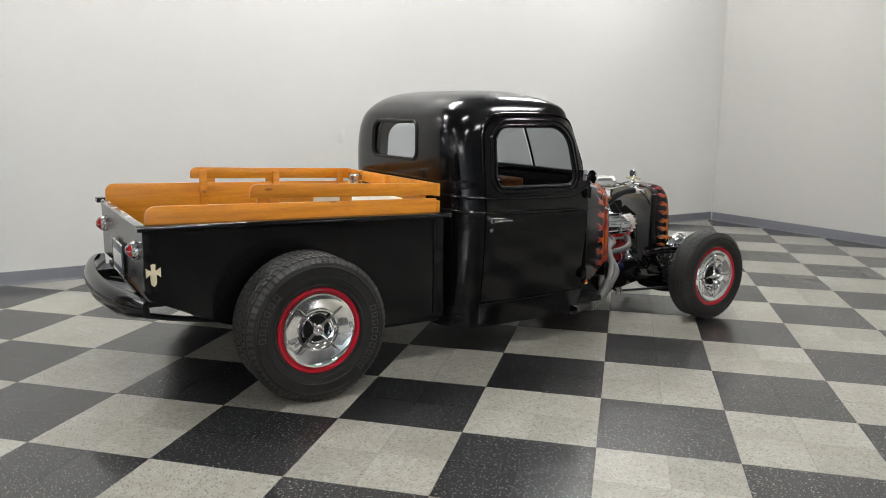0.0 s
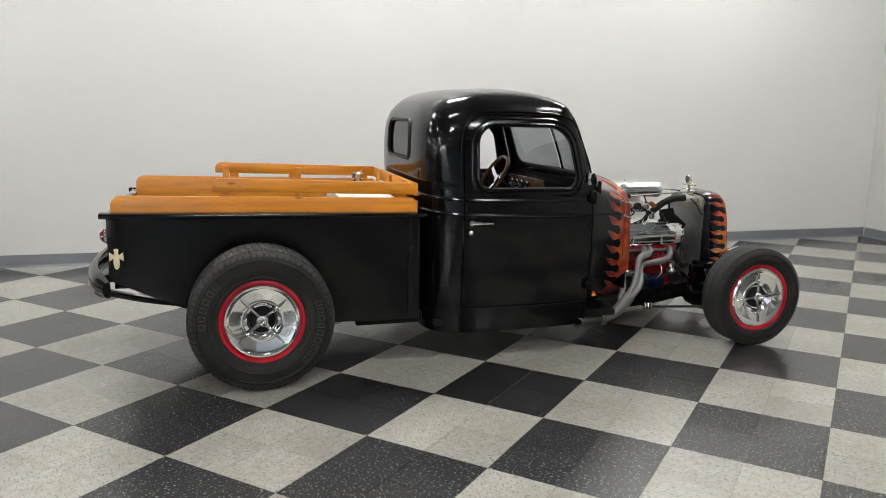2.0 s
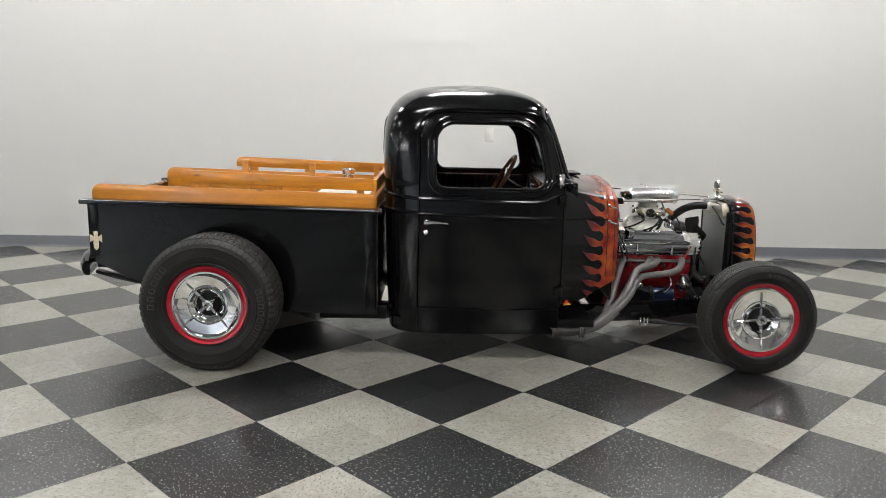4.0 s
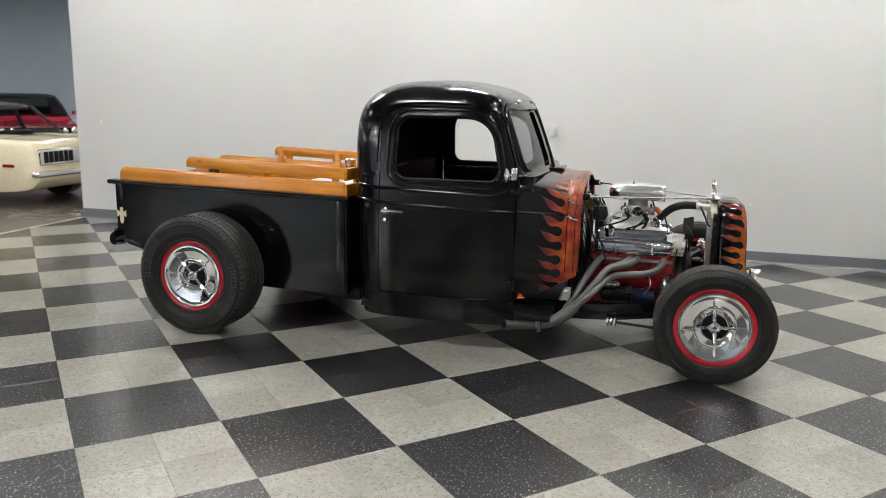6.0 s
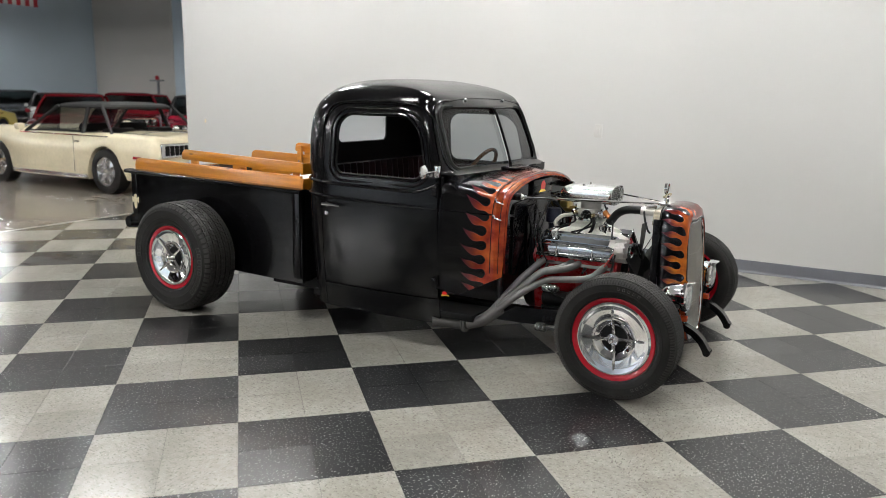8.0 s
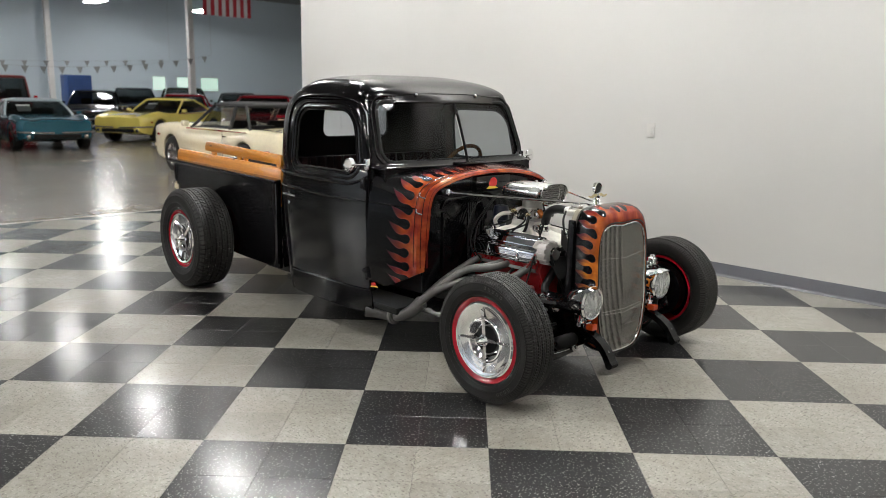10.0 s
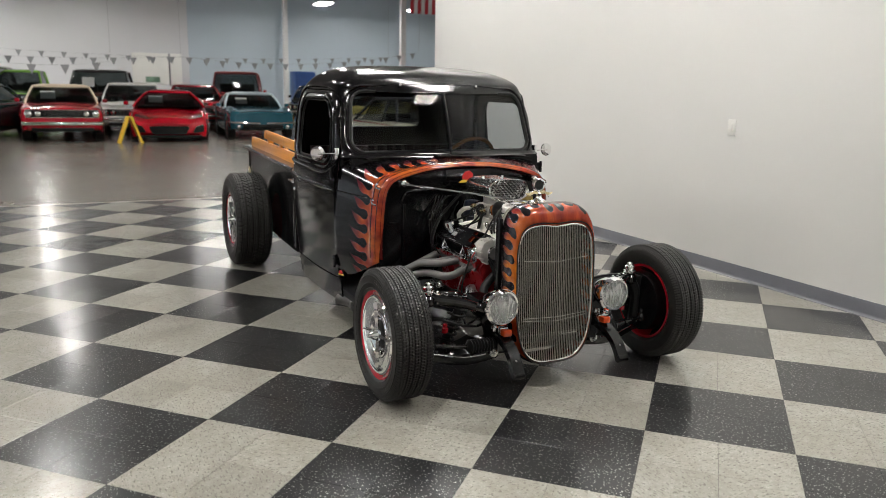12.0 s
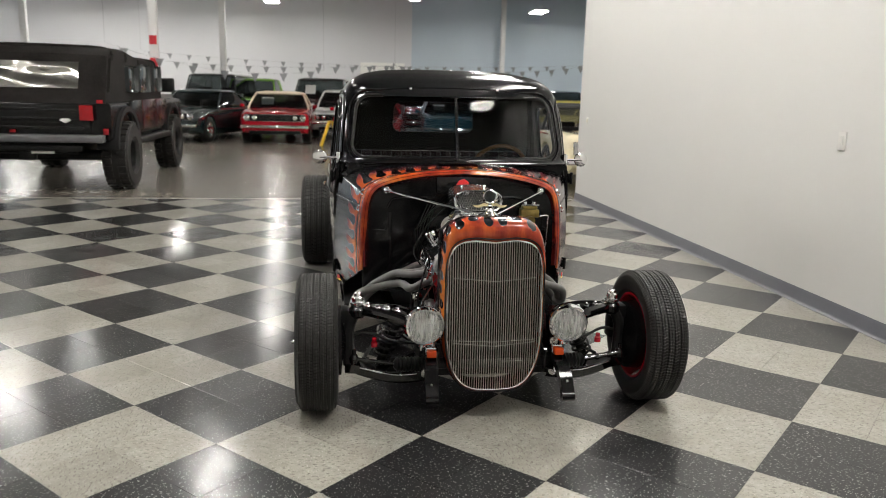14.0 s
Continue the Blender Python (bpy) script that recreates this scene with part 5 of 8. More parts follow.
    lathe(bm, (3.075, sg * 0.665, 0.318), (0, sg, 0), ((0, 0.05), (0.015, 0.10), (0.02, 0.160), (0.075, 0.166), (0.08, 0.12), (0.10, 0.06)), 36)
    part("brake_disc", bm, SATIN, truck)
    bm = B()
    tube(bm, smooth_path([(3.08, sg * 0.63, 0.44), (3.085, sg * 0.655, 0.36), (3.08, sg * 0.65, 0.20)], 5), 0.028, 10)
    box(bm, 2.95, 3.02, sg * 0.66 - 0.03, sg * 0.66 + 0.03, 0.28, 0.40, 0.01)
    part("steering_knuckle", bm, DULL, truck)
    bm = B()  # coil-over
    cyl(bm, (3.125, sg * 0.535, 0.300), (3.125, sg * 0.535, 0.322), 0.015, n=12)
    cyl(bm, (3.125, sg * 0.535, 0.328), (3.125, sg * 0.535, 0.342), 0.011, n=12)
    part("link_bushing", bm, RED, truck, "red bushings of the stabiliser link")
    bm = B()
    cyl(bm, (3.03, sg * 0.50, 0.20), (3.05, sg * 0.40, 0.44), 0.022, n=12)
    part("shock_absorber", bm, DULL, truck, "black shock absorber")
    bm = B()
    a, b = Vector((3.03, sg * 0.50, 0.21)), Vector((3.05, sg * 0.41, 0.42))
    d, u, v = basis(b - a)
    tube(bm, [a + (b - a) * (k / 84) + u * 0.042 * math.cos(k * math.pi / 6) + v * 0.042 * math.sin(k * math.pi / 6) for k in range(85)], 0.007, 6)
    part("coil_spring", bm, DULL, truck)
    bm = B()  # rack boot and tie rod
    lathe(bm, (3.19, sg * 0.30, 0.235), (0, sg, 0), [(0.0, 0.030)] + [(0.012 + 0.008 * k, 0.036 if k % 2 else 0.028) for k in range(16)] + [(0.15, 0.016)], 18)
    part("rack_boot", bm, HOSE, truck)
    bm = B()
    cyl(bm, (3.19, sg * 0.44, 0.235), (3.18, sg * 0.64, 0.265), 0.010, n=12)
    for t in (0.35, 0.62):
        p = Vector((3.19, sg * 0.44, 0.235)).lerp(Vector((3.18, sg * 0.64, 0.265)), t)
        lathe(bm, p, (-0.05, sg * 0.99, 0.15), ((0, 0.010), (0.0, 0.015), (0.012, 0.015), (0.012, 0.010)), 6)
    lathe(bm, (3.175, sg * 0.628, 0.238), (0, 0, 1), ((0, 0.010), (0.006, 0.020), (0.026, 0.022), (0.040, 0.016), (0.046, 0.010), (0.066, 0.009)), 14)
    part("tie_rod", bm, GLOSS, truck)
    bm = B()  # link rod along the rail
    cyl(bm, (2.52, sg * 0.46, 0.185), (2.98, sg * 0.58, 0.19), 0.009, n=8)
    part("strut_rod", bm, DULL, truck)
    bm = B()
    for k in range(3):
        lathe(bm, (2.50 + 0.022 * k, sg * 0.46, 0.185), (1, 0.25 * sg, 0), ((0, 0.02), (0.004, 0.028), (0.012, 0.028), (0.016, 0.02)), 14)
    part("rod_bushing", bm, STEEL, truck)
bm = B()
box(bm, 2.96, 3.16, -0.30, 0.30, 0.16, 0.24, 0.012)
part("crossmember", bm, DULL, truck)
bm = B()
cyl(bm, (3.19, -0.30, 0.235), (3.19, 0.30, 0.235), 0.026, n=14)
part("steering_rack", bm, DULL, truck)


# ---------- headlamps ----------
for sg in (-1, 1):
    c = Vector((3.245, sg * 0.326, 0.452))
    bm = B()
    lathe(bm, c, (1, 0, 0), ((-0.085, 0.006), (-0.078, 0.025), (-0.05, 0.052), (-0.01, 0.070), (0.03, 0.077), (0.05, 0.079)), 36, caps=False)
    lamp = part("headlamp", bm, CHROME, truck, "round chrome headlamp with a small visor")
    bm = B()
    lathe(bm, c, (1, 0, 0), ((0.040, 0.079), (0.050, 0.088), (0.064, 0.089), (0.073, 0.082), (0.072, 0.074), (0.058, 0.072)), 36, wrap=True)
    part("rim_ring", bm, CHROME, lamp)
    bm = B()
    lathe(bm, c, (1, 0, 0), ((0.060, 0.074), (0.074, 0.060), (0.083, 0.035), (0.086, 0.004)), 32)
    part("lens", bm, LAMP_LENS, lamp, "clear domed glass lens")
    bm = B()
    lathe(bm, c, (1, 0, 0), ((0.052, 0.073), (0.035, 0.062), (0.012, 0.045), (-0.01, 0.022), (-0.014, 0.004)), 32, caps=False)
    part("reflector", bm, BOWL, lamp)
    bm = B()
    lathe(bm, c, (1, 0, 0), ((-0.012, 0.010), (0.02, 0.012), (0.03, 0.009), (0.034, 0.002)), 12)
    part("bulb", bm, BULB, lamp)
    bm = B()  # pointed visor
    loops = []
    for k in range(13):
        a = math.radians(35 + 110 * k / 12)
        r0 = 0.085
        reach = 0.045 * math.sin(math.pi * k / 12)
        p = c + Vector((0.055, r0 * math.cos(a), r0 * math.sin(a)))
        q = c + Vector((0.060 + reach, (r0 - 0.002) * math.cos(a), (r0 - 0.002) * math.sin(a)))
        loops.append([p, q, q + Vector((0, 0, 0.003)), p + Vector((0, 0, 0.003))])
    rings(bm, loops)
    part("visor", bm, CHROME, lamp)
    bm = B()
    cyl(bm, c + Vector((0, 0, -0.07)), c + Vector((-0.01, 0, -0.135)), 0.011, n=10)
    tube(bm, smooth_path([c + Vector((-0.01, 0, -0.125)), c + Vector((-0.06, -sg * 0.03, -0.14)), c + Vector((-0.12, -sg * 0.06, -0.16))], 4), 0.012, 8)
    lathe(bm, c + Vector((0.0, 0, -0.105)), (0, 0, -1), ((0, 0.02), (0.008, 0.02), (0.012, 0.013)), 12)
    part("lamp_bracket", bm, CHROME, lamp)

# ---------- grille shell ----------
SH_Y, SH_B, SH_T = 0.232, 0.125, 0.912


def shell_ring(x, grow, sink=0.0):
    """Shell outline at station x: rounded shoulders, narrowing foot."""
    w, top, bot = SH_Y + grow, SH_T + grow - sink, SH_B - grow
    out = []
    for k in range(72):
        a = -math.pi / 2 + 2 * math.pi * k / 72
        c, s = math.cos(a), math.sin(a)
        n = 5.0 if s > 0 else 3.6
        mid = 0.52
        y = w * math.copysign(abs(c) ** (2 / n), c)
        z = mid + ((top - mid) if s > 0 else (mid - bot)) * math.copysign(abs(s) ** (2 / n), s)
        t = max(0.0, (0.45 - z) / 0.35)
        y *= 1 - 0.10 * t * t
        if s > 0:  # small beak at the middle of the lip
            z -= 0.12 * sink * math.exp(-(y / 0.035) ** 2)
        out.append(Vector((x, y, z)))
    return out


STATIONS = ((3.115, -0.010, 0.0), (3.14, 0.0, 0.0), (3.175, 0.005, 0.0), (3.215, 0.006, 0.004), (3.250, 0.002, 0.010), (3.272, -0.003, 0.026), (3.280, -0.008, 0.056), (3.278, -0.012, 0.072), (3.262, -0.015, 0.080))
TILT_BACK = 0.05


def lean(p):
    """The shell leans back towards its top."""
    return Vector((p.x - TILT_BACK * (p.z - 0.5), p.y - 0.008, p.z))


mesh_loops = [[lean(p) for p in shell_ring(*st)] for st in STATIONS]
bm = B()
uvl = bm.loops.layers.uv.new("paint")
arc = [0.0]
for k in range(72):
    arc.append(arc[-1] + (mesh_loops[3][(k + 1) % 72] - mesh_loops[3][k]).length)
vv = [[bm.verts.new(p) for p in lp] for lp in mesh_loops]
for i in range(len(vv) - 1):
    for k in range(72):
        j = (k + 1) % 72
        f = bm.faces.new((vv[i][k], vv[i][j], vv[i + 1][j], vv[i + 1][k]))
        for lp, (si, kk) in zip(f.loops, ((i, k), (i, k + 1), (i + 1, k + 1), (i + 1, k))):
            lp[uvl].uv = (arc[kk] - arc[36], STATIONS[min(si, 6)][0] if si < 7 else 3.29)
shell = part("grille_shell", bm, SHELL_FLAME, truck, "radiator shell in black lacquer with orange flames", 60)
sol = shell.modifiers.new("thickness", "SOLIDIFY")
sol.thickness, sol.offset = 0.004, -1
inner_ring = [lean(p) for p in shell_ring(3.270, -0.0145, 0.078)]
bm = B()
tube(bm, inner_ring, 0.0055, 8, True)
part("grille_trim", bm, CHROME, shell)
bm = B()
tube(bm, [lean(p) for p in shell_ring(3.277, -0.0085, 0.069)], 0.004, 8, True)
part("grille_gasket", bm, DULL, shell)


def grille_span(y):
    """Bottom and top of the grille opening at y."""
    zs = [p.z for p in inner_ring]
    lo, hi = 9.0, -9.0
    for a, b in zip(inner_ring, inner_ring[1:] + inner_ring[:1]):
        if (a.y - y) * (b.y - y) <= 0 and abs(a.y - b.y) > 1e-9:
            t = (y - a.y) / (b.y - a.y)
            z = a.z + (b.z - a.z) * t
            lo, hi = min(lo, z), max(hi, z)
    return lo, hi


# flat black sheet gives the gaps between the bars their shade
grille = part("grille_backing", box(B(), 3.19, 3.205, -0.205, 0.19, 0.19, 0.80, 0.004), TRIMBLACK, truck, "black sheet standing in for the shade behind the grille")
for k in range(41):
    y = -0.008 + (k - 20) * 0.0105
    z0, z1 = grille_span(y)
    if z1 < z0:
        continue
    bm = B()
    bow = 0.012 * (1 - (abs(y + 0.008) / 0.19))
    pts = [(3.262 + bow - TILT_BACK * (z - 0.5) + 0.006 * math.sin(math.pi * (z - z0) / (z1 - z0)), y, z) for z in (z0 + (z1 - z0) * j / 6 for j in range(7))]
    tube(bm, pts, 0.0020, 6)
    part("grille_bar", bm, BAR, grille)
for zc, dips in ((0.655, 0.014), (0.36, 0.014), (0.372, 0.006)):
    bm = B()
    tube(bm, [(3.276 + 0.012 * (1 - abs(k) / 10) - TILT_BACK * (zc - 0.5), -0.008 + 0.0185 * k, zc - dips * (1 - abs(k) / 10)) for k in range(-10, 11)], 0.0016, 6)
    part("grille_crossbar", bm, BAR, grille)
bm = B()
tube(bm, [(3.285, 0.03 + 0.012 * k, 0.272) for k in range(9)], 0.0015, 6)
part("grille_crossbar", bm, BAR, grille)

# ---------- radiator, cap ornament, stay rods ----------
bm = B()
box(bm, 3.075, 3.105, -0.215, 0.205, 0.30, 0.82, 0.006)
rad = part("radiator", bm, plain("grey_radiator", (0.16, 0.16, 0.155), 0.35, metal=0.7, var=0.25, fine=60, coarse=5), truck, "aluminium radiator core with side tanks")
for sg in (-1, 1):
    bm = B()
    box(bm, 3.073, 3.112, sg * 0.226 - 0.010 - 0.006, sg * 0.226 + 0.010 - 0.006, 0.30, 0.84, 0.005)
    part("side_tank", bm, SATIN, rad)
bm = B()
rings(bm, [[Vector((x - 0.03 * (z - 0.8), y - 0.008, z)) for y, z in rounded(((-0.21, 0.80, 0.01), (0.21, 0.80, 0.01), (0.16, 0.885, 0.05), (-0.16, 0.885, 0.05)), 5)] for x in (3.06, 3.065, 3.105, 3.11)])
part("top_tank", bm, plain("aged_brass_tank", (0.24, 0.22, 0.17), 0.4, metal=0.9, var=0.25, fine=70, coarse=9), rad)
bm = B()
lathe(bm, (3.085, -0.008, 0.895), (0, 0, 1), ((0, 0.05), (0.006, 0.058), (0.014, 0.055), (0.020, 0.035), (0.030, 0.020), (0.045, 0.012), (0.055, 0.014), (0.06, 0.010)), 28)
orn = part("radiator_cap", bm, CHROME, truck, "chrome radiator cap with a round winged gauge ornament")
bm = B()
lathe(bm, (3.078, -0.008, 0.992), (1, 0, 0), ((-0.010, 0.026), (-0.006, 0.034), (0.008, 0.034), (0.012, 0.029), (0.008, 0.025)), 28, caps=False)
part("gauge_rim", bm, CHROME, orn)
bm = B()
lathe(bm, (3.078, -0.008, 0.992), (1, 0, 0), ((-0.009, 0.027), (0.006, 0.026), (0.007, 0.003)), 24)
part("gauge_face", bm, plain("dark_gauge_face", (0.03, 0.035, 0.035), 0.15, var=0.4), orn)
for sg in (-1, 1):
    bm = B()
    rings(bm, [[Vector((3.085 + dx, -0.008 + sg * t, 0.948 + dz + h2 * q)) for dx, q in ((-0.006, 0), (0.006, 0), (0.004, 1), (-0.004, 1))] for t, dz, h2 in ((0.008, 0.0, 0.010), (0.03, 0.002, 0.014), (0.05, -0.006, 0.012), (0.068, -0.004, 0.008), (0.078, 0.004, 0.004))])
    part("wing", bm, BRASS, orn)
for sg in (-1, 1):
    bm = B()
    cyl(bm, (2.375, sg * 0.430, 0.925), (3.07, sg * 0.03 - 0.008, 0.905), 0.0055, n=8)
    part("stay_rod", bm, CHROME, truck, "slim chrome stay rod from firewall to radiator")
    bm = B()
    lathe(bm, (2.352, sg * 0.432, 0.926), (1, -0.5 * sg, 0), ((0, 0.02), (0.012, 0.02), (0.02, 0.012), (0.035, 0.011)), 12)
    part("rod_clevis", bm, CHROME, truck)

# ---------- engine ----------
bm = B()
rings(bm, [[Vector((x, y, z)) for y, z in rounded(((-0.13, 0.20, 0.02), (0.13, 0.20, 0.02), (0.175, 0.42, 0.03), (0.215, 0.53, 0.02), (0.15, 0.61, 0.02), (-0.15, 0.61, 0.02), (-0.215, 0.53, 0.02), (-0.175, 0.42, 0.03)), 4)] for x in (2.345, 2.36, 2.86, 2.875)])
engine = part("engine", bm, RED_BLOCK, truck, "red V8 engine with chrome valve covers")
bm = B()
rings(bm, [[Vector((x, y * k, z)) for y, z in rounded(((-0.12, 0.14, 0.02), (0.12, 0.14, 0.02), (0.14, 0.25, 0.02), (-0.14, 0.25, 0.02)), 4)] for x, k in ((2.36, 0.8), (2.39, 1.0), (2.75, 1.0), (2.85, 0.8))])
part("oil_pan", bm, BLACK, engine)
for sg in (-1, 1):
    # cylinder head with port row
    bm = B()
    rings(bm, [[Vector((x, sg * y, z)) for y, z in ((0.115, 0.565), (0.205, 0.500), (0.232, 0.530), (0.238, 0.575), (0.140, 0.640))] for x in (2.38, 2.86)])
    part("cylinder_head", bm, RED_BLOCK, engine)
    bm = B()
    prof = [(0.105, 0.662), (0.240, 0.574), (0.246, 0.579), (0.248, 0.622), (0.245, 0.632), (0.237, 0.640), (0.178, 0.682), (0.155, 0.696), (0.138, 0.700), (0.112, 0.682)]
    loops = []
    for x, k in ((2.392, 0.90), (2.40, 0.98), (2.415, 1.0), (2.835, 1.0), (2.85, 0.98), (2.858, 0.90)):
        cy, cz = 0.18, 0.635
        loops.append([Vector((x, sg * (cy + (y - cy) * k), cz + (z - cz) * k)) for y, z in prof])
    rings(bm, loops)
    cover = part("valve_cover", bm, COVER, engine, "polished chrome valve cover")
    bm = B()
    strip(bm, [(2.385, sg * 0.240, 0.572), (2.865, sg * 0.240, 0.572)], 0.013, 0.004, (0, sg * 0.85, -0.5))
    part("cover_flange", bm, CHROME, cover)
    for x in (2.515, 2.735):
        bm = B()
        tube(bm, smooth_path([(x, sg * 0.256, 0.568), (x, sg * 0.256, 0.596), (x, sg * 0.242, 0.630)], 4), 0.0045, 8)
        lathe(bm, (x, sg * 0.251, 0.566), (0, sg * 0.5, 0.85), ((0, 0.010), (0.010, 0.010), (0.013, 0.005)), 10)
        tube(bm, [(x - 0.020, sg * 0.256, 0.586), (x, sg * 0.254, 0.580), (x + 0.020, sg * 0.256, 0.586)], 0.004, 6)
        part("hold_down", bm, CHROME, cover, "chrome wing clamp")
    for y, z, hw in ((0.205, 0.6655, 0.020), (0.168, 0.6915, 0.010)):  # raised panels along the slope
        bm = B()
        strip(bm, [(2.43, sg * y, z), (2.435, sg * y, z + 0.001), (2.815, sg * y, z + 0.001), (2.82, sg * y, z)], hw, 0.004, (0, 0.82, -0.57 * sg))
        part("cover_ridge", bm, COVER, cover)
    for y, z, rr in ((0.2415, 0.6375, 0.0055), (0.249, 0.584, 0.0042), (0.146, 0.7005, 0.003)):  # rolled beads in brighter chrome, for the highlight lines at the edges
        bm = B()
        tube(bm, [(2.402, sg * y, z), (2.848, sg * y, z)], rr, 8)
        part("cover_highlight_bead", bm, CHROME, cover)
    if sg < 0:
        bm = B()
        lathe(bm, (2.475, -0.192, 0.672), (0, -0.35, 0.94), ((0, 0.022), (0.02, 0.022), (0.022, 0.030), (0.045, 0.031), (0.05, 0.026)), 20)
        part("filler_cap", bm, CHROME, cover)
    # headers: four ports falling into a collector
    runs = (
        [(2.435, 0.220, 0.535), (2.425, 0.262, 0.522), (2.400, 0.315, 0.490), (2.355, 0.415, 0.425), (2.310, 0.510, 0.345), (2.262, 0.570, 0.268)],
        [(2.612, 0.220, 0.538), (2.600, 0.262, 0.528), (2.565, 0.320, 0.512), (2.510, 0.368, 0.500), (2.470, 0.412, 0.478), (2.415, 0.500, 0.415), (2.345, 0.565, 0.335), (2.275, 0.588, 0.268)],
        [(2.655, 0.220, 0.536), (2.642, 0.262, 0.526), (2.605, 0.312, 0.512), (2.545, 0.350, 0.502), (2.500, 0.378, 0.496)],
        [(2.812, 0.220, 0.536), (2.800, 0.268, 0.518), (2.765, 0.312, 0.484), (2.700, 0.335, 0.464), (2.560, 0.352, 0.450), (2.505, 0.385, 0.440), (2.455, 0.470, 0.412), (2.400, 0.568, 0.368), (2.340, 0.600, 0.312), (2.278, 0.602, 0.262)],
    )
    for run in runs:
        bm = B()
        tube(bm, smooth_path([(x, sg * y, z) for x, y, z in run], 6), 0.0205, 12)
        part("header_pipe", bm, HEADER, engine, "grey coated exhaust header pipe")
    bm = B()
    tube(bm, smooth_path([(2.315, sg * 0.585, 0.295), (2.265, sg * 0.598, 0.245), (2.20, sg * 0.612, 0.200), (2.13, sg * 0.620, 0.176)], 5), lambda t: 0.040 - 0.010 * t, 14)
    part("collector", bm, HEADER, engine)
    bm = B()
    tube(bm, smooth_path([(2.13, sg * 0.620, 0.176), (2.05, sg * 0.625, 0.166), (1.97, sg * 0.642, 0.166), (1.915, sg * 0.680, 0.168)], 5), 0.031, 16, caps=False)
    tip = part("tailpipe", bm, plain("dark_pipe_steel", (0.05, 0.048, 0.046), 0.55, metal=0.3, var=0.3) if "dark_pipe_steel" not in bpy.data.materials else bpy.data.materials["dark_pipe_steel"], engine, "cut-off dark exhaust tip")
    sol = tip.modifiers.new("thickness", "SOLIDIFY")
    sol.thickness = 0.003
    for x in (2.098, 2.112):
        bm = B()
        lathe(bm, (x, sg * 0.622, 0.173), (1, -0.06 * sg, 0.10), ((0, 0.030), (0, 0.048), (0.008, 0.048), (0.008, 0.030)), 24, wrap=True)
        part("pipe_flange", bm, HEADER, tip)
    bm = B()
    strip(bm, [(2.385, sg * 0.226, 0.535), (2.86, sg * 0.226, 0.535)], 0.022, 0.005, (0, -0.5 * sg, 0.85))
    part("header_flange", bm, HEADER, engine)
# intake, carburettor, scoop
bm = B()
rings(bm, [[Vector((2.62 + sx * x, sy * y, z)) for sx, sy in ((-1, -1), (1, -1), (1, 1), (-1, 1))] for x, y, z in ((0.225, 0.16, 0.62), (0.215, 0.15, 0.66), (0.10, 0.085, 0.705), (0.085, 0.075, 0.745), (0.09, 0.08, 0.765))])
bmesh.ops.bevel(bm, geom=bm.edges[:], offset=0.008, segments=2, affect="EDGES", profile=0.5)
part("intake_manifold", bm, CAST, engine, "cast aluminium intake manifold")
bm = B()
for sg in (-1, 1):
    for x0, x1 in ((2.42, 2.57), (2.52, 2.60), (2.70, 2.64), (2.82, 2.67)):
        tube(bm, smooth_path([(x0, sg * 0.17, 0.635), (x0 * 0.6 + x1 * 0.4, sg * 0.12, 0.685), (x1, sg * 0.05, 0.715)], 4), 0.024, 8)
part("intake_runners", bm, CAST, engine)
bm = B()
box(bm, 2.540, 2.720, -0.075, 0.075, 0.765, 0.777, 0.003)
box(bm, 2.575, 2.690, -0.078, 0.078, 0.777, 0.838, 0.006)
cyl(bm, (2.63, 0, 0.83), (2.63, 0, 0.895), 0.062, n=20)
for x in (2.585, 2.68):
    for y in (-0.079, 0.079):
        lathe(bm, (x, y, 0.825), (0, math.copysign(1, y), 0), ((0, 0.010), (0.006, 0.010), (0.009, 0.005)), 8)
carb = part("carburettor", bm, ALU, engine, "four-barrel carburettor")
for x0, x1 in ((2.528, 2.574), (2.691, 2.737)):  # float bowls, each with its cover screws
    bm = B()
    box(bm, x0, x1, -0.072, 0.072, 0.783, 0.835, 0.010, 3)
    bowl = part("float_bowl", bm, CHROME, carb, "polished float bowl")
    bm = B()
    for y in (-0.055, 0.055):
        cyl(bm, ((x0 + x1) / 2, y, 0.834), ((x0 + x1) / 2, y, 0.842), 0.006, n=8)
    part("bowl_screw", bm, DULL, bowl)
bm = B()
lathe(bm, (2.632, -0.078, 0.806), (0, -1, 0), ((0, 0.030), (0.016, 0.030), (0.019, 0.026), (0.024, 0.025), (0.026, 0.012), (0.034, 0.010)), 20)
choke = part("choke_housing", bm, DULL, carb, "round black choke housing")
bm = B()
for k in range(3):
    t = 0.5 + 2 * math.pi * k / 3
    p = Vector((2.632 + 0.024 * math.cos(t), -0.097, 0.806 + 0.024 * math.sin(t)))
    cyl(bm, p, p + Vector((0, -0.006, 0)), 0.004, n=8)
part("choke_screw", bm, CHROME, choke)
bm = B()
strip(bm, [(2.575, -0.086, 0.790), (2.60, -0.098, 0.782), (2.66, -0.098, 0.780), (2.70, -0.090, 0.792)], 0.009, 0.0018, (0, 0, 1))
part("throttle_lever", bm, CHROME, carb)
bm = B()
tube(bm, smooth_path([(2.675, -0.080, 0.800), (2.690, -0.112, 0.775), (2.688, -0.122, 0.735), (2.665, -0.118, 0.700), (2.640, -0.110, 0.685)], 5), 0.009, 10)
part("crankcase_hose", bm, HOSE, carb)
bm = B()
lathe(bm, (2.738, -0.085, 0.675), (0, 0, 1), ((0, 0.022), (0.050, 0.022), (0.052, 0.028), (0.070, 0.029), (0.076, 0.024), (0.080, 0.010)), 20)
part("oil_filler_tube", bm, CHROME, engine)
bm = B()
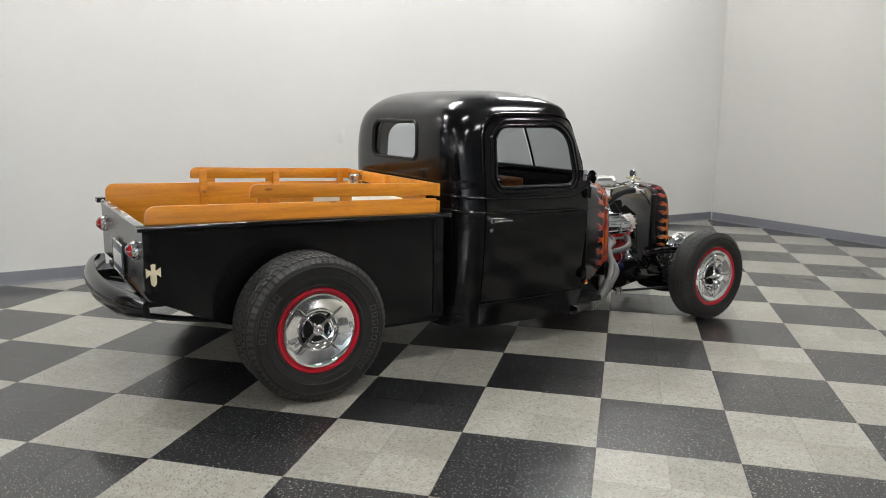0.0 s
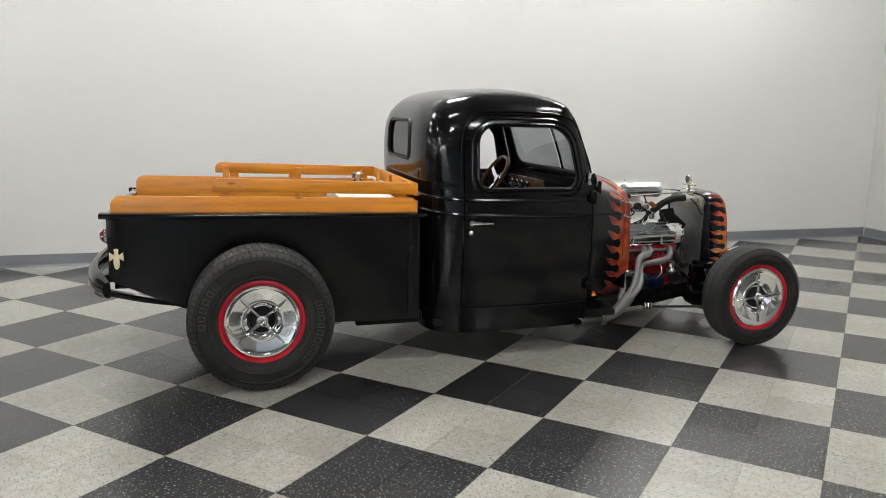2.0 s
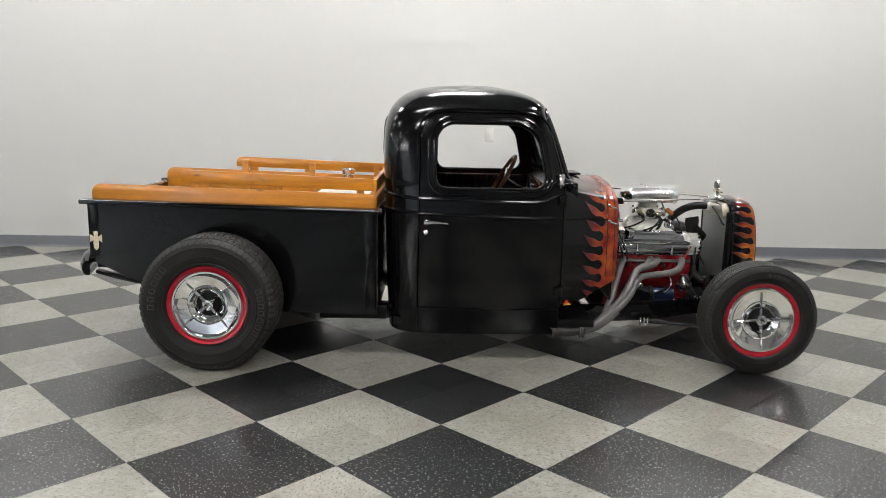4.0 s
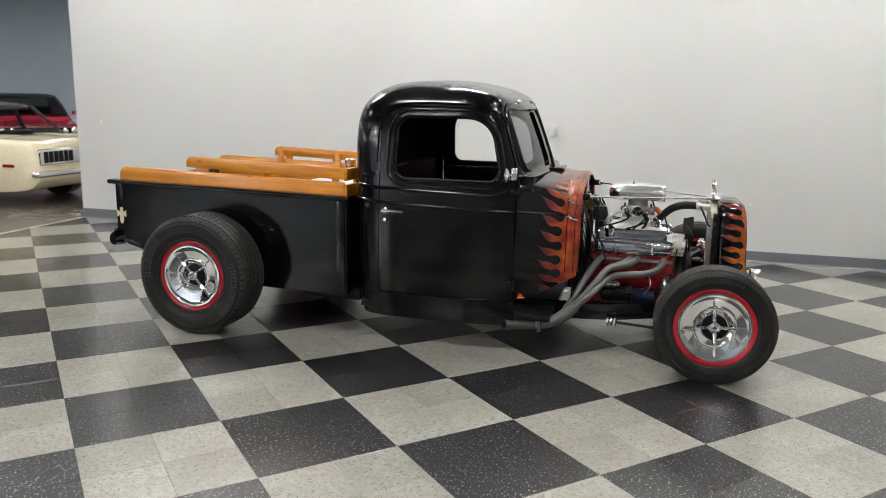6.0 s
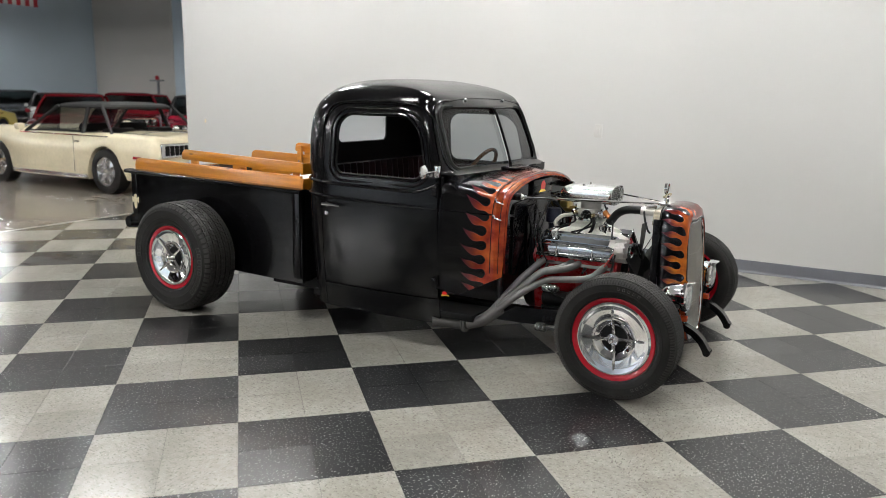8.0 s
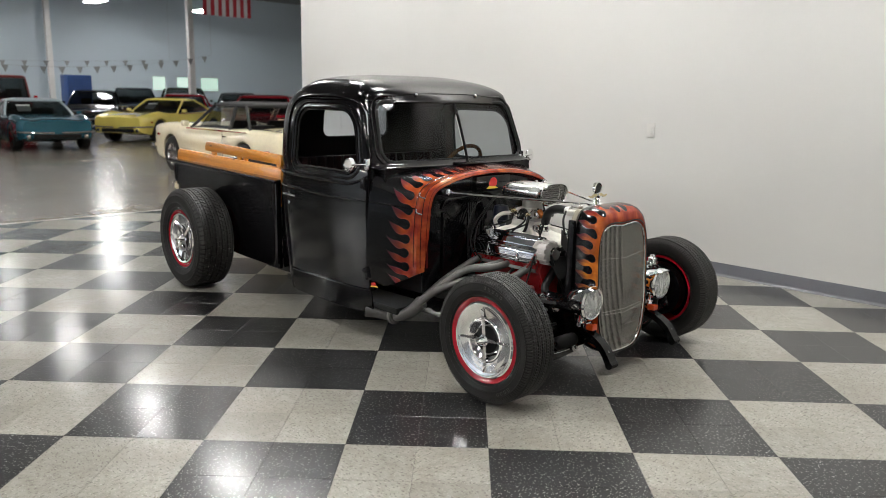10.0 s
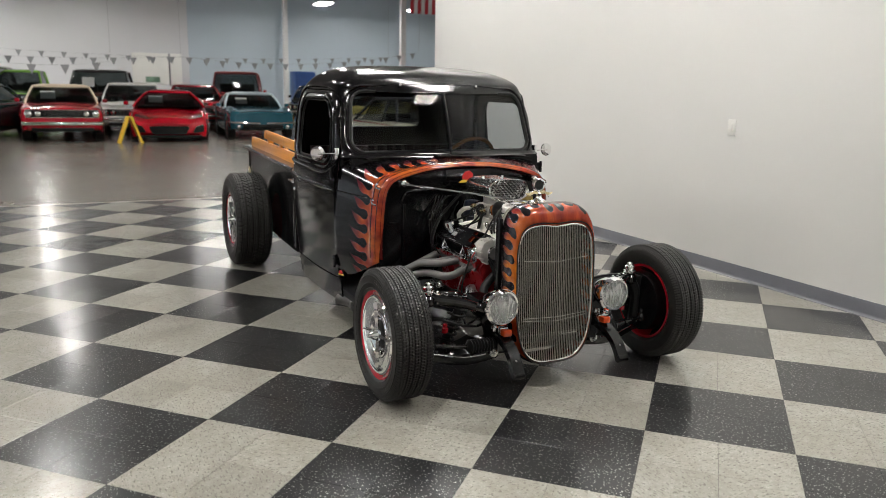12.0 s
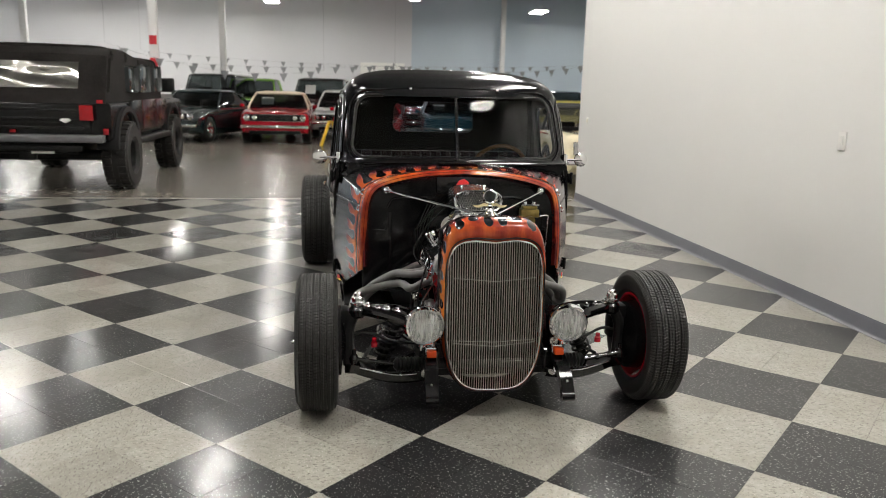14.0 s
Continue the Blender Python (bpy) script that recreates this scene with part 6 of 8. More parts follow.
tube(bm, smooth_path([(2.55, -0.06, 0.80), (2.49, -0.11, 0.79), (2.455, -0.13, 0.75), (2.47, -0.12, 0.71)], 5), 0.012, 8)
part("breather_hose", bm, ALU, carb)
bm = B()
lathe(bm, (2.735, -0.07, 0.835), (0.75, -0.25, -0.6), ((0, 0.006), (0.006, 0.016), (0.05, 0.016), (0.056, 0.006), (0.07, 0.005)), 14)
part("fuel_filter", bm, plain("amber_filter_bowl", (0.42, 0.13, 0.03), 0.2, metal=0.4), carb, "amber fuel filter on the fuel line")
bm = B()
tube(bm, smooth_path([(2.72, -0.02, 0.87), (2.745, -0.03, 0.82), (2.80, -0.10, 0.78), (2.82, -0.16, 0.70)], 5), 0.005, 6)
part("fuel_line", bm, HOSE, carb)


def scoop_ring(x, k, dz=0.0):
    out = []
    for i in range(36):
        a = 2 * math.pi * i / 36
        c, s = math.cos(a), math.sin(a)
        out.append(Vector((x, -0.005 + 0.114 * k * math.copysign(abs(c) ** 0.62, c), 0.927 + dz + 0.055 * k * math.copysign(abs(s) ** 0.80, s))))
    return out


bm = B()
rings(bm, [scoop_ring(2.450, 0.12, -0.012), scoop_ring(2.452, 0.40, -0.012), scoop_ring(2.460, 0.66, -0.010), scoop_ring(2.478, 0.85, -0.006), scoop_ring(2.505, 0.96, -0.002), scoop_ring(2.54, 1.0), scoop_ring(2.755, 1.0), scoop_ring(2.775, 1.02), scoop_ring(2.788, 1.07), scoop_ring(2.792, 1.05), scoop_ring(2.786, 0.97), scoop_ring(2.750, 0.93)], True, True, False)
scoop = part("air_scoop", bm, POLISHED, engine, "polished aluminium air scoop with mesh mouth")
bm = B()
rings(bm, [scoop_ring(2.735, 0.92), scoop_ring(2.740, 0.91)])
part("scoop_back", bm, DULL, scoop)
bm = B()  # mesh of the mouth
for k in range(-12, 13):
    y = -0.005 + 0.0085 * k
    hh = 0.049 * (1 - (abs(k) / 12.8) ** 5)
    cyl(bm, (2.772, y - hh * 0.35, 0.927 - hh), (2.772, y + hh * 0.35, 0.927 + hh), 0.0015, n=4)
    cyl(bm, (2.773, y + hh * 0.35, 0.927 - hh), (2.773, y - hh * 0.35, 0.927 + hh), 0.0015, n=4)
part("scoop_mesh", bm, STEEL, scoop)
bm = B()
for y in (-0.06, 0.06):
    cyl(bm, (2.60, y, 0.976), (2.60, y, 0.987), 0.007, n=10)
part("scoop_bolt", bm, CHROME, scoop)
# alternator
bm = B()
lathe(bm, (2.80, -0.165, 0.625), (1, 0, 0), ((0, 0.035), (0.006, 0.058), (0.05, 0.066), (0.055, 0.062), (0.062, 0.062), (0.067, 0.067), (0.11, 0.066), (0.118, 0.05), (0.125, 0.03)), 30)
alt = part("alternator", bm, ALU, engine, "bare aluminium alternator")
bm = B()
for k in range(12):
    a = 2 * math.pi * k / 12
    box(bm, 2.848, 2.922, -0.004, 0.004, 0.060, 0.070, 0.0, 1, Matrix.Translation((0, -0.165, 0.625)) @ Matrix.Rotation(a, 4, "X"))
part("alternator_rib", bm, ALU, alt)
bm = B()
lathe(bm, (2.925, -0.165, 0.625), (1, 0, 0), ((0, 0.034), (0.004, 0.036), (0.010, 0.028), (0.016, 0.036), (0.020, 0.034)), 24)
part("pulley", bm, CHROME, alt)
bm = B()
for y, z, r in ((0.0, 0.42, 0.085), (0.0, 0.585, 0.065)):
    lathe(bm, (2.90, y, z), (1, 0, 0), ((0, r * 0.5), (0.0, r), (0.012, r), (0.02, r * 0.86), (0.028, r), (0.04, r), (0.042, r * 0.4)), 28)
part("crank_pulley", bm, DULL, engine)
bm = B()
tube(bm, [(2.937, -0.165 + 0.02, 0.655), (2.937, 0.066, 0.60), (2.937, 0.066, 0.57), (2.937, 0.085, 0.42), (2.937, 0.0, 0.335), (2.937, -0.085, 0.42), (2.937, -0.197, 0.605), (2.937, -0.185, 0.652)], 0.007, 6, True)
part("fan_belt", bm, HOSE, engine)
bm = B()
lathe(bm, (2.86, 0, 0.585), (1, 0, 0), ((0, 0.05), (0.03, 0.05), (0.032, 0.036), (0.075, 0.034), (0.08, 0.055), (0.088, 0.055), (0.092, 0.03), (0.11, 0.026), (0.112, 0.01)), 20)
fan = part("cooling_fan", bm, DULL, engine, "black six-blade cooling fan")
for k in range(6):
    a = 2 * math.pi * k / 6 + 0.25
    d = Vector((0, math.cos(a), math.sin(a)))
    s2 = Vector((0, -d.z, d.y))
    loops = []
    for t, w2, dx in ((0.025, 0.018, 0.010), (0.07, 0.036, 0.020), (0.16, 0.055, 0.028), (0.19, 0.048, 0.026)):
        q = Vector((2.948, 0, 0.585)) + d * t
        loops.append([q + s2 * w2 + Vector((dx, 0, 0)), q - s2 * w2 + Vector((-dx, 0, 0)), q - s2 * w2 + Vector((-dx + 0.003, 0, 0)), q + s2 * w2 + Vector((dx + 0.003, 0, 0))])
    bm = B()
    rings(bm, loops)
    part("fan_blade", bm, DULL, fan)
# hoses
bm = B()
tube(bm, smooth_path([(2.74, -0.03, 0.735), (2.775, -0.06, 0.775), (2.83, -0.10, 0.835), (2.90, -0.125, 0.866), (2.985, -0.130, 0.868)], 6), 0.024, 14)
part("radiator_hose", bm, HOSE, engine, "black upper radiator hose")
bm = B()
lathe(bm, (2.735, -0.025, 0.70), (0.3, -0.3, 0.9), ((0, 0.036), (0.03, 0.034), (0.036, 0.028), (0.055, 0.026)), 18)
lathe(bm, (2.765, -0.05, 0.762), (0.5, -0.4, 0.75), ((0, 0.027), (0.014, 0.027)), 16)
part("thermostat_housing", bm, CHROME, engine)
bm = B()
tube(bm, smooth_path([(2.985, -0.19, 0.40), (2.94, -0.215, 0.40), (2.905, -0.20, 0.44), (2.90, -0.14, 0.50), (2.89, -0.08, 0.55)], 6), 0.022, 12)
part("lower_hose", bm, HOSE, engine)
bm = B()
tube(bm, smooth_path([(3.00, -0.17, 0.868), (3.02, -0.215, 0.83), (3.045, -0.235, 0.775), (3.06, -0.24, 0.76)], 5), 0.006, 8)
part("overflow_hose", bm, HOSE, engine)
bm = B()
lathe(bm, (3.02, -0.10, 0.875), (0, 0, 1), ((0, 0.03), (0.012, 0.034), (0.022, 0.034), (0.026, 0.02)), 18)
part("pressure_cap", bm, STEEL, engine)
bm = B()
box(bm, 2.985, 3.06, -0.165, -0.055, 0.845, 0.878, 0.008)
cyl(bm, (2.975, -0.130, 0.866), (3.00, -0.130, 0.866), 0.026, n=14)
part("filler_neck", bm, ALU, engine)
# fuel pump, starter, filter
bm = B()
lathe(bm, (2.83, -0.23, 0.335), (0, -0.15, 1), ((0, 0.03), (0.02, 0.052), (0.04, 0.056), (0.046, 0.056), (0.052, 0.044), (0.07, 0.03), (0.10, 0.026), (0.104, 0.015)), 22)
part("fuel_pump", bm, STEEL, engine)
bm = B()
lathe(bm, (2.44, -0.235, 0.305), (1, 0, 0), ((0, 0.03), (0.01, 0.048), (0.16, 0.048), (0.165, 0.055), (0.19, 0.055), (0.20, 0.03)), 22)
part("starter_motor", bm, DULL, engine)
bm = B()
lathe(bm, (2.625, -0.225, 0.30), (1, 0, 0), ((0, 0.035), (0.01, 0.05), (0.14, 0.05), (0.15, 0.03)), 22)
part("oil_filter", bm, BLUEOIL, engine)
bm = B()
lathe(bm, (2.25, 0.0, 0.36), (1, 0, 0), ((0, 0.15), (0.03, 0.19), (0.09, 0.19), (0.10, 0.12)), 28)
part("bellhousing", bm, DULL, engine)
# distributor with leads
bm = B()
lathe(bm, (2.40, -0.02, 0.64), (0, 0, 1), ((0, 0.03), (0.09, 0.03), (0.095, 0.050), (0.13, 0.050), (0.16, 0.046), (0.18, 0.040), (0.185, 0.02)), 22)
dist = part("distributor", bm, plain("dark_blue_cap", (0.008, 0.012, 0.026), 0.3), engine)
rng = random.Random(4)
for sg in (-1, 1):
    for k, x in enumerate((2.43, 2.52, 2.66, 2.80) if sg > 0 else (2.43, 2.46)):
        bm = B()
        a = k * 0.7 + (0 if sg < 0 else 3.1)
        p = Vector((2.40 + 0.03 * math.cos(a), -0.02 + 0.03 * math.sin(a), 0.83))
        tube(bm, smooth_path([p, p + Vector((-0.03, sg * 0.05, 0.05)), (2.38 + 0.02 * k, sg * (0.17 + 0.02 * k), 0.78 - 0.02 * k), (x - 0.06, sg * 0.235, 0.70 - 0.04 * rng.random()), (x - 0.02, sg * 0.285, 0.60), (x, sg * 0.25, 0.530)], 5), 0.004, 6)
        part("plug_lead", bm, WIRE, dist)
for k in range(5):
    bm = B()
    y0 = -0.05 - 0.03 * k
    tube(bm, smooth_path([(2.295, y0, 0.80 - 0.05 * k), (2.325, y0 - 0.05, 0.74 - 0.06 * k), (2.34, y0 - 0.06, 0.62 - 0.05 * k), (2.37, y0 - 0.08, 0.50 - 0.02 * k)], 5), 0.004, 6)
    part("wiring_loom", bm, WIRE, engine)
bm = B()
tube(bm, smooth_path([(2.70, -0.215, 0.48), (2.74, -0.27, 0.40), (2.72, -0.27, 0.34), (2.66, -0.25, 0.30)], 5), 0.004, 6)
part("oil_line", bm, STEEL, engine)
# throttle linkage, choke, sensor wires and vacuum hoses round the carburettor
rng = random.Random(11)
for k in range(7):
    bm = B()
    x0, y0, z0 = 2.55 + 0.15 * rng.random(), -0.088, 0.79 + 0.04 * rng.random()
    tube(bm, smooth_path([(x0, y0, z0), (x0 + 0.02 * (rng.random() - 0.5), y0 - 0.02 - 0.015 * rng.random(), z0 - 0.01), (x0 + 0.07 * (rng.random() - 0.5), y0 - 0.02, z0 - 0.04 * rng.random())], 4), 0.0032, 6)
    part("linkage", bm, (CHROME, DULL, STEEL)[k % 3], carb)
for x in (2.565, 2.615, 2.675):
    bm = B()
    lathe(bm, (x, -0.088, 0.805 + 0.012 * (x < 2.6)), (0, -1, 0), ((0, 0.014), (0.012, 0.014), (0.014, 0.010), (0.026, 0.008), (0.028, 0.004)), 12)
    part("adjuster", bm, DULL if x > 2.6 and x < 2.65 else BRASS, carb)
for k, (x0, z0, x1, z1) in enumerate(((2.66, 0.80, 2.60, 0.70), (2.68, 0.79, 2.57, 0.715), (2.56, 0.80, 2.45, 0.73))):
    bm = B()
    tube(bm, smooth_path([(x0, -0.10, z0), (x0 + 0.02, -0.13, z0 - 0.03), ((x0 + x1) / 2, -0.155, (z0 + z1) / 2 - 0.03), (x1, -0.16, z1 - 0.01)], 5), 0.0055, 8)
    part("vacuum_hose", bm, WIRE, carb)
REDWIRE = plain("red_wire", (0.30, 0.015, 0.012), 0.4)
for k in range(6):
    bm = B()
    tube(bm, smooth_path([(2.298, -0.10 - 0.02 * k, 0.84), (2.32 + 0.008 * k, -0.16 - 0.02 * k, 0.82 - 0.02 * k), (2.335 + 0.006 * k, -0.20 - 0.015 * k, 0.70), (2.345 + 0.005 * k, -0.25, 0.58 - 0.01 * k), (2.37 + 0.01 * k, -0.24, 0.47)], 5), 0.0034, 6)
    part("wire", bm, WIRE, engine)
for x0, y0, z0, x1, y1, z1, sag, mt in ((2.86, -0.24, 0.62, 2.70, -0.25, 0.46, 0.05, REDWIRE), (2.88, -0.27, 0.62, 2.84, -0.30, 0.40, 0.04, HOSE), (2.84, -0.26, 0.42, 2.96, -0.31, 0.31, 0.05, HOSE), (2.50, -0.30, 0.37, 2.72, -0.29, 0.37, 0.04, HOSE), (2.93, -0.25, 0.36, 3.06, -0.40, 0.33, 0.06, HOSE), (3.02, -0.33, 0.42, 3.05, -0.46, 0.30, 0.05, STEEL), (2.93, 0.25, 0.36, 3.06, 0.40, 0.33, 0.06, HOSE), (3.02, 0.33, 0.42, 3.05, 0.46, 0.30, 0.05, STEEL)):
    bm = B()
    mid = Vector(((x0 + x1) / 2, (y0 + y1) / 2 - 0.02, (z0 + z1) / 2 - sag))
    tube(bm, smooth_path([(x0, y0, z0), mid, (x1, y1, z1)], 6), 0.005, 6)
    part("wire", bm, mt, engine)
# solenoid and brackets low on the block, spark plug boots
bm = B()
lathe(bm, (2.45, -0.275, 0.375), (1, 0, 0), ((0, 0.012), (0.004, 0.026), (0.09, 0.026), (0.095, 0.02), (0.11, 0.012)), 16)
part("solenoid", bm, STEEL, engine)
for x in (2.455, 2.545, 2.69, 2.785):
    for sg in (-1, 1):
        bm = B()
        lathe(bm, (x, sg * 0.222, 0.508), (0, sg * 0.8, -0.35), ((0, 0.010), (0.02, 0.010), (0.022, 0.007), (0.05, 0.007)), 10)
        part("plug_boot", bm, HOSE, engine)
# spring towers and bump stops on the front frame
for sg in (-1, 1):
    bm = B()
    rings(bm, [[Vector((x, sg * y, z)) for x, y in ((x0, 0.27), (x1, 0.27), (x1, y1), (x0, y1))] for z, x0, x1, y1 in ((0.24, 2.93, 3.19, 0.345), (0.36, 2.96, 3.16, 0.36), (0.43, 2.98, 3.14, 0.365), (0.445, 2.99, 3.13, 0.355))])
    part("spring_tower", bm, BLACK, truck)
    bm = B()
    lathe(bm, (3.13, sg * 0.375, 0.405), (0, sg, 0), ((0, 0.02), (0.004, 0.026), (0.018, 0.026), (0.024, 0.018), (0.034, 0.008)), 14)
    part("pivot_bolt", bm, STEEL, truck)
    bm = B()
    lathe(bm, (3.02, sg * 0.375, 0.405), (0, sg, 0), ((0, 0.02), (0.004, 0.026), (0.018, 0.026), (0.024, 0.018), (0.034, 0.008)), 14)
    part("pivot_bolt", bm, STEEL, truck)
    bm = B()
    tube(bm, smooth_path([(3.10, sg * 0.33, 0.30), (3.14, sg * 0.45, 0.33), (3.10, sg * 0.56, 0.36), (3.07, sg * 0.64, 0.34)], 6), 0.007, 8)
    part("brake_hose", bm, HOSE, truck)
    bm = B()
    box(bm, 3.01, 3.10, sg * 0.665 - 0.05, sg * 0.665 + 0.02, 0.40, 0.47, 0.014)
    part("brake_caliper", bm, DULL, truck)
# brake reservoir on the firewall
bm = B()
box(bm, 2.298, 2.358, 0.325, 0.430, 0.775, 0.820, 0.006)
box(bm, 2.298, 2.358, 0.335, 0.420, 0.818, 0.842, 0.010)
cyl(bm, (2.29, 0.375, 0.765), (2.40, 0.375, 0.765), 0.022, n=14)
lid_bm = B()
box(lid_bm, 2.294, 2.362, 0.328, 0.427, 0.842, 0.850, 0.003)
cyl(lid_bm, (2.328, 0.352, 0.850), (2.328, 0.352, 0.862), 0.012, n=12)
cyl(lid_bm, (2.328, 0.402, 0.850), (2.328, 0.402, 0.862), 0.012, n=12)
mc = part("brake_reservoir", bm, plain("aged_zinc_brass", (0.34, 0.25, 0.09), 0.32, metal=1.0, var=0.3, fine=40, coarse=12), truck, "aged gold zinc-plated brake master cylinder")
part("reservoir_lid", lid_bm, CHROME, mc)
bm = B()
tube(bm, smooth_path([(2.37, 0.43, 0.785), (2.37, 0.47, 0.79), (2.36, 0.48, 0.76), (2.35, 0.475, 0.60), (2.33, 0.47, 0.45)], 5), 0.004, 6)
part("brake_line", bm, STEEL, mc)
# red and yellow decal on the firewall and at the door sill
DECAL = plain("red_decal", (0.62, 0.02, 0.02), 0.3, var=0.05)
DECAL2 = plain("yellow_decal", (0.80, 0.55, 0.06), 0.3, var=0.05)
bm = B()
rings(bm, [[Vector((x, y, z)) for y, z in ((-0.04, 0.935), (0.0, 0.925), (0.025, 0.935), (0.03, 0.965), (0.005, 0.985), (-0.025, 0.978), (-0.04, 0.955))] for x in (2.312, 2.3145)])
part("decal", bm, DECAL, firewall)
bm = B()
rings(bm, [[Vector((x, y, z)) for y, z in ((-0.065, 0.915), (0.04, 0.915), (0.015, 0.928), (-0.04, 0.932))] for x in (2.3125, 2.315)])
part("decal", bm, DECAL2, firewall)
for sg in (-1, 1):
    for mt, ol, lift in ((DECAL, ((1.960, 0.350), (1.981, 0.347), (1.985, 0.360), (1.972, 0.371), (1.960, 0.366)), 0.0015), (DECAL2, ((1.954, 0.342), (1.998, 0.342), (1.988, 0.350), (1.958, 0.351)), 0.002)):
        bm = B()
        ys = 0.704 + lift
        rings(bm, [[Vector((x + 0.035, sg * (ys + d - 0.43 * max(0, x + 0.035 - 1.975)), z)) for x, z in ol] for d in (-0.004, 0.002)])
        part("decal", bm, mt, cowl_ob)

# ---------- cab interior ----------
bm = B()
box(bm, 1.00, 2.18, -0.66, 0.66, 0.20, 0.24, 0.004)
part("cab_floor", bm, DULL, truck)
bm = B()
box(bm, 1.10, 1.55, -0.60, 0.60, 0.46, 0.66, 0.04, 3)
seat = part("bench_seat", bm, LEATHER, truck, "pleated oxblood vinyl bench seat")
for k in range(17):
    bm = B()
    y = -0.56 + 0.07 * k
    rings(bm, [[Vector((1.055 + 0.10 * (0.98 - z) / 0.4 * 0.35 + dx, y + dy, z)) for dx, dy in ((0.0, -0.034), (0.055, -0.032), (0.072, 0.0), (0.055, 0.032), (0.0, 0.034))] for z in (0.62, 0.70, 0.90, 1.01, 1.045)])
    part("back_pleat", bm, LEATHER, seat)
for sg in (-1, 1):
    bm = B()
    box(bm, 1.20, 1.88, sg * 0.655 - 0.010, sg * 0.655 + 0.010, 0.40, 0.985, 0.008)
    trim = part("door_card", bm, LEATHER, truck, "oxblood vinyl door card")
    bm = B()
    for k in range(16):
        cyl(bm, (1.22 + 0.043 * k, sg * 0.646, 0.62), (1.22 + 0.043 * k, sg * 0.646, 0.975), 0.009, n=6)
    part("card_pleat", bm, LEATHER, trim)
bm = B()
rings(bm, [[Vector((x, y, z)) for x, z in ((2.05, 0.80), (1.93, 0.82), (1.905, 0.90), (1.91, 1.00), (1.95, 1.045), (2.05, 1.045))] for y in (-0.64, 0.64)])
dash = part("dashboard", bm, SATIN, truck, "black dashboard with a wooden instrument panel")
bm = B()
box(bm, 1.895, 1.908, -0.10, 0.56, 0.86, 1.0, 0.006)
part("wood_panel", bm, WHEEL_WOOD, dash)
for y in (0.16, 0.26, 0.36, 0.46):
    bm = B()
    lathe(bm, (1.894, y, 0.935), (-1, 0, 0), ((0, 0.036), (0.008, 0.036), (0.010, 0.030), (0.004, 0.028)), 20)
    part("gauge", bm, CHROME, dash)
sw_c, sw_ax = Vector((1.695, 0.33, 0.985)), Vector((-0.86, 0, 0.50)).normalized()
d, a, b = basis(sw_ax)
bm = B()
tube(bm, circle(sw_c, a, b, 0.172, 40), 0.0135, 10, True)
sw = part("steering_wheel", bm, WHEEL_WOOD, truck, "wood-rimmed steering wheel with chrome spokes")
bm = B()
for k in range(3):
    t = math.radians(90 + 120 * k)
    e = a * math.cos(t) + b * math.sin(t)
    strip(bm, [sw_c - d * 0.03 + e * 0.02, sw_c - d * 0.012 + e * 0.09, sw_c + e * 0.168], 0.014, 0.002, d.cross(e))
lathe(bm, sw_c - d * 0.035, d, ((0, 0.038), (0.012, 0.036), (0.02, 0.02)), 20)
part("spokes", bm, CHROME, sw)
bm = B()
cyl(bm, sw_c - d * 0.03, sw_c - d * 0.42, 0.02, n=12)
part("steering_column", bm, SATIN, sw)


# ---------- cars stored in the hall ----------
CARD = plain("white_card", (0.42, 0.43, 0.42), 0.5, var=0.1)

def paint(name, col, rough=0.18):
    return plain(name, col, rough, var=0.12, fine=20, coarse=1.5, coat=0.4, rvar=0.04)


def car_wheel(x, y, R, w, sg, root, rim_mat):
    bm = B()
    lathe(bm, (x, y, R), (0, sg, 0), ((-w / 2, R * 0.62), (-w / 2, R * 0.9), (-w * 0.4, R), (w * 0.4, R), (w / 2, R * 0.9), (w / 2, R * 0.66), (w * 0.42, R * 0.62)), 28, caps=False)
    t = part("wheel", bm, RUBBER, root, "road wheel with a black tyre")
    bm = B()
    lathe(bm, (x, y, R), (0, sg, 0), ((w * 0.44, R * 0.64), (w * 0.40, R * 0.58), (w * 0.25, R * 0.50), (w * 0.30, R * 0.2), (w * 0.36, R * 0.12), (w * 0.38, 0.01)), 24, caps=False)
    part("rim", bm, rim_mat, t)
    for k in range(5):
        bm = B()
        a = 2 * math.pi * k / 5 + 0.3
        d = Vector((math.cos(a), 0, math.sin(a)))
        c = Vector((x, y + sg * w * 0.40, R))
        strip(bm, [c + d * R * 0.1, c + d * R * 0.58], R * 0.075, 0.012, Vector((-d.z, 0, d.x)))
        part("spoke", bm, rim_mat, t)


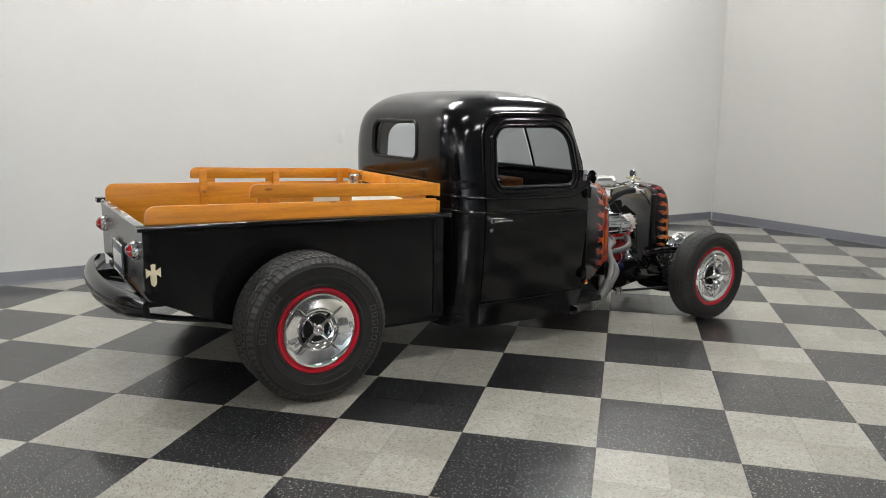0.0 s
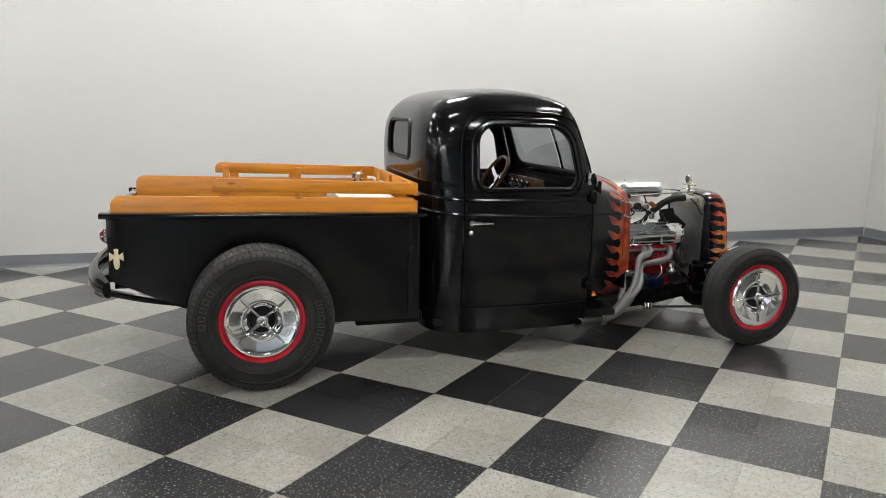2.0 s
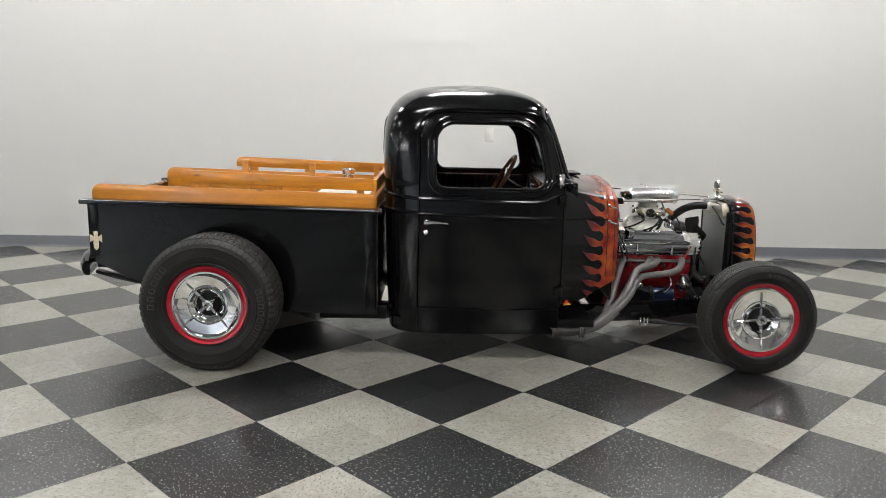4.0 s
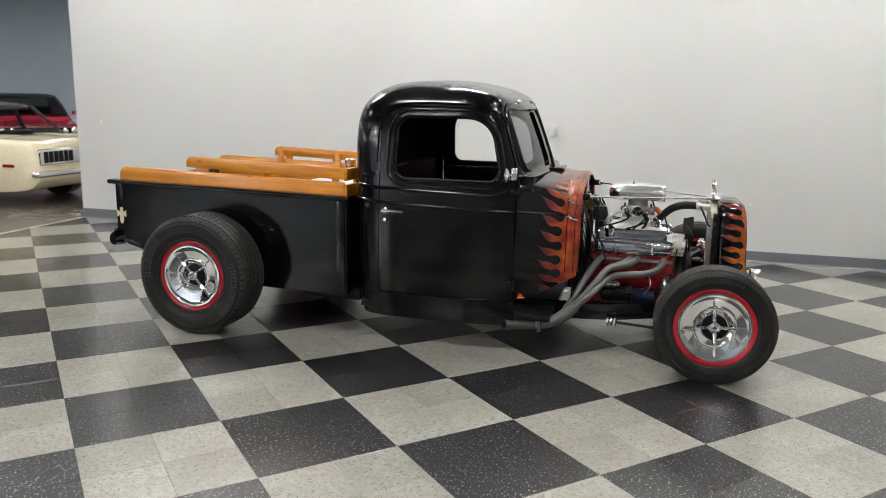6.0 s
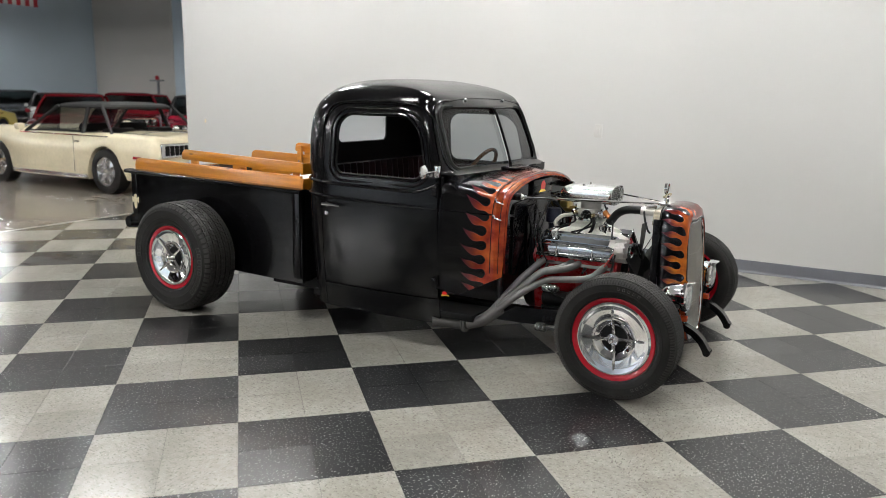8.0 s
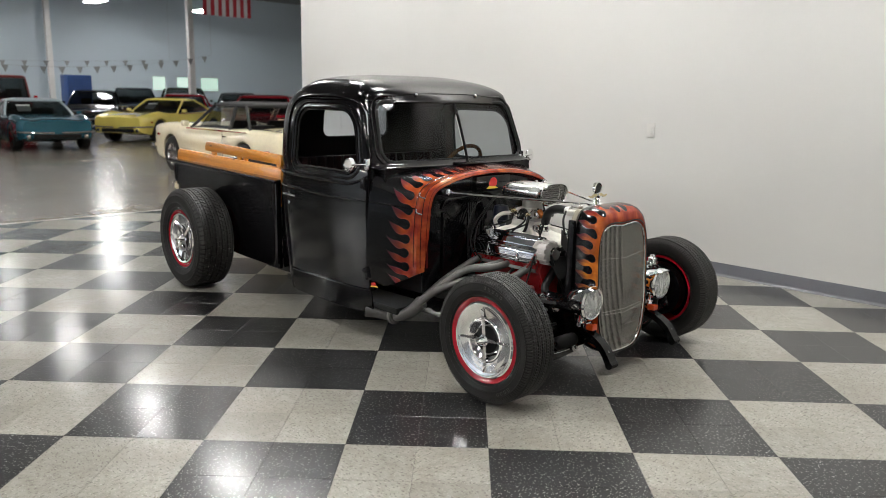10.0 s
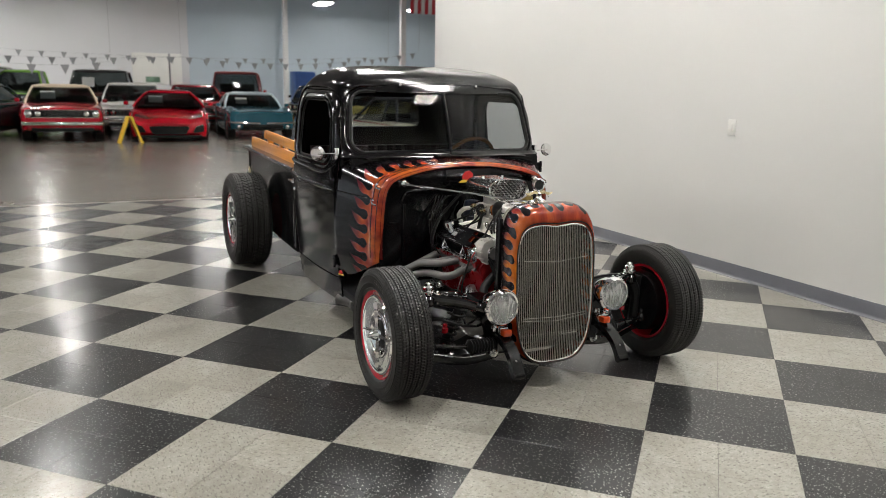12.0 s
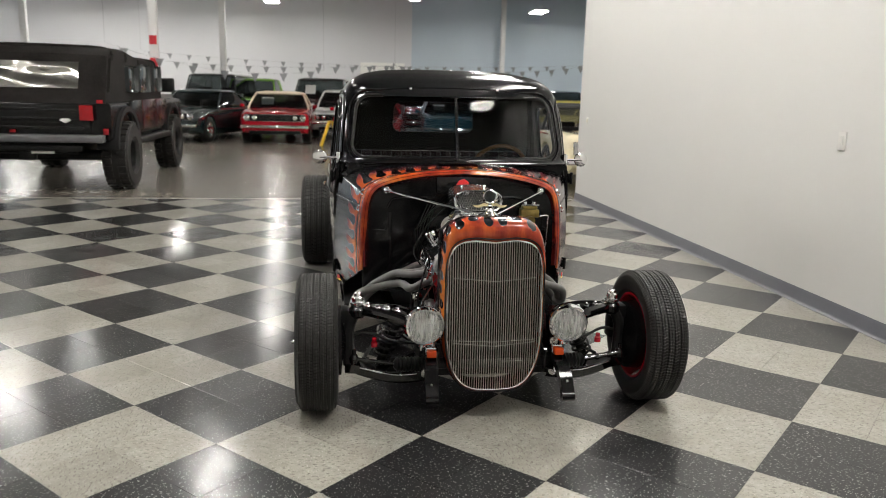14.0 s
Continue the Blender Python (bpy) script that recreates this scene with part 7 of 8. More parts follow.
def car(name, label, m, col, length, width, belt, height, cabin, R=0.33, top=None, face="grille", roof_w=0.70, hood=0.78, deck=0.82, rim=None, overhang=0.80, bumper=True, soft=False, card=False):
    """A parked car, its nose towards +x of its own pose, origin on the floor under its nose.
    cabin: x stations (behind the nose) of windscreen foot, roof front, roof rear, rear glass foot."""
    root = thing(name, label, "car", m, "cars stored in the hall")
    body_m = paint(name + "_paint", col)
    hw = width / 2
    # lower body: stations along the car, each a rounded section
    prof = []
    for t, zt, zb, k in ((0.0, hood - 0.085, 0.36, 0.84), (0.012, hood - 0.05, 0.31, 0.90), (0.05, hood - 0.02, 0.27, 0.965), (0.14, hood + 0.005, 0.22, 1.0), (0.26, hood + 0.02, 0.20, 1.0), (cabin[0] / length, belt - 0.01, 0.19, 1.0), (0.5, belt, 0.19, 1.0), (cabin[3] / length, belt, 0.20, 1.0), (0.86, deck + 0.01, 0.22, 0.99), (0.965, deck, 0.26, 0.95), (0.99, deck - 0.04, 0.32, 0.92), (1.0, deck - 0.12, 0.38, 0.88)):
        prof.append((t, zt, zb, k))
    if face == "wedge":
        prof = [(0.0, 0.46, 0.24, 0.70), (0.012, 0.52, 0.17, 0.82), (0.05, 0.58, 0.13, 0.93), (0.14, 0.66, 0.12, 0.985), (0.26, 0.76, 0.12, 1.0), (0.36, belt - 0.02, 0.12, 0.97), (0.55, belt, 0.12, 0.96), (0.72, belt + 0.08, 0.14, 1.0), (0.90, deck + 0.04, 0.2, 1.0), (0.985, deck, 0.3, 0.95), (1.0, deck - 0.1, 0.38, 0.9)]
    prof.sort()
    tz, tb, tk = [(t, a) for t, a, _, _ in prof], [(t, b) for t, _, b, _ in prof], [(t, k) for t, _, _, k in prof]
    loops = []
    ws = [overhang, length - overhang * 1.15]
    for i in range(61):
        t = i / 60
        x = -t * length
        zt, zb, w = spline(tz, t), spline(tb, t), hw * spline(tk, t)
        arch = 0.0
        for wx in ws:
            q = abs(-x - wx)
            if q < R * 1.12:
                arch = max(arch, R + math.sqrt(max(0.0, (R * 1.12) ** 2 - q * q)))
        zs = max(zb, arch)
        mid = min(max(0.5 * (zb + zt) + 0.04, zs + 0.02), zt - 0.03)
        fend = sum(math.exp(-((-x - wx) / 0.42) ** 2) for wx in ws) * (0.075 if face in ('smooth', 'wedge') else 0.022)
        mid += 0.5 * fend
        half = [(0.0, zt + 0.028), (w * 0.25, zt + 0.024), (w * 0.42, zt + 0.012), (w * 0.62, zt - 0.004), (w * 0.76, zt + 0.010 + 0.7 * fend), (w * 0.86, zt + 0.010 + fend), (w * 0.935, zt - 0.012 + 0.8 * fend), (w * 0.975, zt - 0.055 + 0.5 * fend), (w, mid), (w * 0.99, max(zs, zb + 0.08)), (w * 0.955, zs), (w * 0.80, zs), (w * 0.80, zb), (0.0, zb)]
        ring = [(y, z) for y, z in half] + [(-y, z) for y, z in half[-2:0:-1]]
        loops.append([Vector((x, y, z)) for y, z in ring])
    bm = B()
    rings(bm, loops)
    part("body", bm, body_m, root, angle=40)
    # cabin: glass tub and roof, or an open cabin under a folding top
    a, b, c, d = cabin
    if soft:
        bm = B()
        box(bm, -d, -a, -hw * 0.86, hw * 0.86, belt - 0.03, belt + 0.012, 0.01)
        part("cabin_trim", bm, TRIMBLACK, root)
        bm = B()
        rings(bm, [[Vector((-x, y, z)) for x, z in ((a + 0.02, belt), (b + 0.01, height - 0.03), (b + 0.016, height - 0.03), (a + 0.026, belt))] for y in (-hw * 0.74, hw * 0.74)])
        part("windscreen", bm, PANE, root)
        for sg in (-1, 1):
            bm = B()
            box(bm, -c - 0.05, -c + 0.10, sg * 0.36 - 0.25, sg * 0.36 + 0.25, belt - 0.05, belt + 0.08, 0.04)
            part("rear_seat", bm, TRIMBLACK, root)
            bm = B()
            box(bm, -b - 0.50, -b - 0.38, sg * 0.36 - 0.24, sg * 0.36 + 0.24, belt - 0.05, belt + 0.14, 0.04)
            part("front_seat", bm, TRIMBLACK, root)
            bm = B()
            tube(bm, [(-(b + 0.78), sg * hw * 0.89, belt), (-(b + 0.74), sg * (hw * roof_w + 0.02), height - 0.03)], 0.030, 8)
            part("top_bow", bm, top, root)
    else:
        bm = B()
        tub = []
        for k in range(9):
            t = k / 8
            z = belt - 0.02 + (height - belt) * t
            e = t ** 1.35
            x0, x1 = a + (b - a) * (0.35 * t + 0.65 * e), d + (c - d) * (0.35 * t + 0.65 * e)
            w = hw * (0.90 - (0.90 - roof_w) * e)
            tub.append([Vector((-x, y, z)) for x, y in rounded(((x0, -w, 0.10), (x1, -w, 0.14), (x1, w, 0.14), (x0, w, 0.10)), 4)])
        rings(bm, tub)
        part("cabin_glass", bm, CAR_GLASS, root, "tinted car window glass")
        bm = B()
        box(bm, -d + 0.05, -a - 0.05, -hw * 0.80, hw * 0.80, belt - 0.03, belt + 0.008, 0.004)
        part("cabin_trim", bm, TRIMBLACK, root)
        for sg in (-1, 1):
            bm = B()
            box(bm, -b - 0.62, -b - 0.48, sg * hw * 0.42 - 0.24, sg * hw * 0.42 + 0.24, belt - 0.02, belt + (height - belt) * 0.45, 0.04)
            part("front_seat", bm, TRIMBLACK, root)
        bm = B()
        box(bm, -c - 0.02, -c + 0.12, -hw * 0.62, hw * 0.62, belt - 0.02, belt + (height - belt) * 0.34, 0.04)
        part("rear_seat", bm, TRIMBLACK, root)
    bm = B()
    w = hw * roof_w
    rings(bm, [[Vector((-x, y, z)) for x, y in rounded(((b - g, -w - g, 0.12), (c + g, -w - g, 0.16), (c + g, w + g, 0.16), (b - g, w + g, 0.12)), 5)] for g, z in ((0.02, height - 0.045), (0.03, height - 0.015), (0.01, height + 0.012), (-0.07, height + 0.035), (-0.22, height + 0.052))])
    part("roof", bm, top or body_m, root)
    for sg in (-1, 1):
        for (xa, xb) in ((a, b), (d, c)):
            bm = B()
            post = []
            for k in range(7):
                t = k / 6
                e = t if soft else t ** 1.35
                post.append((-(xa + (xb - xa) * (0.35 * t + 0.65 * e)), sg * hw * (0.895 - (0.885 - roof_w) * e), belt - 0.01 + (height - belt) * t))
            tube(bm, post, 0.026, 8)
            part("pillar", bm, top or body_m, root)
        bm = B()
        strip(bm, [(-a * 0.98, sg * hw * 0.985, belt - 0.02), (-d, sg * hw * 0.985, belt - 0.02)], 0.008, 0.006, (0, 0, 1))
        part("belt_trim", bm, CHROME, root)
        for wx in ws:
            car_wheel(-wx, sg * (hw - 0.12), R, 0.22, sg, root, rim or CHROME)
        # lamps
        bm = B()
        zl = hood - 0.15
        if face == "wedge":
            rings(bm, [[Vector((-0.10 - q, sg * (hw * 0.62 + p), zl + 0.08 + r)) for p, q, r in ((-0.10, -0.06, -0.05), (0.20, 0.12, 0.0), (0.18, 0.22, 0.05), (-0.06, 0.06, 0.02))], [Vector((-0.06 - q, sg * (hw * 0.62 + p), zl + 0.09 + r)) for p, q, r in ((-0.10, -0.06, -0.05), (0.20, 0.12, 0.0), (0.18, 0.22, 0.05), (-0.06, 0.06, 0.02))]])
        else:
            lathe(bm, (-0.03, sg * hw * 0.78, zl), (1, 0, 0), ((0, 0.078), (0.05, 0.078), (0.06, 0.065), (0.065, 0.01)), 20)
            lathe(bm, (-0.03, sg * hw * 0.56, zl), (1, 0, 0), ((0, 0.062), (0.05, 0.062), (0.058, 0.05), (0.062, 0.01)), 18)
        if face != "smooth":
            part("headlight", bm, REFLECTOR, root)
        bm = B()
        box(bm, -length - 0.012, -length + 0.03, sg * hw * 0.68 - 0.14, sg * hw * 0.68 + 0.14, deck - 0.24, deck - 0.12, 0.01)
        part("tail_light", bm, RUBY, root)
        bm = B()
        box(bm, -0.42, -0.33, sg * (hw * 0.985) - 0.012, sg * (hw * 0.985) + 0.012, hood - 0.22, hood - 0.18, 0.006)
        part("marker_light", bm, RUBY, root)
        bm = B()
        box(bm, -a - 0.18, -a - 0.05, sg * (hw + 0.02), sg * (hw + 0.14), belt + 0.02, belt + 0.12, 0.03) if sg > 0 else box(bm, -a - 0.18, -a - 0.05, -(hw + 0.14), -(hw + 0.02), belt + 0.02, belt + 0.12, 0.03)
        part("wing_mirror", bm, body_m, root)
    bm = B()
    if face == "wedge":
        rings(bm, [[Vector((x, y, z)) for y, z in rounded(((-hw * 0.40, 0.20, 0.03), (hw * 0.40, 0.20, 0.03), (hw * 0.52, 0.40, 0.04), (-hw * 0.52, 0.40, 0.04)), 4)] for x in (-0.06, 0.018)])
        part("air_intake", bm, DULL, root, "wide black air intake")
        for sg in (-1, 1):
            bm = B()
            rings(bm, [[Vector((x - 0.10 * abs(y) / hw, sg * y, z)) for y, z in rounded(((hw * 0.56, 0.24, 0.02), (hw * 0.84, 0.26, 0.02), (hw * 0.86, 0.46, 0.04), (hw * 0.66, 0.40, 0.03)), 4)] for x in (-0.10, 0.085)])
            part("side_intake", bm, DULL, root, "black side intake")
        bm = B()
        box(bm, -0.20, 0.05, -hw * 0.80, hw * 0.80, 0.115, 0.175, 0.015)
        part("splitter", bm, DULL, root, "black front splitter")
        bm = B()
        strip(bm, [(0.0, -hw * 0.52, 0.435), (0.03, 0.0, 0.43), (0.0, hw * 0.52, 0.435)], 0.014, 0.012, (0, 0, 1))
        part("nose_bead", bm, body_m, root)
    elif face == "smooth":
        box(bm, -0.03, 0.014, -hw * 0.60, hw * 0.60, 0.31, 0.42, 0.02)
        part("lower_grille", bm, DULL, root)
        for sg in (-1, 1):  # split bumper, each half turned up round its corner
            bm = B()
            tube(bm, smooth_path([(0.035, sg * hw * 0.10, 0.455), (0.045, sg * hw * 0.45, 0.46), (0.02, sg * hw * 0.80, 0.47), (-0.10, sg * hw * 0.97, 0.475), (-0.35, sg * hw * 1.01, 0.475)], 4), 0.024, 8)
            part("bumper", bm, CHROME, root)
            bm = B()
            lathe(bm, (-0.005, sg * hw * 0.72, 0.365), (1, 0, 0), ((0, 0.05), (0.02, 0.05), (0.03, 0.04), (0.034, 0.01)), 16)
            part("turn_lamp", bm, REFLECTOR, root)
    else:
        box(bm, -0.04, 0.012, -hw * 0.83, hw * 0.83, hood - 0.235, hood - 0.065, 0.02)
        gr = part("grille", bm, DULL, root)
        bm = B()
        tube(bm, [(0.010, y, z) for y, z in rounded(((-hw * 0.84, hood - 0.24, 0.02), (hw * 0.84, hood - 0.24, 0.02), (hw * 0.84, hood - 0.06, 0.02), (-hw * 0.84, hood - 0.06, 0.02)), 3)], 0.008, 6, True)
        part("grille_frame", bm, CHROME, gr)
        for k in range(4):
            bm = B()
            cyl(bm, (0.014, -hw * 0.45, hood - 0.205 + 0.036 * k), (0.014, hw * 0.45, hood - 0.205 + 0.036 * k), 0.003, n=6)
            part("grille_bar", bm, HEADER, gr)
        bm = B()
        box(bm, -0.03, 0.010, -hw * 0.72, hw * 0.72, 0.27, 0.36, 0.02)
        part("lower_intake", bm, DULL, root)
    if card:  # price card on the windscreen
        bm = B()
        q0, q1 = 0.28, 0.72
        pts = [Vector((-(a + (b - a) * q) + 0.012, 0, belt - 0.02 + (height - belt) * q + 0.008)) for q in (q0, q1)]
        rings(bm, [[p + Vector((dx, -hw * 0.52, dx * 0.5)), p + Vector((dx, -hw * 0.16, dx * 0.5))] + [q + Vector((dx, -hw * 0.16, dx * 0.5)), q + Vector((dx, -hw * 0.52, dx * 0.5))] for p, q in (pts,) for dx in (0.0, 0.006)])
        part("window_card", bm, CARD, root)
    if soft:
        bm = B()
        box(bm, -length - 0.03, -length + 0.03, -hw * 0.84, hw * 0.84, deck - 0.29, deck - 0.09, 0.02)
        tp = part("tail_panel", bm, CHROME, root, "chrome-framed rear lamp panel")
        for sg in (-1, 1):
            for k in range(6):
                bm = B()
                box(bm, -length - 0.036, -length - 0.02, sg * hw * 0.50 - 0.25 + 0.085 * k, sg * hw * 0.50 - 0.175 + 0.085 * k, deck - 0.26, deck - 0.12, 0.006)
                part("lamp_segment", bm, DULL, tp)
            bm = B()
            box(bm, -length + 0.26, -length + 0.42, sg * (hw * 0.985) - 0.012, sg * (hw * 0.985) + 0.012, 0.545, 0.585, 0.006)
            part("side_marker", bm, RUBY, root)
            bm = B()
            strip(bm, [(-ws[0] - R * 1.25, sg * hw * 0.99, 0.235), (-ws[1] + R * 1.25, sg * hw * 0.99, 0.235)], 0.028, 0.008, (0, 0, 1))
            part("sill_trim", bm, CHROME, root)
            bm = B()
            strip(bm, [(-c + 0.34, sg * hw * 1.0, belt - 0.11), (-c + 0.22, sg * hw * 1.0, belt - 0.11)], 0.009, 0.010, (0, 0, 1))
            part("door_handle", bm, CHROME, root)
            bm = B()
            strip(bm, [(-a - 1.30, sg * hw * 1.0, 0.30), (-a - 1.30, sg * hw * 0.995, belt - 0.03)], 0.002, 0.003, (1, 0, 0))
            part("door_seam", bm, DULL, root)
    if bumper and face != "smooth":
        for x0, x1 in ((-0.05, 0.07), (-length - 0.06, -length + 0.05)):
            bm = B()
            box(bm, x0, x1, -hw * 0.95, hw * 0.95, 0.42, 0.50, 0.03, 3)
            part("bumper", bm, CHROME, root)
    return root


def off_roader(m):
    """Black four-door off-road truck with a fabric top, tail towards +x of its pose."""
    root = thing("off_road_truck", "black off-road truck with a fabric top and huge tyres", "truck", m)
    body_m = plain("black_truck_paint", (0.004, 0.004, 0.0042), 0.2, var=0.25, fine=20, coarse=2, spec=0.4)
    cloth = plain("black_canvas", (0.019, 0.017, 0.016), 0.85, var=0.45, fine=30, coarse=2.5, grain=0.5, spec=0.08)
    # black doors; the red car's reflection in them is put into this colour
    maroon = plain("red_reflection_on_black", (0.035, 0.005, 0.006), 0.14, var=0.25, coarse=2)
    bm = B()
    rings(bm, [[Vector((x, y, z)) for y, z in rounded(((-1.05, 0.72, 0.05), (1.05, 0.72, 0.05), (1.05, 1.22, 0.06), (-1.05, 1.22, 0.06)), 4)] for x in (0.0, -0.03, -4.6, -4.66)])
    part("body", bm, body_m, root)
    bm = B()
    box(bm, -1.9, 0.01, -0.92, 0.92, 1.20, 1.30, 0.03)
    part("cargo_cover", bm, cloth, root)
    bm = B()
    box(bm, 0.0, 0.05, -0.80, 0.80, 0.78, 1.20, 0.02)
    tg = part("tailgate", bm, body_m, root)
    for z in (0.88, 1.00, 1.12):
        bm = B()
        box(bm, 0.05, 0.062, -0.72, 0.72, z - 0.02, z + 0.02, 0.006)
        part("tailgate_rib", bm, body_m, tg)
    # fabric top sloping to the tail
    bm = B()
    side = ((0.02, 1.30), (-0.16, 1.90), (-0.34, 2.02), (-1.20, 2.00), (-1.60, 1.94), (-2.85, 1.90), (-2.95, 1.84), (-3.25, 1.34), (-3.25, 1.24))
    loops = []
    for y, k in ((-1.0, 0.86), (-0.96, 0.885), (-0.5, 0.90), (0.5, 0.90), (0.96, 0.885), (1.0, 0.86)):
        loops.append([Vector((x, y, 1.22 + (z - 1.22) * k)) for x, z in side] + [Vector((0.02, y, 1.2))])
    rings(bm, loops)
    top = part("fabric_top", bm, cloth, root, "sagging black canvas top")
    bm = B()
    grid = []
    for iy in range(40):
        y = -0.60 + 1.26 * iy / 39
        grid.append([Vector((-0.012 - 0.108 * u + 0.016 + 0.012 * math.sin(3.2 * y + 8 * u) + 0.006 * math.sin(6.0 * y - 9.0 * u + 1.3) + 0.0015 * math.sin(17 * y + 13 * u), y, 1.39 + 0.335 * u)) for u in (k / 13 for k in range(14))])
    rings(bm, grid, False, False, False)
    part("rear_window", bm, plain("creased_clear_vinyl", (0.70, 0.69, 0.64), 0.16, metal=1.0, var=0.2, fine=8, coarse=3), top, "creased clear plastic rear window")
    for sg in (-1, 1):
        for x0, x1, mt in ((-1.55, -0.95, body_m), (-2.45, -1.62, maroon), (-3.25, -2.52, maroon)):
            bm = B()
            box(bm, x0, x1, sg * 1.065 - 0.018, sg * 1.065 + 0.018, 0.80, 1.24, 0.02)
            dr = part("door" if mt is maroon else "side_panel", bm, mt, root)
            if mt is maroon:
                bm = B()
                box(bm, x0 + 0.08, x1 - 0.10, sg * 1.005 - 0.015, sg * 1.005 + 0.015, 1.34, 1.76, 0.05)
                part("side_window", bm, DARKGLASS, dr)
                bm = B()
                box(bm, x0 + 0.05, x0 + 0.18, sg * 1.09 - 0.012, sg * 1.09 + 0.012, 1.10, 1.13, 0.006)
                part("door_handle", bm, DULL, dr)
        bm = B()
        box(bm, 0.04, 0.085, sg * 0.76 - 0.085, sg * 0.76 + 0.085, 0.98, 1.18, 0.012)
        part("tail_light", bm, RUBY, root)
        bm = B()
        box(bm, 0.03, 0.06, sg * 0.93 - 0.04, sg * 0.93 + 0.04, 1.20, 1.25, 0.008)
        part("marker_light", bm, RUBY, root)
        for x in (-0.72, -3.80):
            bm = B()
            rings(bm, [[Vector((x + 0.62 * math.cos(a), sg * y, 0.60 + 0.56 * math.sin(a))) for a in [math.pi * k / 12 for k in range(13)]] + [Vector((x + 0.54 * math.cos(a), sg * y, 0.60 + 0.49 * math.sin(a))) for a in [math.pi * k / 12 for k in range(12, -1, -1)]] for y in (0.82, 1.095)])
            part("wheel_arch", bm, DULL, root)
            bm = B()
            cy, R, w = sg * 0.98, 0.475, 0.34
            lathe(bm, (x, cy, R), (0, sg, 0), ((-w / 2, 0.24), (-w / 2, R * 0.88), (-w * 0.4, R - 0.02), (w * 0.4, R - 0.02), (w / 2, R * 0.88), (w / 2, 0.27), (w * 0.40, 0.24)), 36, caps=False)
            whl = part("wheel", bm, RUBBER, root, "large off-road wheel with knobbly tyre")
            bm = B()
            for k in range(28):
                a = 2 * math.pi * k / 28
                for s2 in (-1, 1):
                    box(bm, -0.034, 0.034, s2 * w * 0.28 - 0.06, s2 * w * 0.28 + 0.06, R - 0.03, R, 0.006, 1, Matrix.Translation((x, cy, R)) @ Matrix.Rotation(a + 0.11 * s2, 4, "Y"))
            tagged(part("tread", bm, RUBBER, whl, angle=0), kind="stuff")
            bm = B()
            lathe(bm, (x, cy, R), (0, sg, 0), ((w * 0.40, 0.25), (w * 0.36, 0.22), (w * 0.10, 0.20), (w * 0.12, 0.08), (w * 0.2, 0.06), (w * 0.2, 0.01)), 24, caps=False)
            part("rim", bm, DULL, whl)
    bm = B()
    box(bm, 0.04, 0.20, -0.98, 0.98, 0.70, 0.80, 0.02)
    part("rear_bumper", bm, plain("grey_bumper_bar", (0.10, 0.10, 0.105), 0.4, var=0.2), root, "grey steel rear bumper bar")
    for y, w2 in ((-0.5, 0.10), (-0.15, 0.10)):
        bm = B()
        box(bm, 0.055, 0.075, y - 0.04, y + 0.04, 0.815, 0.855, 0.008)
        part("reflector", bm, RUBY, root)
    bm = B()
    box(bm, 0.06, 0.10, 0.06, 0.34, 0.55, 0.62, 0.01)
    part("number_plate", bm, WHITE, root)
    bm = B()
    rings(bm, [[Vector((x, 0.50 + y, z)) for y, z in ((-0.075, 0.98), (0.0, 0.945), (0.075, 0.98), (0.04, 1.005), (-0.04, 1.005))] for x in (0.060, 0.068)])
    part("emblem", bm, WHITE, root)
    bm = B()
    box(bm, 0.05, 0.14, -0.70, 0.70, 0.585, 0.66, 0.015)
    part("lower_bar", bm, DULL, root)
    bm = B()
    box(bm, -0.02, 0.09, -0.10, 0.10, 0.46, 0.60, 0.02)
    part("tow_hitch", bm, DULL, root)
    for x in (-0.34, -1.05, -1.75, -2.45, -2.86):  # bows under the canvas
        bm = B()
        z = 1.925 if x > -1.2 else 1.855
        tube(bm, smooth_path([(x, -1.0, z - 0.16), (x, -0.96, z - 0.02), (x, -0.5, z + 0.012), (x, 0.5, z + 0.012), (x, 0.96, z - 0.02), (x, 1.0, z - 0.16)], 4), 0.022, 6)
        part("top_bow", bm, cloth, top)
    for sg in (-1, 1):
        bm = B()  # seam and flap along the quarter
        strip(bm, [(-0.06, sg * 1.005, 1.34), (-0.22, sg * 1.005, 1.78), (-0.36, sg * 1.004, 1.84)], 0.03, 0.008, (0, sg, 0.2))
        part("canvas_seam", bm, cloth, top)
        bm = B()
        box(bm, -1.50, -0.98, sg * 1.008 - 0.012, sg * 1.008 + 0.012, 1.34, 1.72, 0.06)
        part("quarter_window", bm, DARKGLASS, top)
        bm = B()
        box(bm, -3.30, -1.25, sg * 1.04 - 0.09, sg * 1.04 + 0.09, 0.60, 0.70, 0.03)
        part("rock_slider", bm, DULL, root)
        bm = B()
        box(bm, -3.34, -3.20, sg * 1.12 - 0.10, sg * 1.12 + 0.10, 1.34, 1.58, 0.03)
        part("wing_mirror", bm, DULL, root)
        bm = B()
        box(bm, 0.03, 0.075, sg * 0.99 - 0.035, sg * 0.99 + 0.035, 0.80, 0.88, 0.008)
        part("marker_light", bm, RUBY, root)
    bm = B()
    box(bm, -4.4, -0.2, -0.55, 0.55, 0.52, 0.74, 0.03)
    part("chassis", bm, DULL, root)
    bm = B()
    cyl(bm, (-0.72, -0.9, 0.47), (-0.72, 0.9, 0.47), 0.08, n=14)
    part("rear_axle", bm, DULL, root)
    bm = B()
    rings(bm, [[Vector((x, y, z)) for y, z in ((-0.95, 1.2), (0.95, 1.2), (0.9, 1.30), (-0.9, 1.30))] for x in (-3.26, -4.6)])
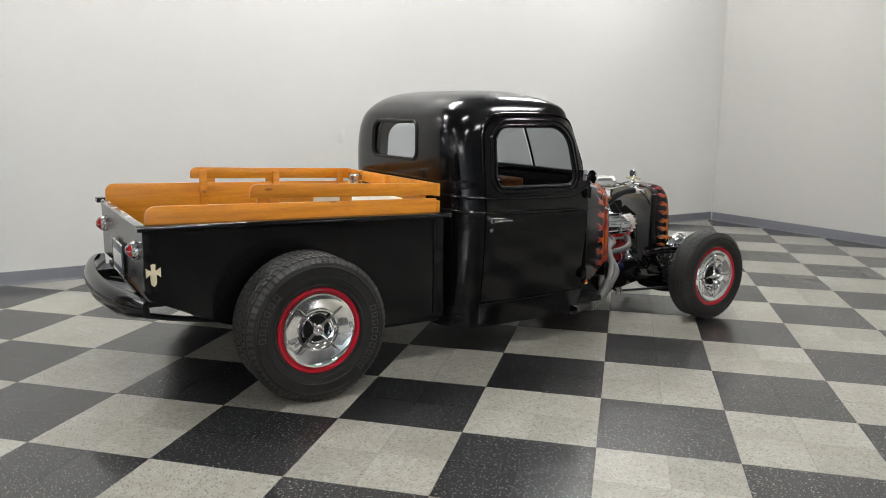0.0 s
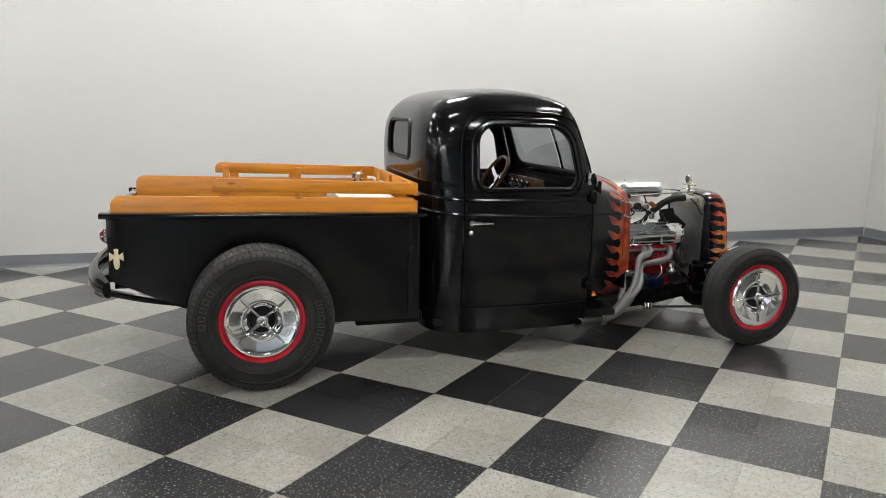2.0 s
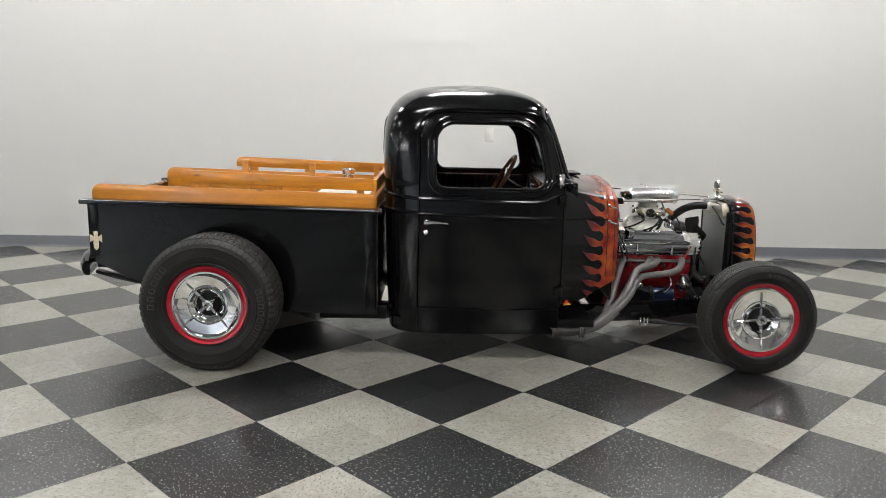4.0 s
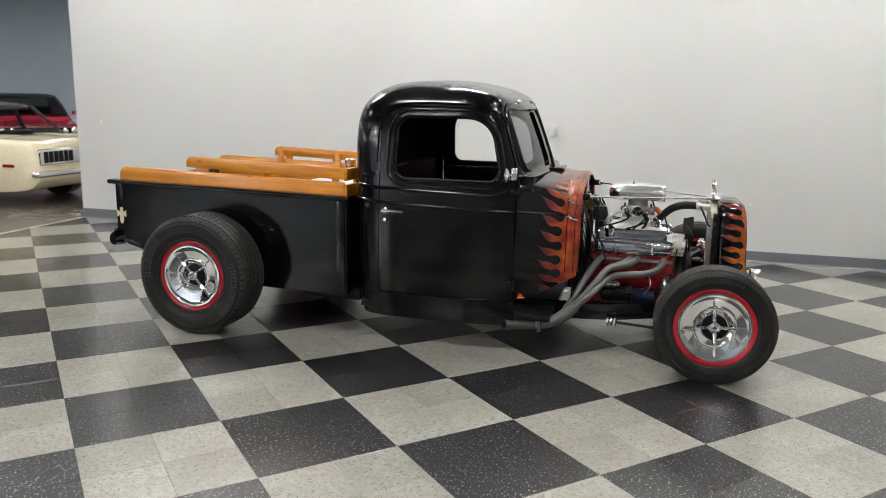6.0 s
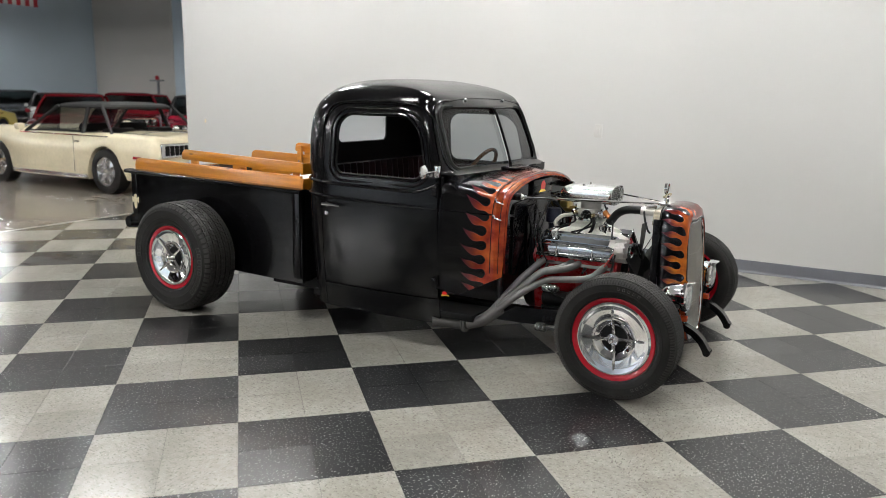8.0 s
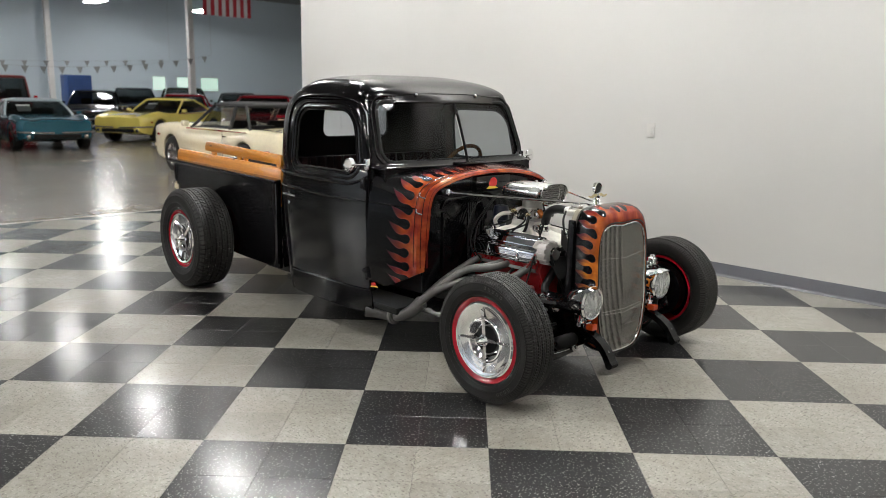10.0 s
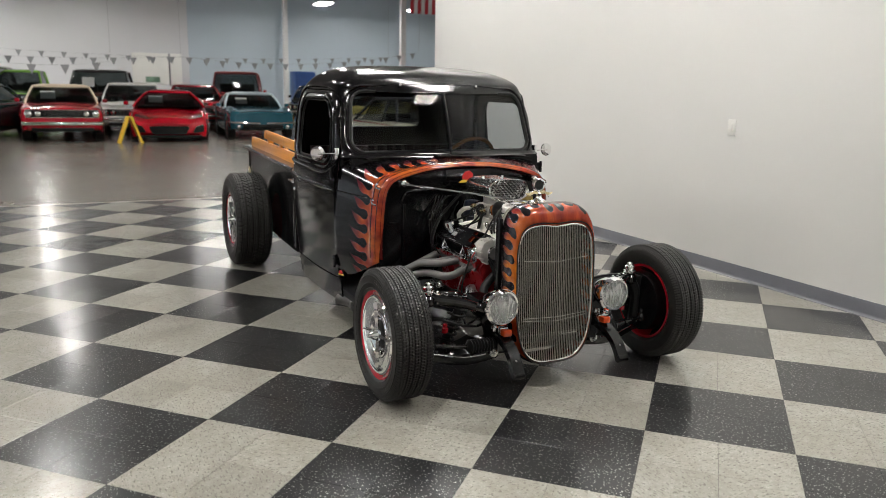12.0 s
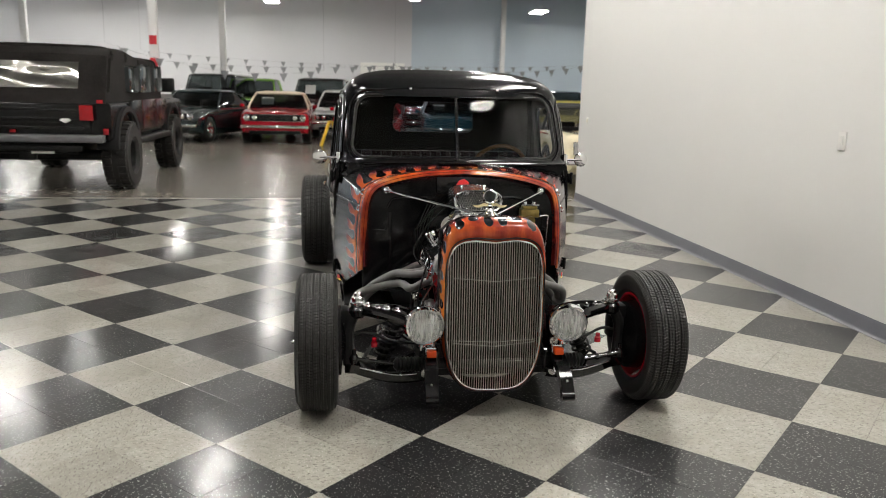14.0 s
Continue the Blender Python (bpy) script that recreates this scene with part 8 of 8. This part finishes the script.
    part("bonnet", bm, body_m, root)
    return root


off_roader(pose(-4.15, -4.66, 0.0))
SED = (1.50, 2.15, 3.25, 3.95)
car("cream_convertible", "cream vintage convertible with raised black fabric top", pose(-9.28, 3.60, 0, 0, 0, 180), (0.80, 0.71, 0.50), 4.66, 1.80, 0.86, 1.27, (1.62, 2.25, 3.30, 3.72), top=plain("black_fabric_top", (0.012, 0.012, 0.012), 0.8, var=0.2, grain=0.1), hood=0.88, deck=0.86, overhang=0.92, soft=True)
car("red_coupe", "red vintage coupe with cream roof and round lamps", pose(-14.1, -2.25, 0), (0.32, 0.008, 0.018), 4.7, 1.85, 0.90, 1.32, SED, hood=0.84, card=True, top=plain("cream_roof_vinyl", (0.62, 0.52, 0.38), 0.5))
car("red_sports_car", "low red mid-engine sports car", pose(-13.9, 0.12, 0, 0, 0, -7), (0.36, 0.004, 0.014), 4.63, 1.93, 0.86, 1.23, (1.15, 1.95, 2.75, 3.9), face="wedge", hood=0.70, deck=0.92, rim=DULL, bumper=False, R=0.34, roof_w=0.55, card=True)
car("teal_roadster", "teal blue vintage roadster with chrome bumper", pose(-14.3, 2.55, 0, 0, 0, -4), (0.018, 0.085, 0.118), 4.45, 1.77, 0.82, 1.20, (1.75, 2.35, 2.8, 3.5), hood=0.78, deck=0.80, face="smooth", card=True, top=plain("pale_roof_paint", (0.35, 0.42, 0.45), 0.3))
car("yellow_sports_car", "pale yellow vintage sports coupe", pose(-16.8, 4.9, 0, 0, 0, -58), (0.66, 0.55, 0.13), 4.6, 1.78, 0.84, 1.24, (1.75, 2.35, 2.9, 3.7), hood=0.80, deck=0.82, face="smooth", card=True)
car("dark_coupe", "near black vintage coupe with bright wheels", pose(-14.0, -5.05, 0, 0, 0, -15), (0.010, 0.020, 0.022), 4.8, 1.88, 0.88, 1.32, SED, hood=0.84, rim=CHROME)
car("white_coupe", "white vintage hardtop coupe", pose(-16.6, -0.50, 0, 0, 0, -4), (0.72, 0.72, 0.70), 4.8, 1.85, 0.90, 1.40, SED)
car("maroon_truck", "dark maroon vintage pickup", pose(-18.8, -1.45, 0, 0, 0, -10), (0.10, 0.010, 0.014), 4.9, 1.95, 1.12, 1.78, (1.45, 1.75, 2.75, 2.95), hood=1.10, deck=1.05, R=0.38, roof_w=0.76, top=plain("black_truck_roof", (0.02, 0.02, 0.02), 0.3), card=True)
car("green_truck", "bright lime green vintage pickup", pose(-21.0, -3.9, 0, 0, 0, -8), (0.20, 0.42, 0.07), 4.9, 1.95, 1.10, 1.75, (1.45, 1.75, 2.75, 2.95), hood=1.08, deck=1.05, R=0.38, roof_w=0.76)
car("grey_van", "dark grey boxy sport utility car", pose(-19.8, -5.1, 0, 0, 0, -8), (0.03, 0.035, 0.035), 4.6, 1.95, 1.12, 1.85, (1.25, 1.55, 4.1, 4.4), hood=1.08, deck=1.05, R=0.38, roof_w=0.78)
car("red_pickup", "red and black vintage sport utility truck", pose(-22.4, 3.35, 0, 0, 0, -14), (0.45, 0.015, 0.02), 4.7, 1.95, 1.15, 1.90, (1.4, 1.7, 4.1, 4.4), hood=1.10, deck=1.1, R=0.4, roof_w=0.78, top=plain("red_truck_roof", (0.16, 0.02, 0.02), 0.3))
car("crimson_sedan", "crimson red vintage sedan car", pose(-18.9, 1.55, 0, 0, 0, -6), (0.20, 0.012, 0.018), 4.8, 1.85, 0.92, 1.38, SED)
car("black_sedan", "black vintage sedan with chrome trim", pose(-23.5, 6.4, 0, 0, 0, -25), (0.012, 0.013, 0.014), 4.8, 1.85, 0.95, 1.45, SED)
car("ruby_coupe", "ruby red vintage coupe with chrome trim", pose(-20.6, 8.5, 0, 0, 0, -30), (0.28, 0.01, 0.02), 4.7, 1.85, 0.92, 1.36, SED)
car("burgundy_coupe", "burgundy vintage coupe with a black roof", pose(-10.2, 8.9, 0, 0, 0, -40), (0.22, 0.012, 0.03), 4.8, 1.85, 0.92, 1.38, SED, top=plain("black_coupe_roof", (0.015, 0.015, 0.016), 0.4))
car("deep_red_coupe", "deep red vintage coupe with chrome bumper", pose(-12.3, 6.6, 0, 0, 0, -40), (0.17, 0.008, 0.014), 4.8, 1.85, 0.92, 1.38, SED)
car("charcoal_coupe", "charcoal grey vintage hardtop coupe", pose(-8.4, 11.4, 0, 0, 0, -40), (0.04, 0.045, 0.05), 4.8, 1.85, 0.92, 1.40, SED)
car("wine_coupe", "wine red vintage hardtop coupe", pose(-14.8, 10.2, 0, 0, 0, -40), (0.18, 0.012, 0.02), 4.8, 1.85, 0.95, 1.42, SED)

car("navy_sedan", "dark navy vintage sedan in the back row", pose(-24.6, 8.6, 0, 0, 0, -20), (0.012, 0.016, 0.03), 4.8, 1.85, 1.0, 1.58, SED, hood=0.95)
car("olive_wagon", "dark olive vintage wagon in the back row", pose(-24.2, 10.6, 0, 0, 0, -20), (0.03, 0.035, 0.02), 4.8, 1.9, 1.05, 1.62, (1.45, 1.9, 4.0, 4.4), hood=1.0)
car("graphite_coupe", "graphite grey vintage coupe in the back row", pose(-23.6, 12.6, 0, 0, 0, -25), (0.05, 0.055, 0.06), 4.8, 1.85, 0.95, 1.45, SED)
car("white_convertible", "white vintage coupe with a black roof", pose(-19.6, 11.4, 0, 0, 0, -30), (0.66, 0.66, 0.64), 4.7, 1.85, 0.92, 1.36, SED, top=plain("black_white_car_roof", (0.012, 0.012, 0.013), 0.5))
car("garnet_coupe", "garnet red vintage coupe in the back row", pose(-17.6, 13.4, 0, 0, 0, -35), (0.24, 0.012, 0.02), 4.7, 1.85, 0.92, 1.38, SED)

# ---------- columns, flag, pennants, signs ----------
COLUMN = plain("white_column_paint", (0.66, 0.66, 0.65), 0.45, var=0.06)
for i, (x, y) in enumerate(((-16.0, -5.6), (-24.0, -4.85), (-30.3, 7.3), (-23.9, 10.6), (-24.0, -11.85))):
    col = thing("column", "white square steel column of the hall", "column", pose(x, y, 0), "hall columns", "structure")
    bm = B()
    box(bm, -0.11, 0.11, -0.11, 0.11, 0.0, TOP, 0.012)
    part("shaft", bm, COLUMN, col)
    bm = B()
    box(bm, -0.18, 0.18, -0.18, 0.18, 0.0, 0.03, 0.006)
    part("base_plate", bm, COLUMN, col)
    if i == 0:
        for z in (1.95, 2.55):
            bm = B()
            box(bm, 0.112, 0.125, -0.10, 0.10, z, z + 0.24, 0.004)
            part("red_notice", bm, plain("red_notice_%d" % (z * 100), (0.5, 0.02, 0.03), 0.4), col)
DAYLIT = glow("daylit_green_pane", (0.45, 0.90, 0.66), 0.55)
for i, (y0, y1) in enumerate(((12.0, 12.6), (13.2, 13.75), (14.45, 15.35))):
    win = thing("window_%d" % (i + 1), "low pale green daylit window in the far wall", "window", pose(WEST_X, 0, 0), kind="structure")
    part("pane", box(B(), 0.004, 0.012, y0, y1, 1.55, 2.18), DAYLIT, win)
    bm = B()
    tube(bm, [(0.012, y, z) for y, z in ((y0, 1.55), (y1, 1.55), (y1, 2.18), (y0, 2.18))], 0.03, 6, True)
    part("window_frame", bm, COLUMN, win)
flag = thing("striped_flag", "large red and white striped flag hung from the roof", "flag", pose(-20.0, 9.25, 4.1))
FR, FW = plain("flag_red", (0.36, 0.02, 0.03), 0.8, var=0.1), plain("flag_white", (0.62, 0.62, 0.62), 0.8, var=0.05)
for k in range(13):
    bm = B()
    rings(bm, [[Vector((0.03 * math.sin(0.9 * (y + z * 0.6)) + dx, y, z)) for y, dx in ((0.14 * k, 0), (0.14 * (k + 1), 0), (0.14 * (k + 1), 0.006), (0.14 * k, 0.006))] for z in (0.0, 0.5, 1.0, 1.5, 2.06)])
    part("stripe", bm, FR if k % 2 == 0 else FW, flag)
bm = B()
cyl(bm, (0, -0.1, 2.05), (0, 1.95, 2.05), 0.02, n=8)
part("flag_pole", bm, STEEL, flag)
GREYCLOTH = plain("grey_pennant_cloth", (0.23, 0.24, 0.25), 0.8, var=0.25)
for p0, p1, n in (((-22.0, -12.0, 2.80), (-22.0, 1.5, 2.36), 22), ((-22.0, 1.5, 2.36), (-22.0, 10.5, 2.85), 16), ((-29.0, -9.0, 2.9), (-29.0, 12.0, 2.9), 26), ((-13.5, -6.2, 2.45), (-16.5, -1.0, 2.0), 7)):
    line = thing("pennant_string", "string of grey triangular pennants across the hall", "pennants", group="pennant strings")
    a, b = Vector(p0), Vector(p1)
    bm = B()
    tube(bm, [a.lerp(b, k / 16) - Vector((0, 0, 0.35 * (1 - (k / 8 - 1) ** 2))) for k in range(17)], 0.0035, 5)
    for end in (a, b):
        cyl(bm, end, (end.x, end.y, TOP), 0.0035, n=5)
    part("cord", bm, GREYCLOTH, line)
    for k in range(n):
        t = (k + 0.5) / n
        c = a.lerp(b, t) - Vector((0, 0, 0.35 * (1 - (2 * t - 1) ** 2)))
        bm = B()
        rings(bm, [[c + Vector((dx, -0.11, 0)), c + Vector((dx, 0.11, 0)), c + Vector((dx + 0.02, 0.0, -0.24))] for dx in (0.0, 0.006)])
        part("pennant", bm, GREYCLOTH, line)
sign = thing("wet_floor_sign", "yellow plastic folding floor sign standing open", "floor sign", pose(-13.95, -0.80, 0, 0, 0, 8))
YEL = plain("yellow_plastic", (0.72, 0.46, 0.03), 0.4, var=0.06)
for sg in (-1, 1):
    bm = B()
    rings(bm, [[Vector((0.012 * q, sg * y + w2, z)) for w2, y, z in ((-0.03, 0.26, 0.0), (0.03, 0.26, 0.0), (0.03, 0.03, 0.64), (-0.03, 0.03, 0.64))] for q in (-10, 10)])
    part("leaf", bm, YEL, sign)
bm = B()
cyl(bm, (-0.11, 0, 0.63), (0.11, 0, 0.63), 0.02, n=8)
part("hinge", bm, YEL, sign)
board = thing("notice_board", "white notice boards on the far blue wall", "board", pose(WEST_X, 1.65, 2.1))
bm = B()
box(bm, 0.001, 0.04, -1.1, 1.02, -0.70, 0.66, 0.01)
part("panel", bm, WHITE, board)
bm = B()
box(bm, 0.001, 0.06, 0.45, 0.52, -0.75, 0.66, 0.01)
part("frame_post", bm, GREYCLOTH, board)
bm = B()
box(bm, 0.04, 0.05, -0.55, 0.05, -0.62, -0.38, 0.01)
part("green_print", bm, plain("faded_green_print", (0.14, 0.24, 0.17), 0.6, var=0.3, fine=30, coarse=6), board)
shelf = thing("wall_bracket", "small grey bracket with a red object on the far wall", "bracket", pose(-26.3, NORTH_Y, 2.06))
bm = B()
box(bm, -0.4, 0.4, -0.25, -0.001, -0.05, 0.02, 0.01)
box(bm, -0.06, 0.06, -0.12, -0.001, -0.75, -0.04, 0.01)
part("bracket", bm, GREYCLOTH, shelf)
bm = B()
lathe(bm, (0.02, -0.14, 0.02), (0, 0, 1), ((0, 0.06), (0.03, 0.09), (0.14, 0.09), (0.18, 0.05), (0.20, 0.02)), 16)
part("red_can", bm, FR, shelf)
bin_ = thing("blue_canopy", "blue box standing behind the parked cars", "box", pose(-26.5, 7.05, 0.0))
bm = B()
box(bm, -0.4, 0.4, -0.45, 0.45, 0.0, 2.05, 0.02)
part("shell", bm, plain("blue_box_paint", (0.02, 0.08, 0.28), 0.4), bin_)


# ---------- vinyl tiles of the display floor ----------
bm = B()
box(bm, EDGE_X + 0.0005, EAST_X + 0.2, SOUTH_Y - 0.2, WALL_Y + 0.1, -0.2, -0.0035)
floor = tagged(part("floor", bm, BED_JOINT), "black and pale grey checkered vinyl tile floor", "floor", kind="structure")
S, ANG, OX, OY = 0.6096, radians(-45.2), 0.4196, -1.6265
UX, UY = Vector((math.cos(ANG), math.sin(ANG))), Vector((-math.sin(ANG), math.cos(ANG)))
HALF = S / 2


def tile_mesh(name, material, gap):
    mesh = bpy.data.meshes.new(name)
    vs = []
    for e, z in ((0.0, -0.003), (0.0, -0.0005), (0.0006, 0.0)):
        q = HALF / 2 - gap / 2 - e
        vs += [(-q, -q, z), (q, -q, z), (q, q, z), (-q, q, z)]
    fs = [(8, 9, 10, 11)]
    for r in (0, 4):
        fs += [(r + i, r + (i + 1) % 4, r + 4 + (i + 1) % 4, r + 4 + i) for i in range(4)]
    mesh.from_pydata(vs, [], fs)
    mesh.materials.append(material)
    return mesh


GAP = 0.0012
MESH = {0: tile_mesh("light_tile", TILE_LIGHT, GAP), 1: tile_mesh("dark_tile", TILE_DARK, GAP)}
rest = {0: ([], []), 1: ([], [])}
near = []
for i in range(-60, 60):
    for j in range(-60, 60):
        c = Vector((OX, OY)) + UX * ((i + 0.5) * HALF) + UY * ((j + 0.5) * HALF)
        if not (EDGE_X - 0.30 < c.x < EAST_X + 0.25 and SOUTH_Y - 0.2 < c.y < WALL_Y + 0.25):
            continue
        dark = ((i // 2) + (j // 2)) % 2
        d = max(abs(c.x - 2.2) / 1.35, abs(c.y + 1.6))
        near.append((d, c, dark))
near.sort(key=lambda r: r[0])


def inside(c):
    return EDGE_X + 0.22 < c.x < EAST_X - 0.22 and c.y < WALL_Y - 0.22


def clip(poly):
    for ax, lim, sg in ((0, EDGE_X + 0.001, 1), (0, EAST_X, -1), (1, WALL_Y, -1)):
        out = []
        for k in range(len(poly)):
            p, q = poly[k], poly[(k + 1) % len(poly)]
            dp, dq = sg * (p[ax] - lim), sg * (q[ax] - lim)
            if dp >= 0:
                out.append(p)
            if dp * dq < 0:
                out.append(p + (q - p) * (dp / (dp - dq)))
        poly = out
        if len(poly) < 3:
            return []
    return poly


count = 0
for d, c, dark in near:
    if inside(c) and count < 300:
        ob = new("tile", MESH[dark])
        ob.parent = floor
        ob.matrix_basis = Matrix.Translation((c.x, c.y, 0.0)) @ Matrix.Rotation(ANG, 4, "Z")
        count += 1
        continue
    q = HALF / 2 - GAP / 2
    poly = clip([c + UX * a * q + UY * b * q for a, b in ((-1, -1), (1, -1), (1, 1), (-1, 1))])
    if len(poly) < 3:
        continue
    vs, fs = rest[dark]
    k, n = len(vs), len(poly)
    vs += [(p.x, p.y, -0.003) for p in poly] + [(p.x, p.y, 0.0) for p in poly]
    fs.append(tuple(range(k + n, k + 2 * n)))
    fs += [(k + m, k + (m + 1) % n, k + n + (m + 1) % n, k + n + m) for m in range(n)]
for dark, (vs, fs) in rest.items():
    mesh = bpy.data.meshes.new("outer_tiles")
    mesh.from_pydata(vs, [], fs)
    mesh.materials.append((TILE_LIGHT, TILE_DARK)[dark])
    ob = new("outer_tiles", mesh)
    ob.parent = floor
    tagged(ob, kind="stuff")
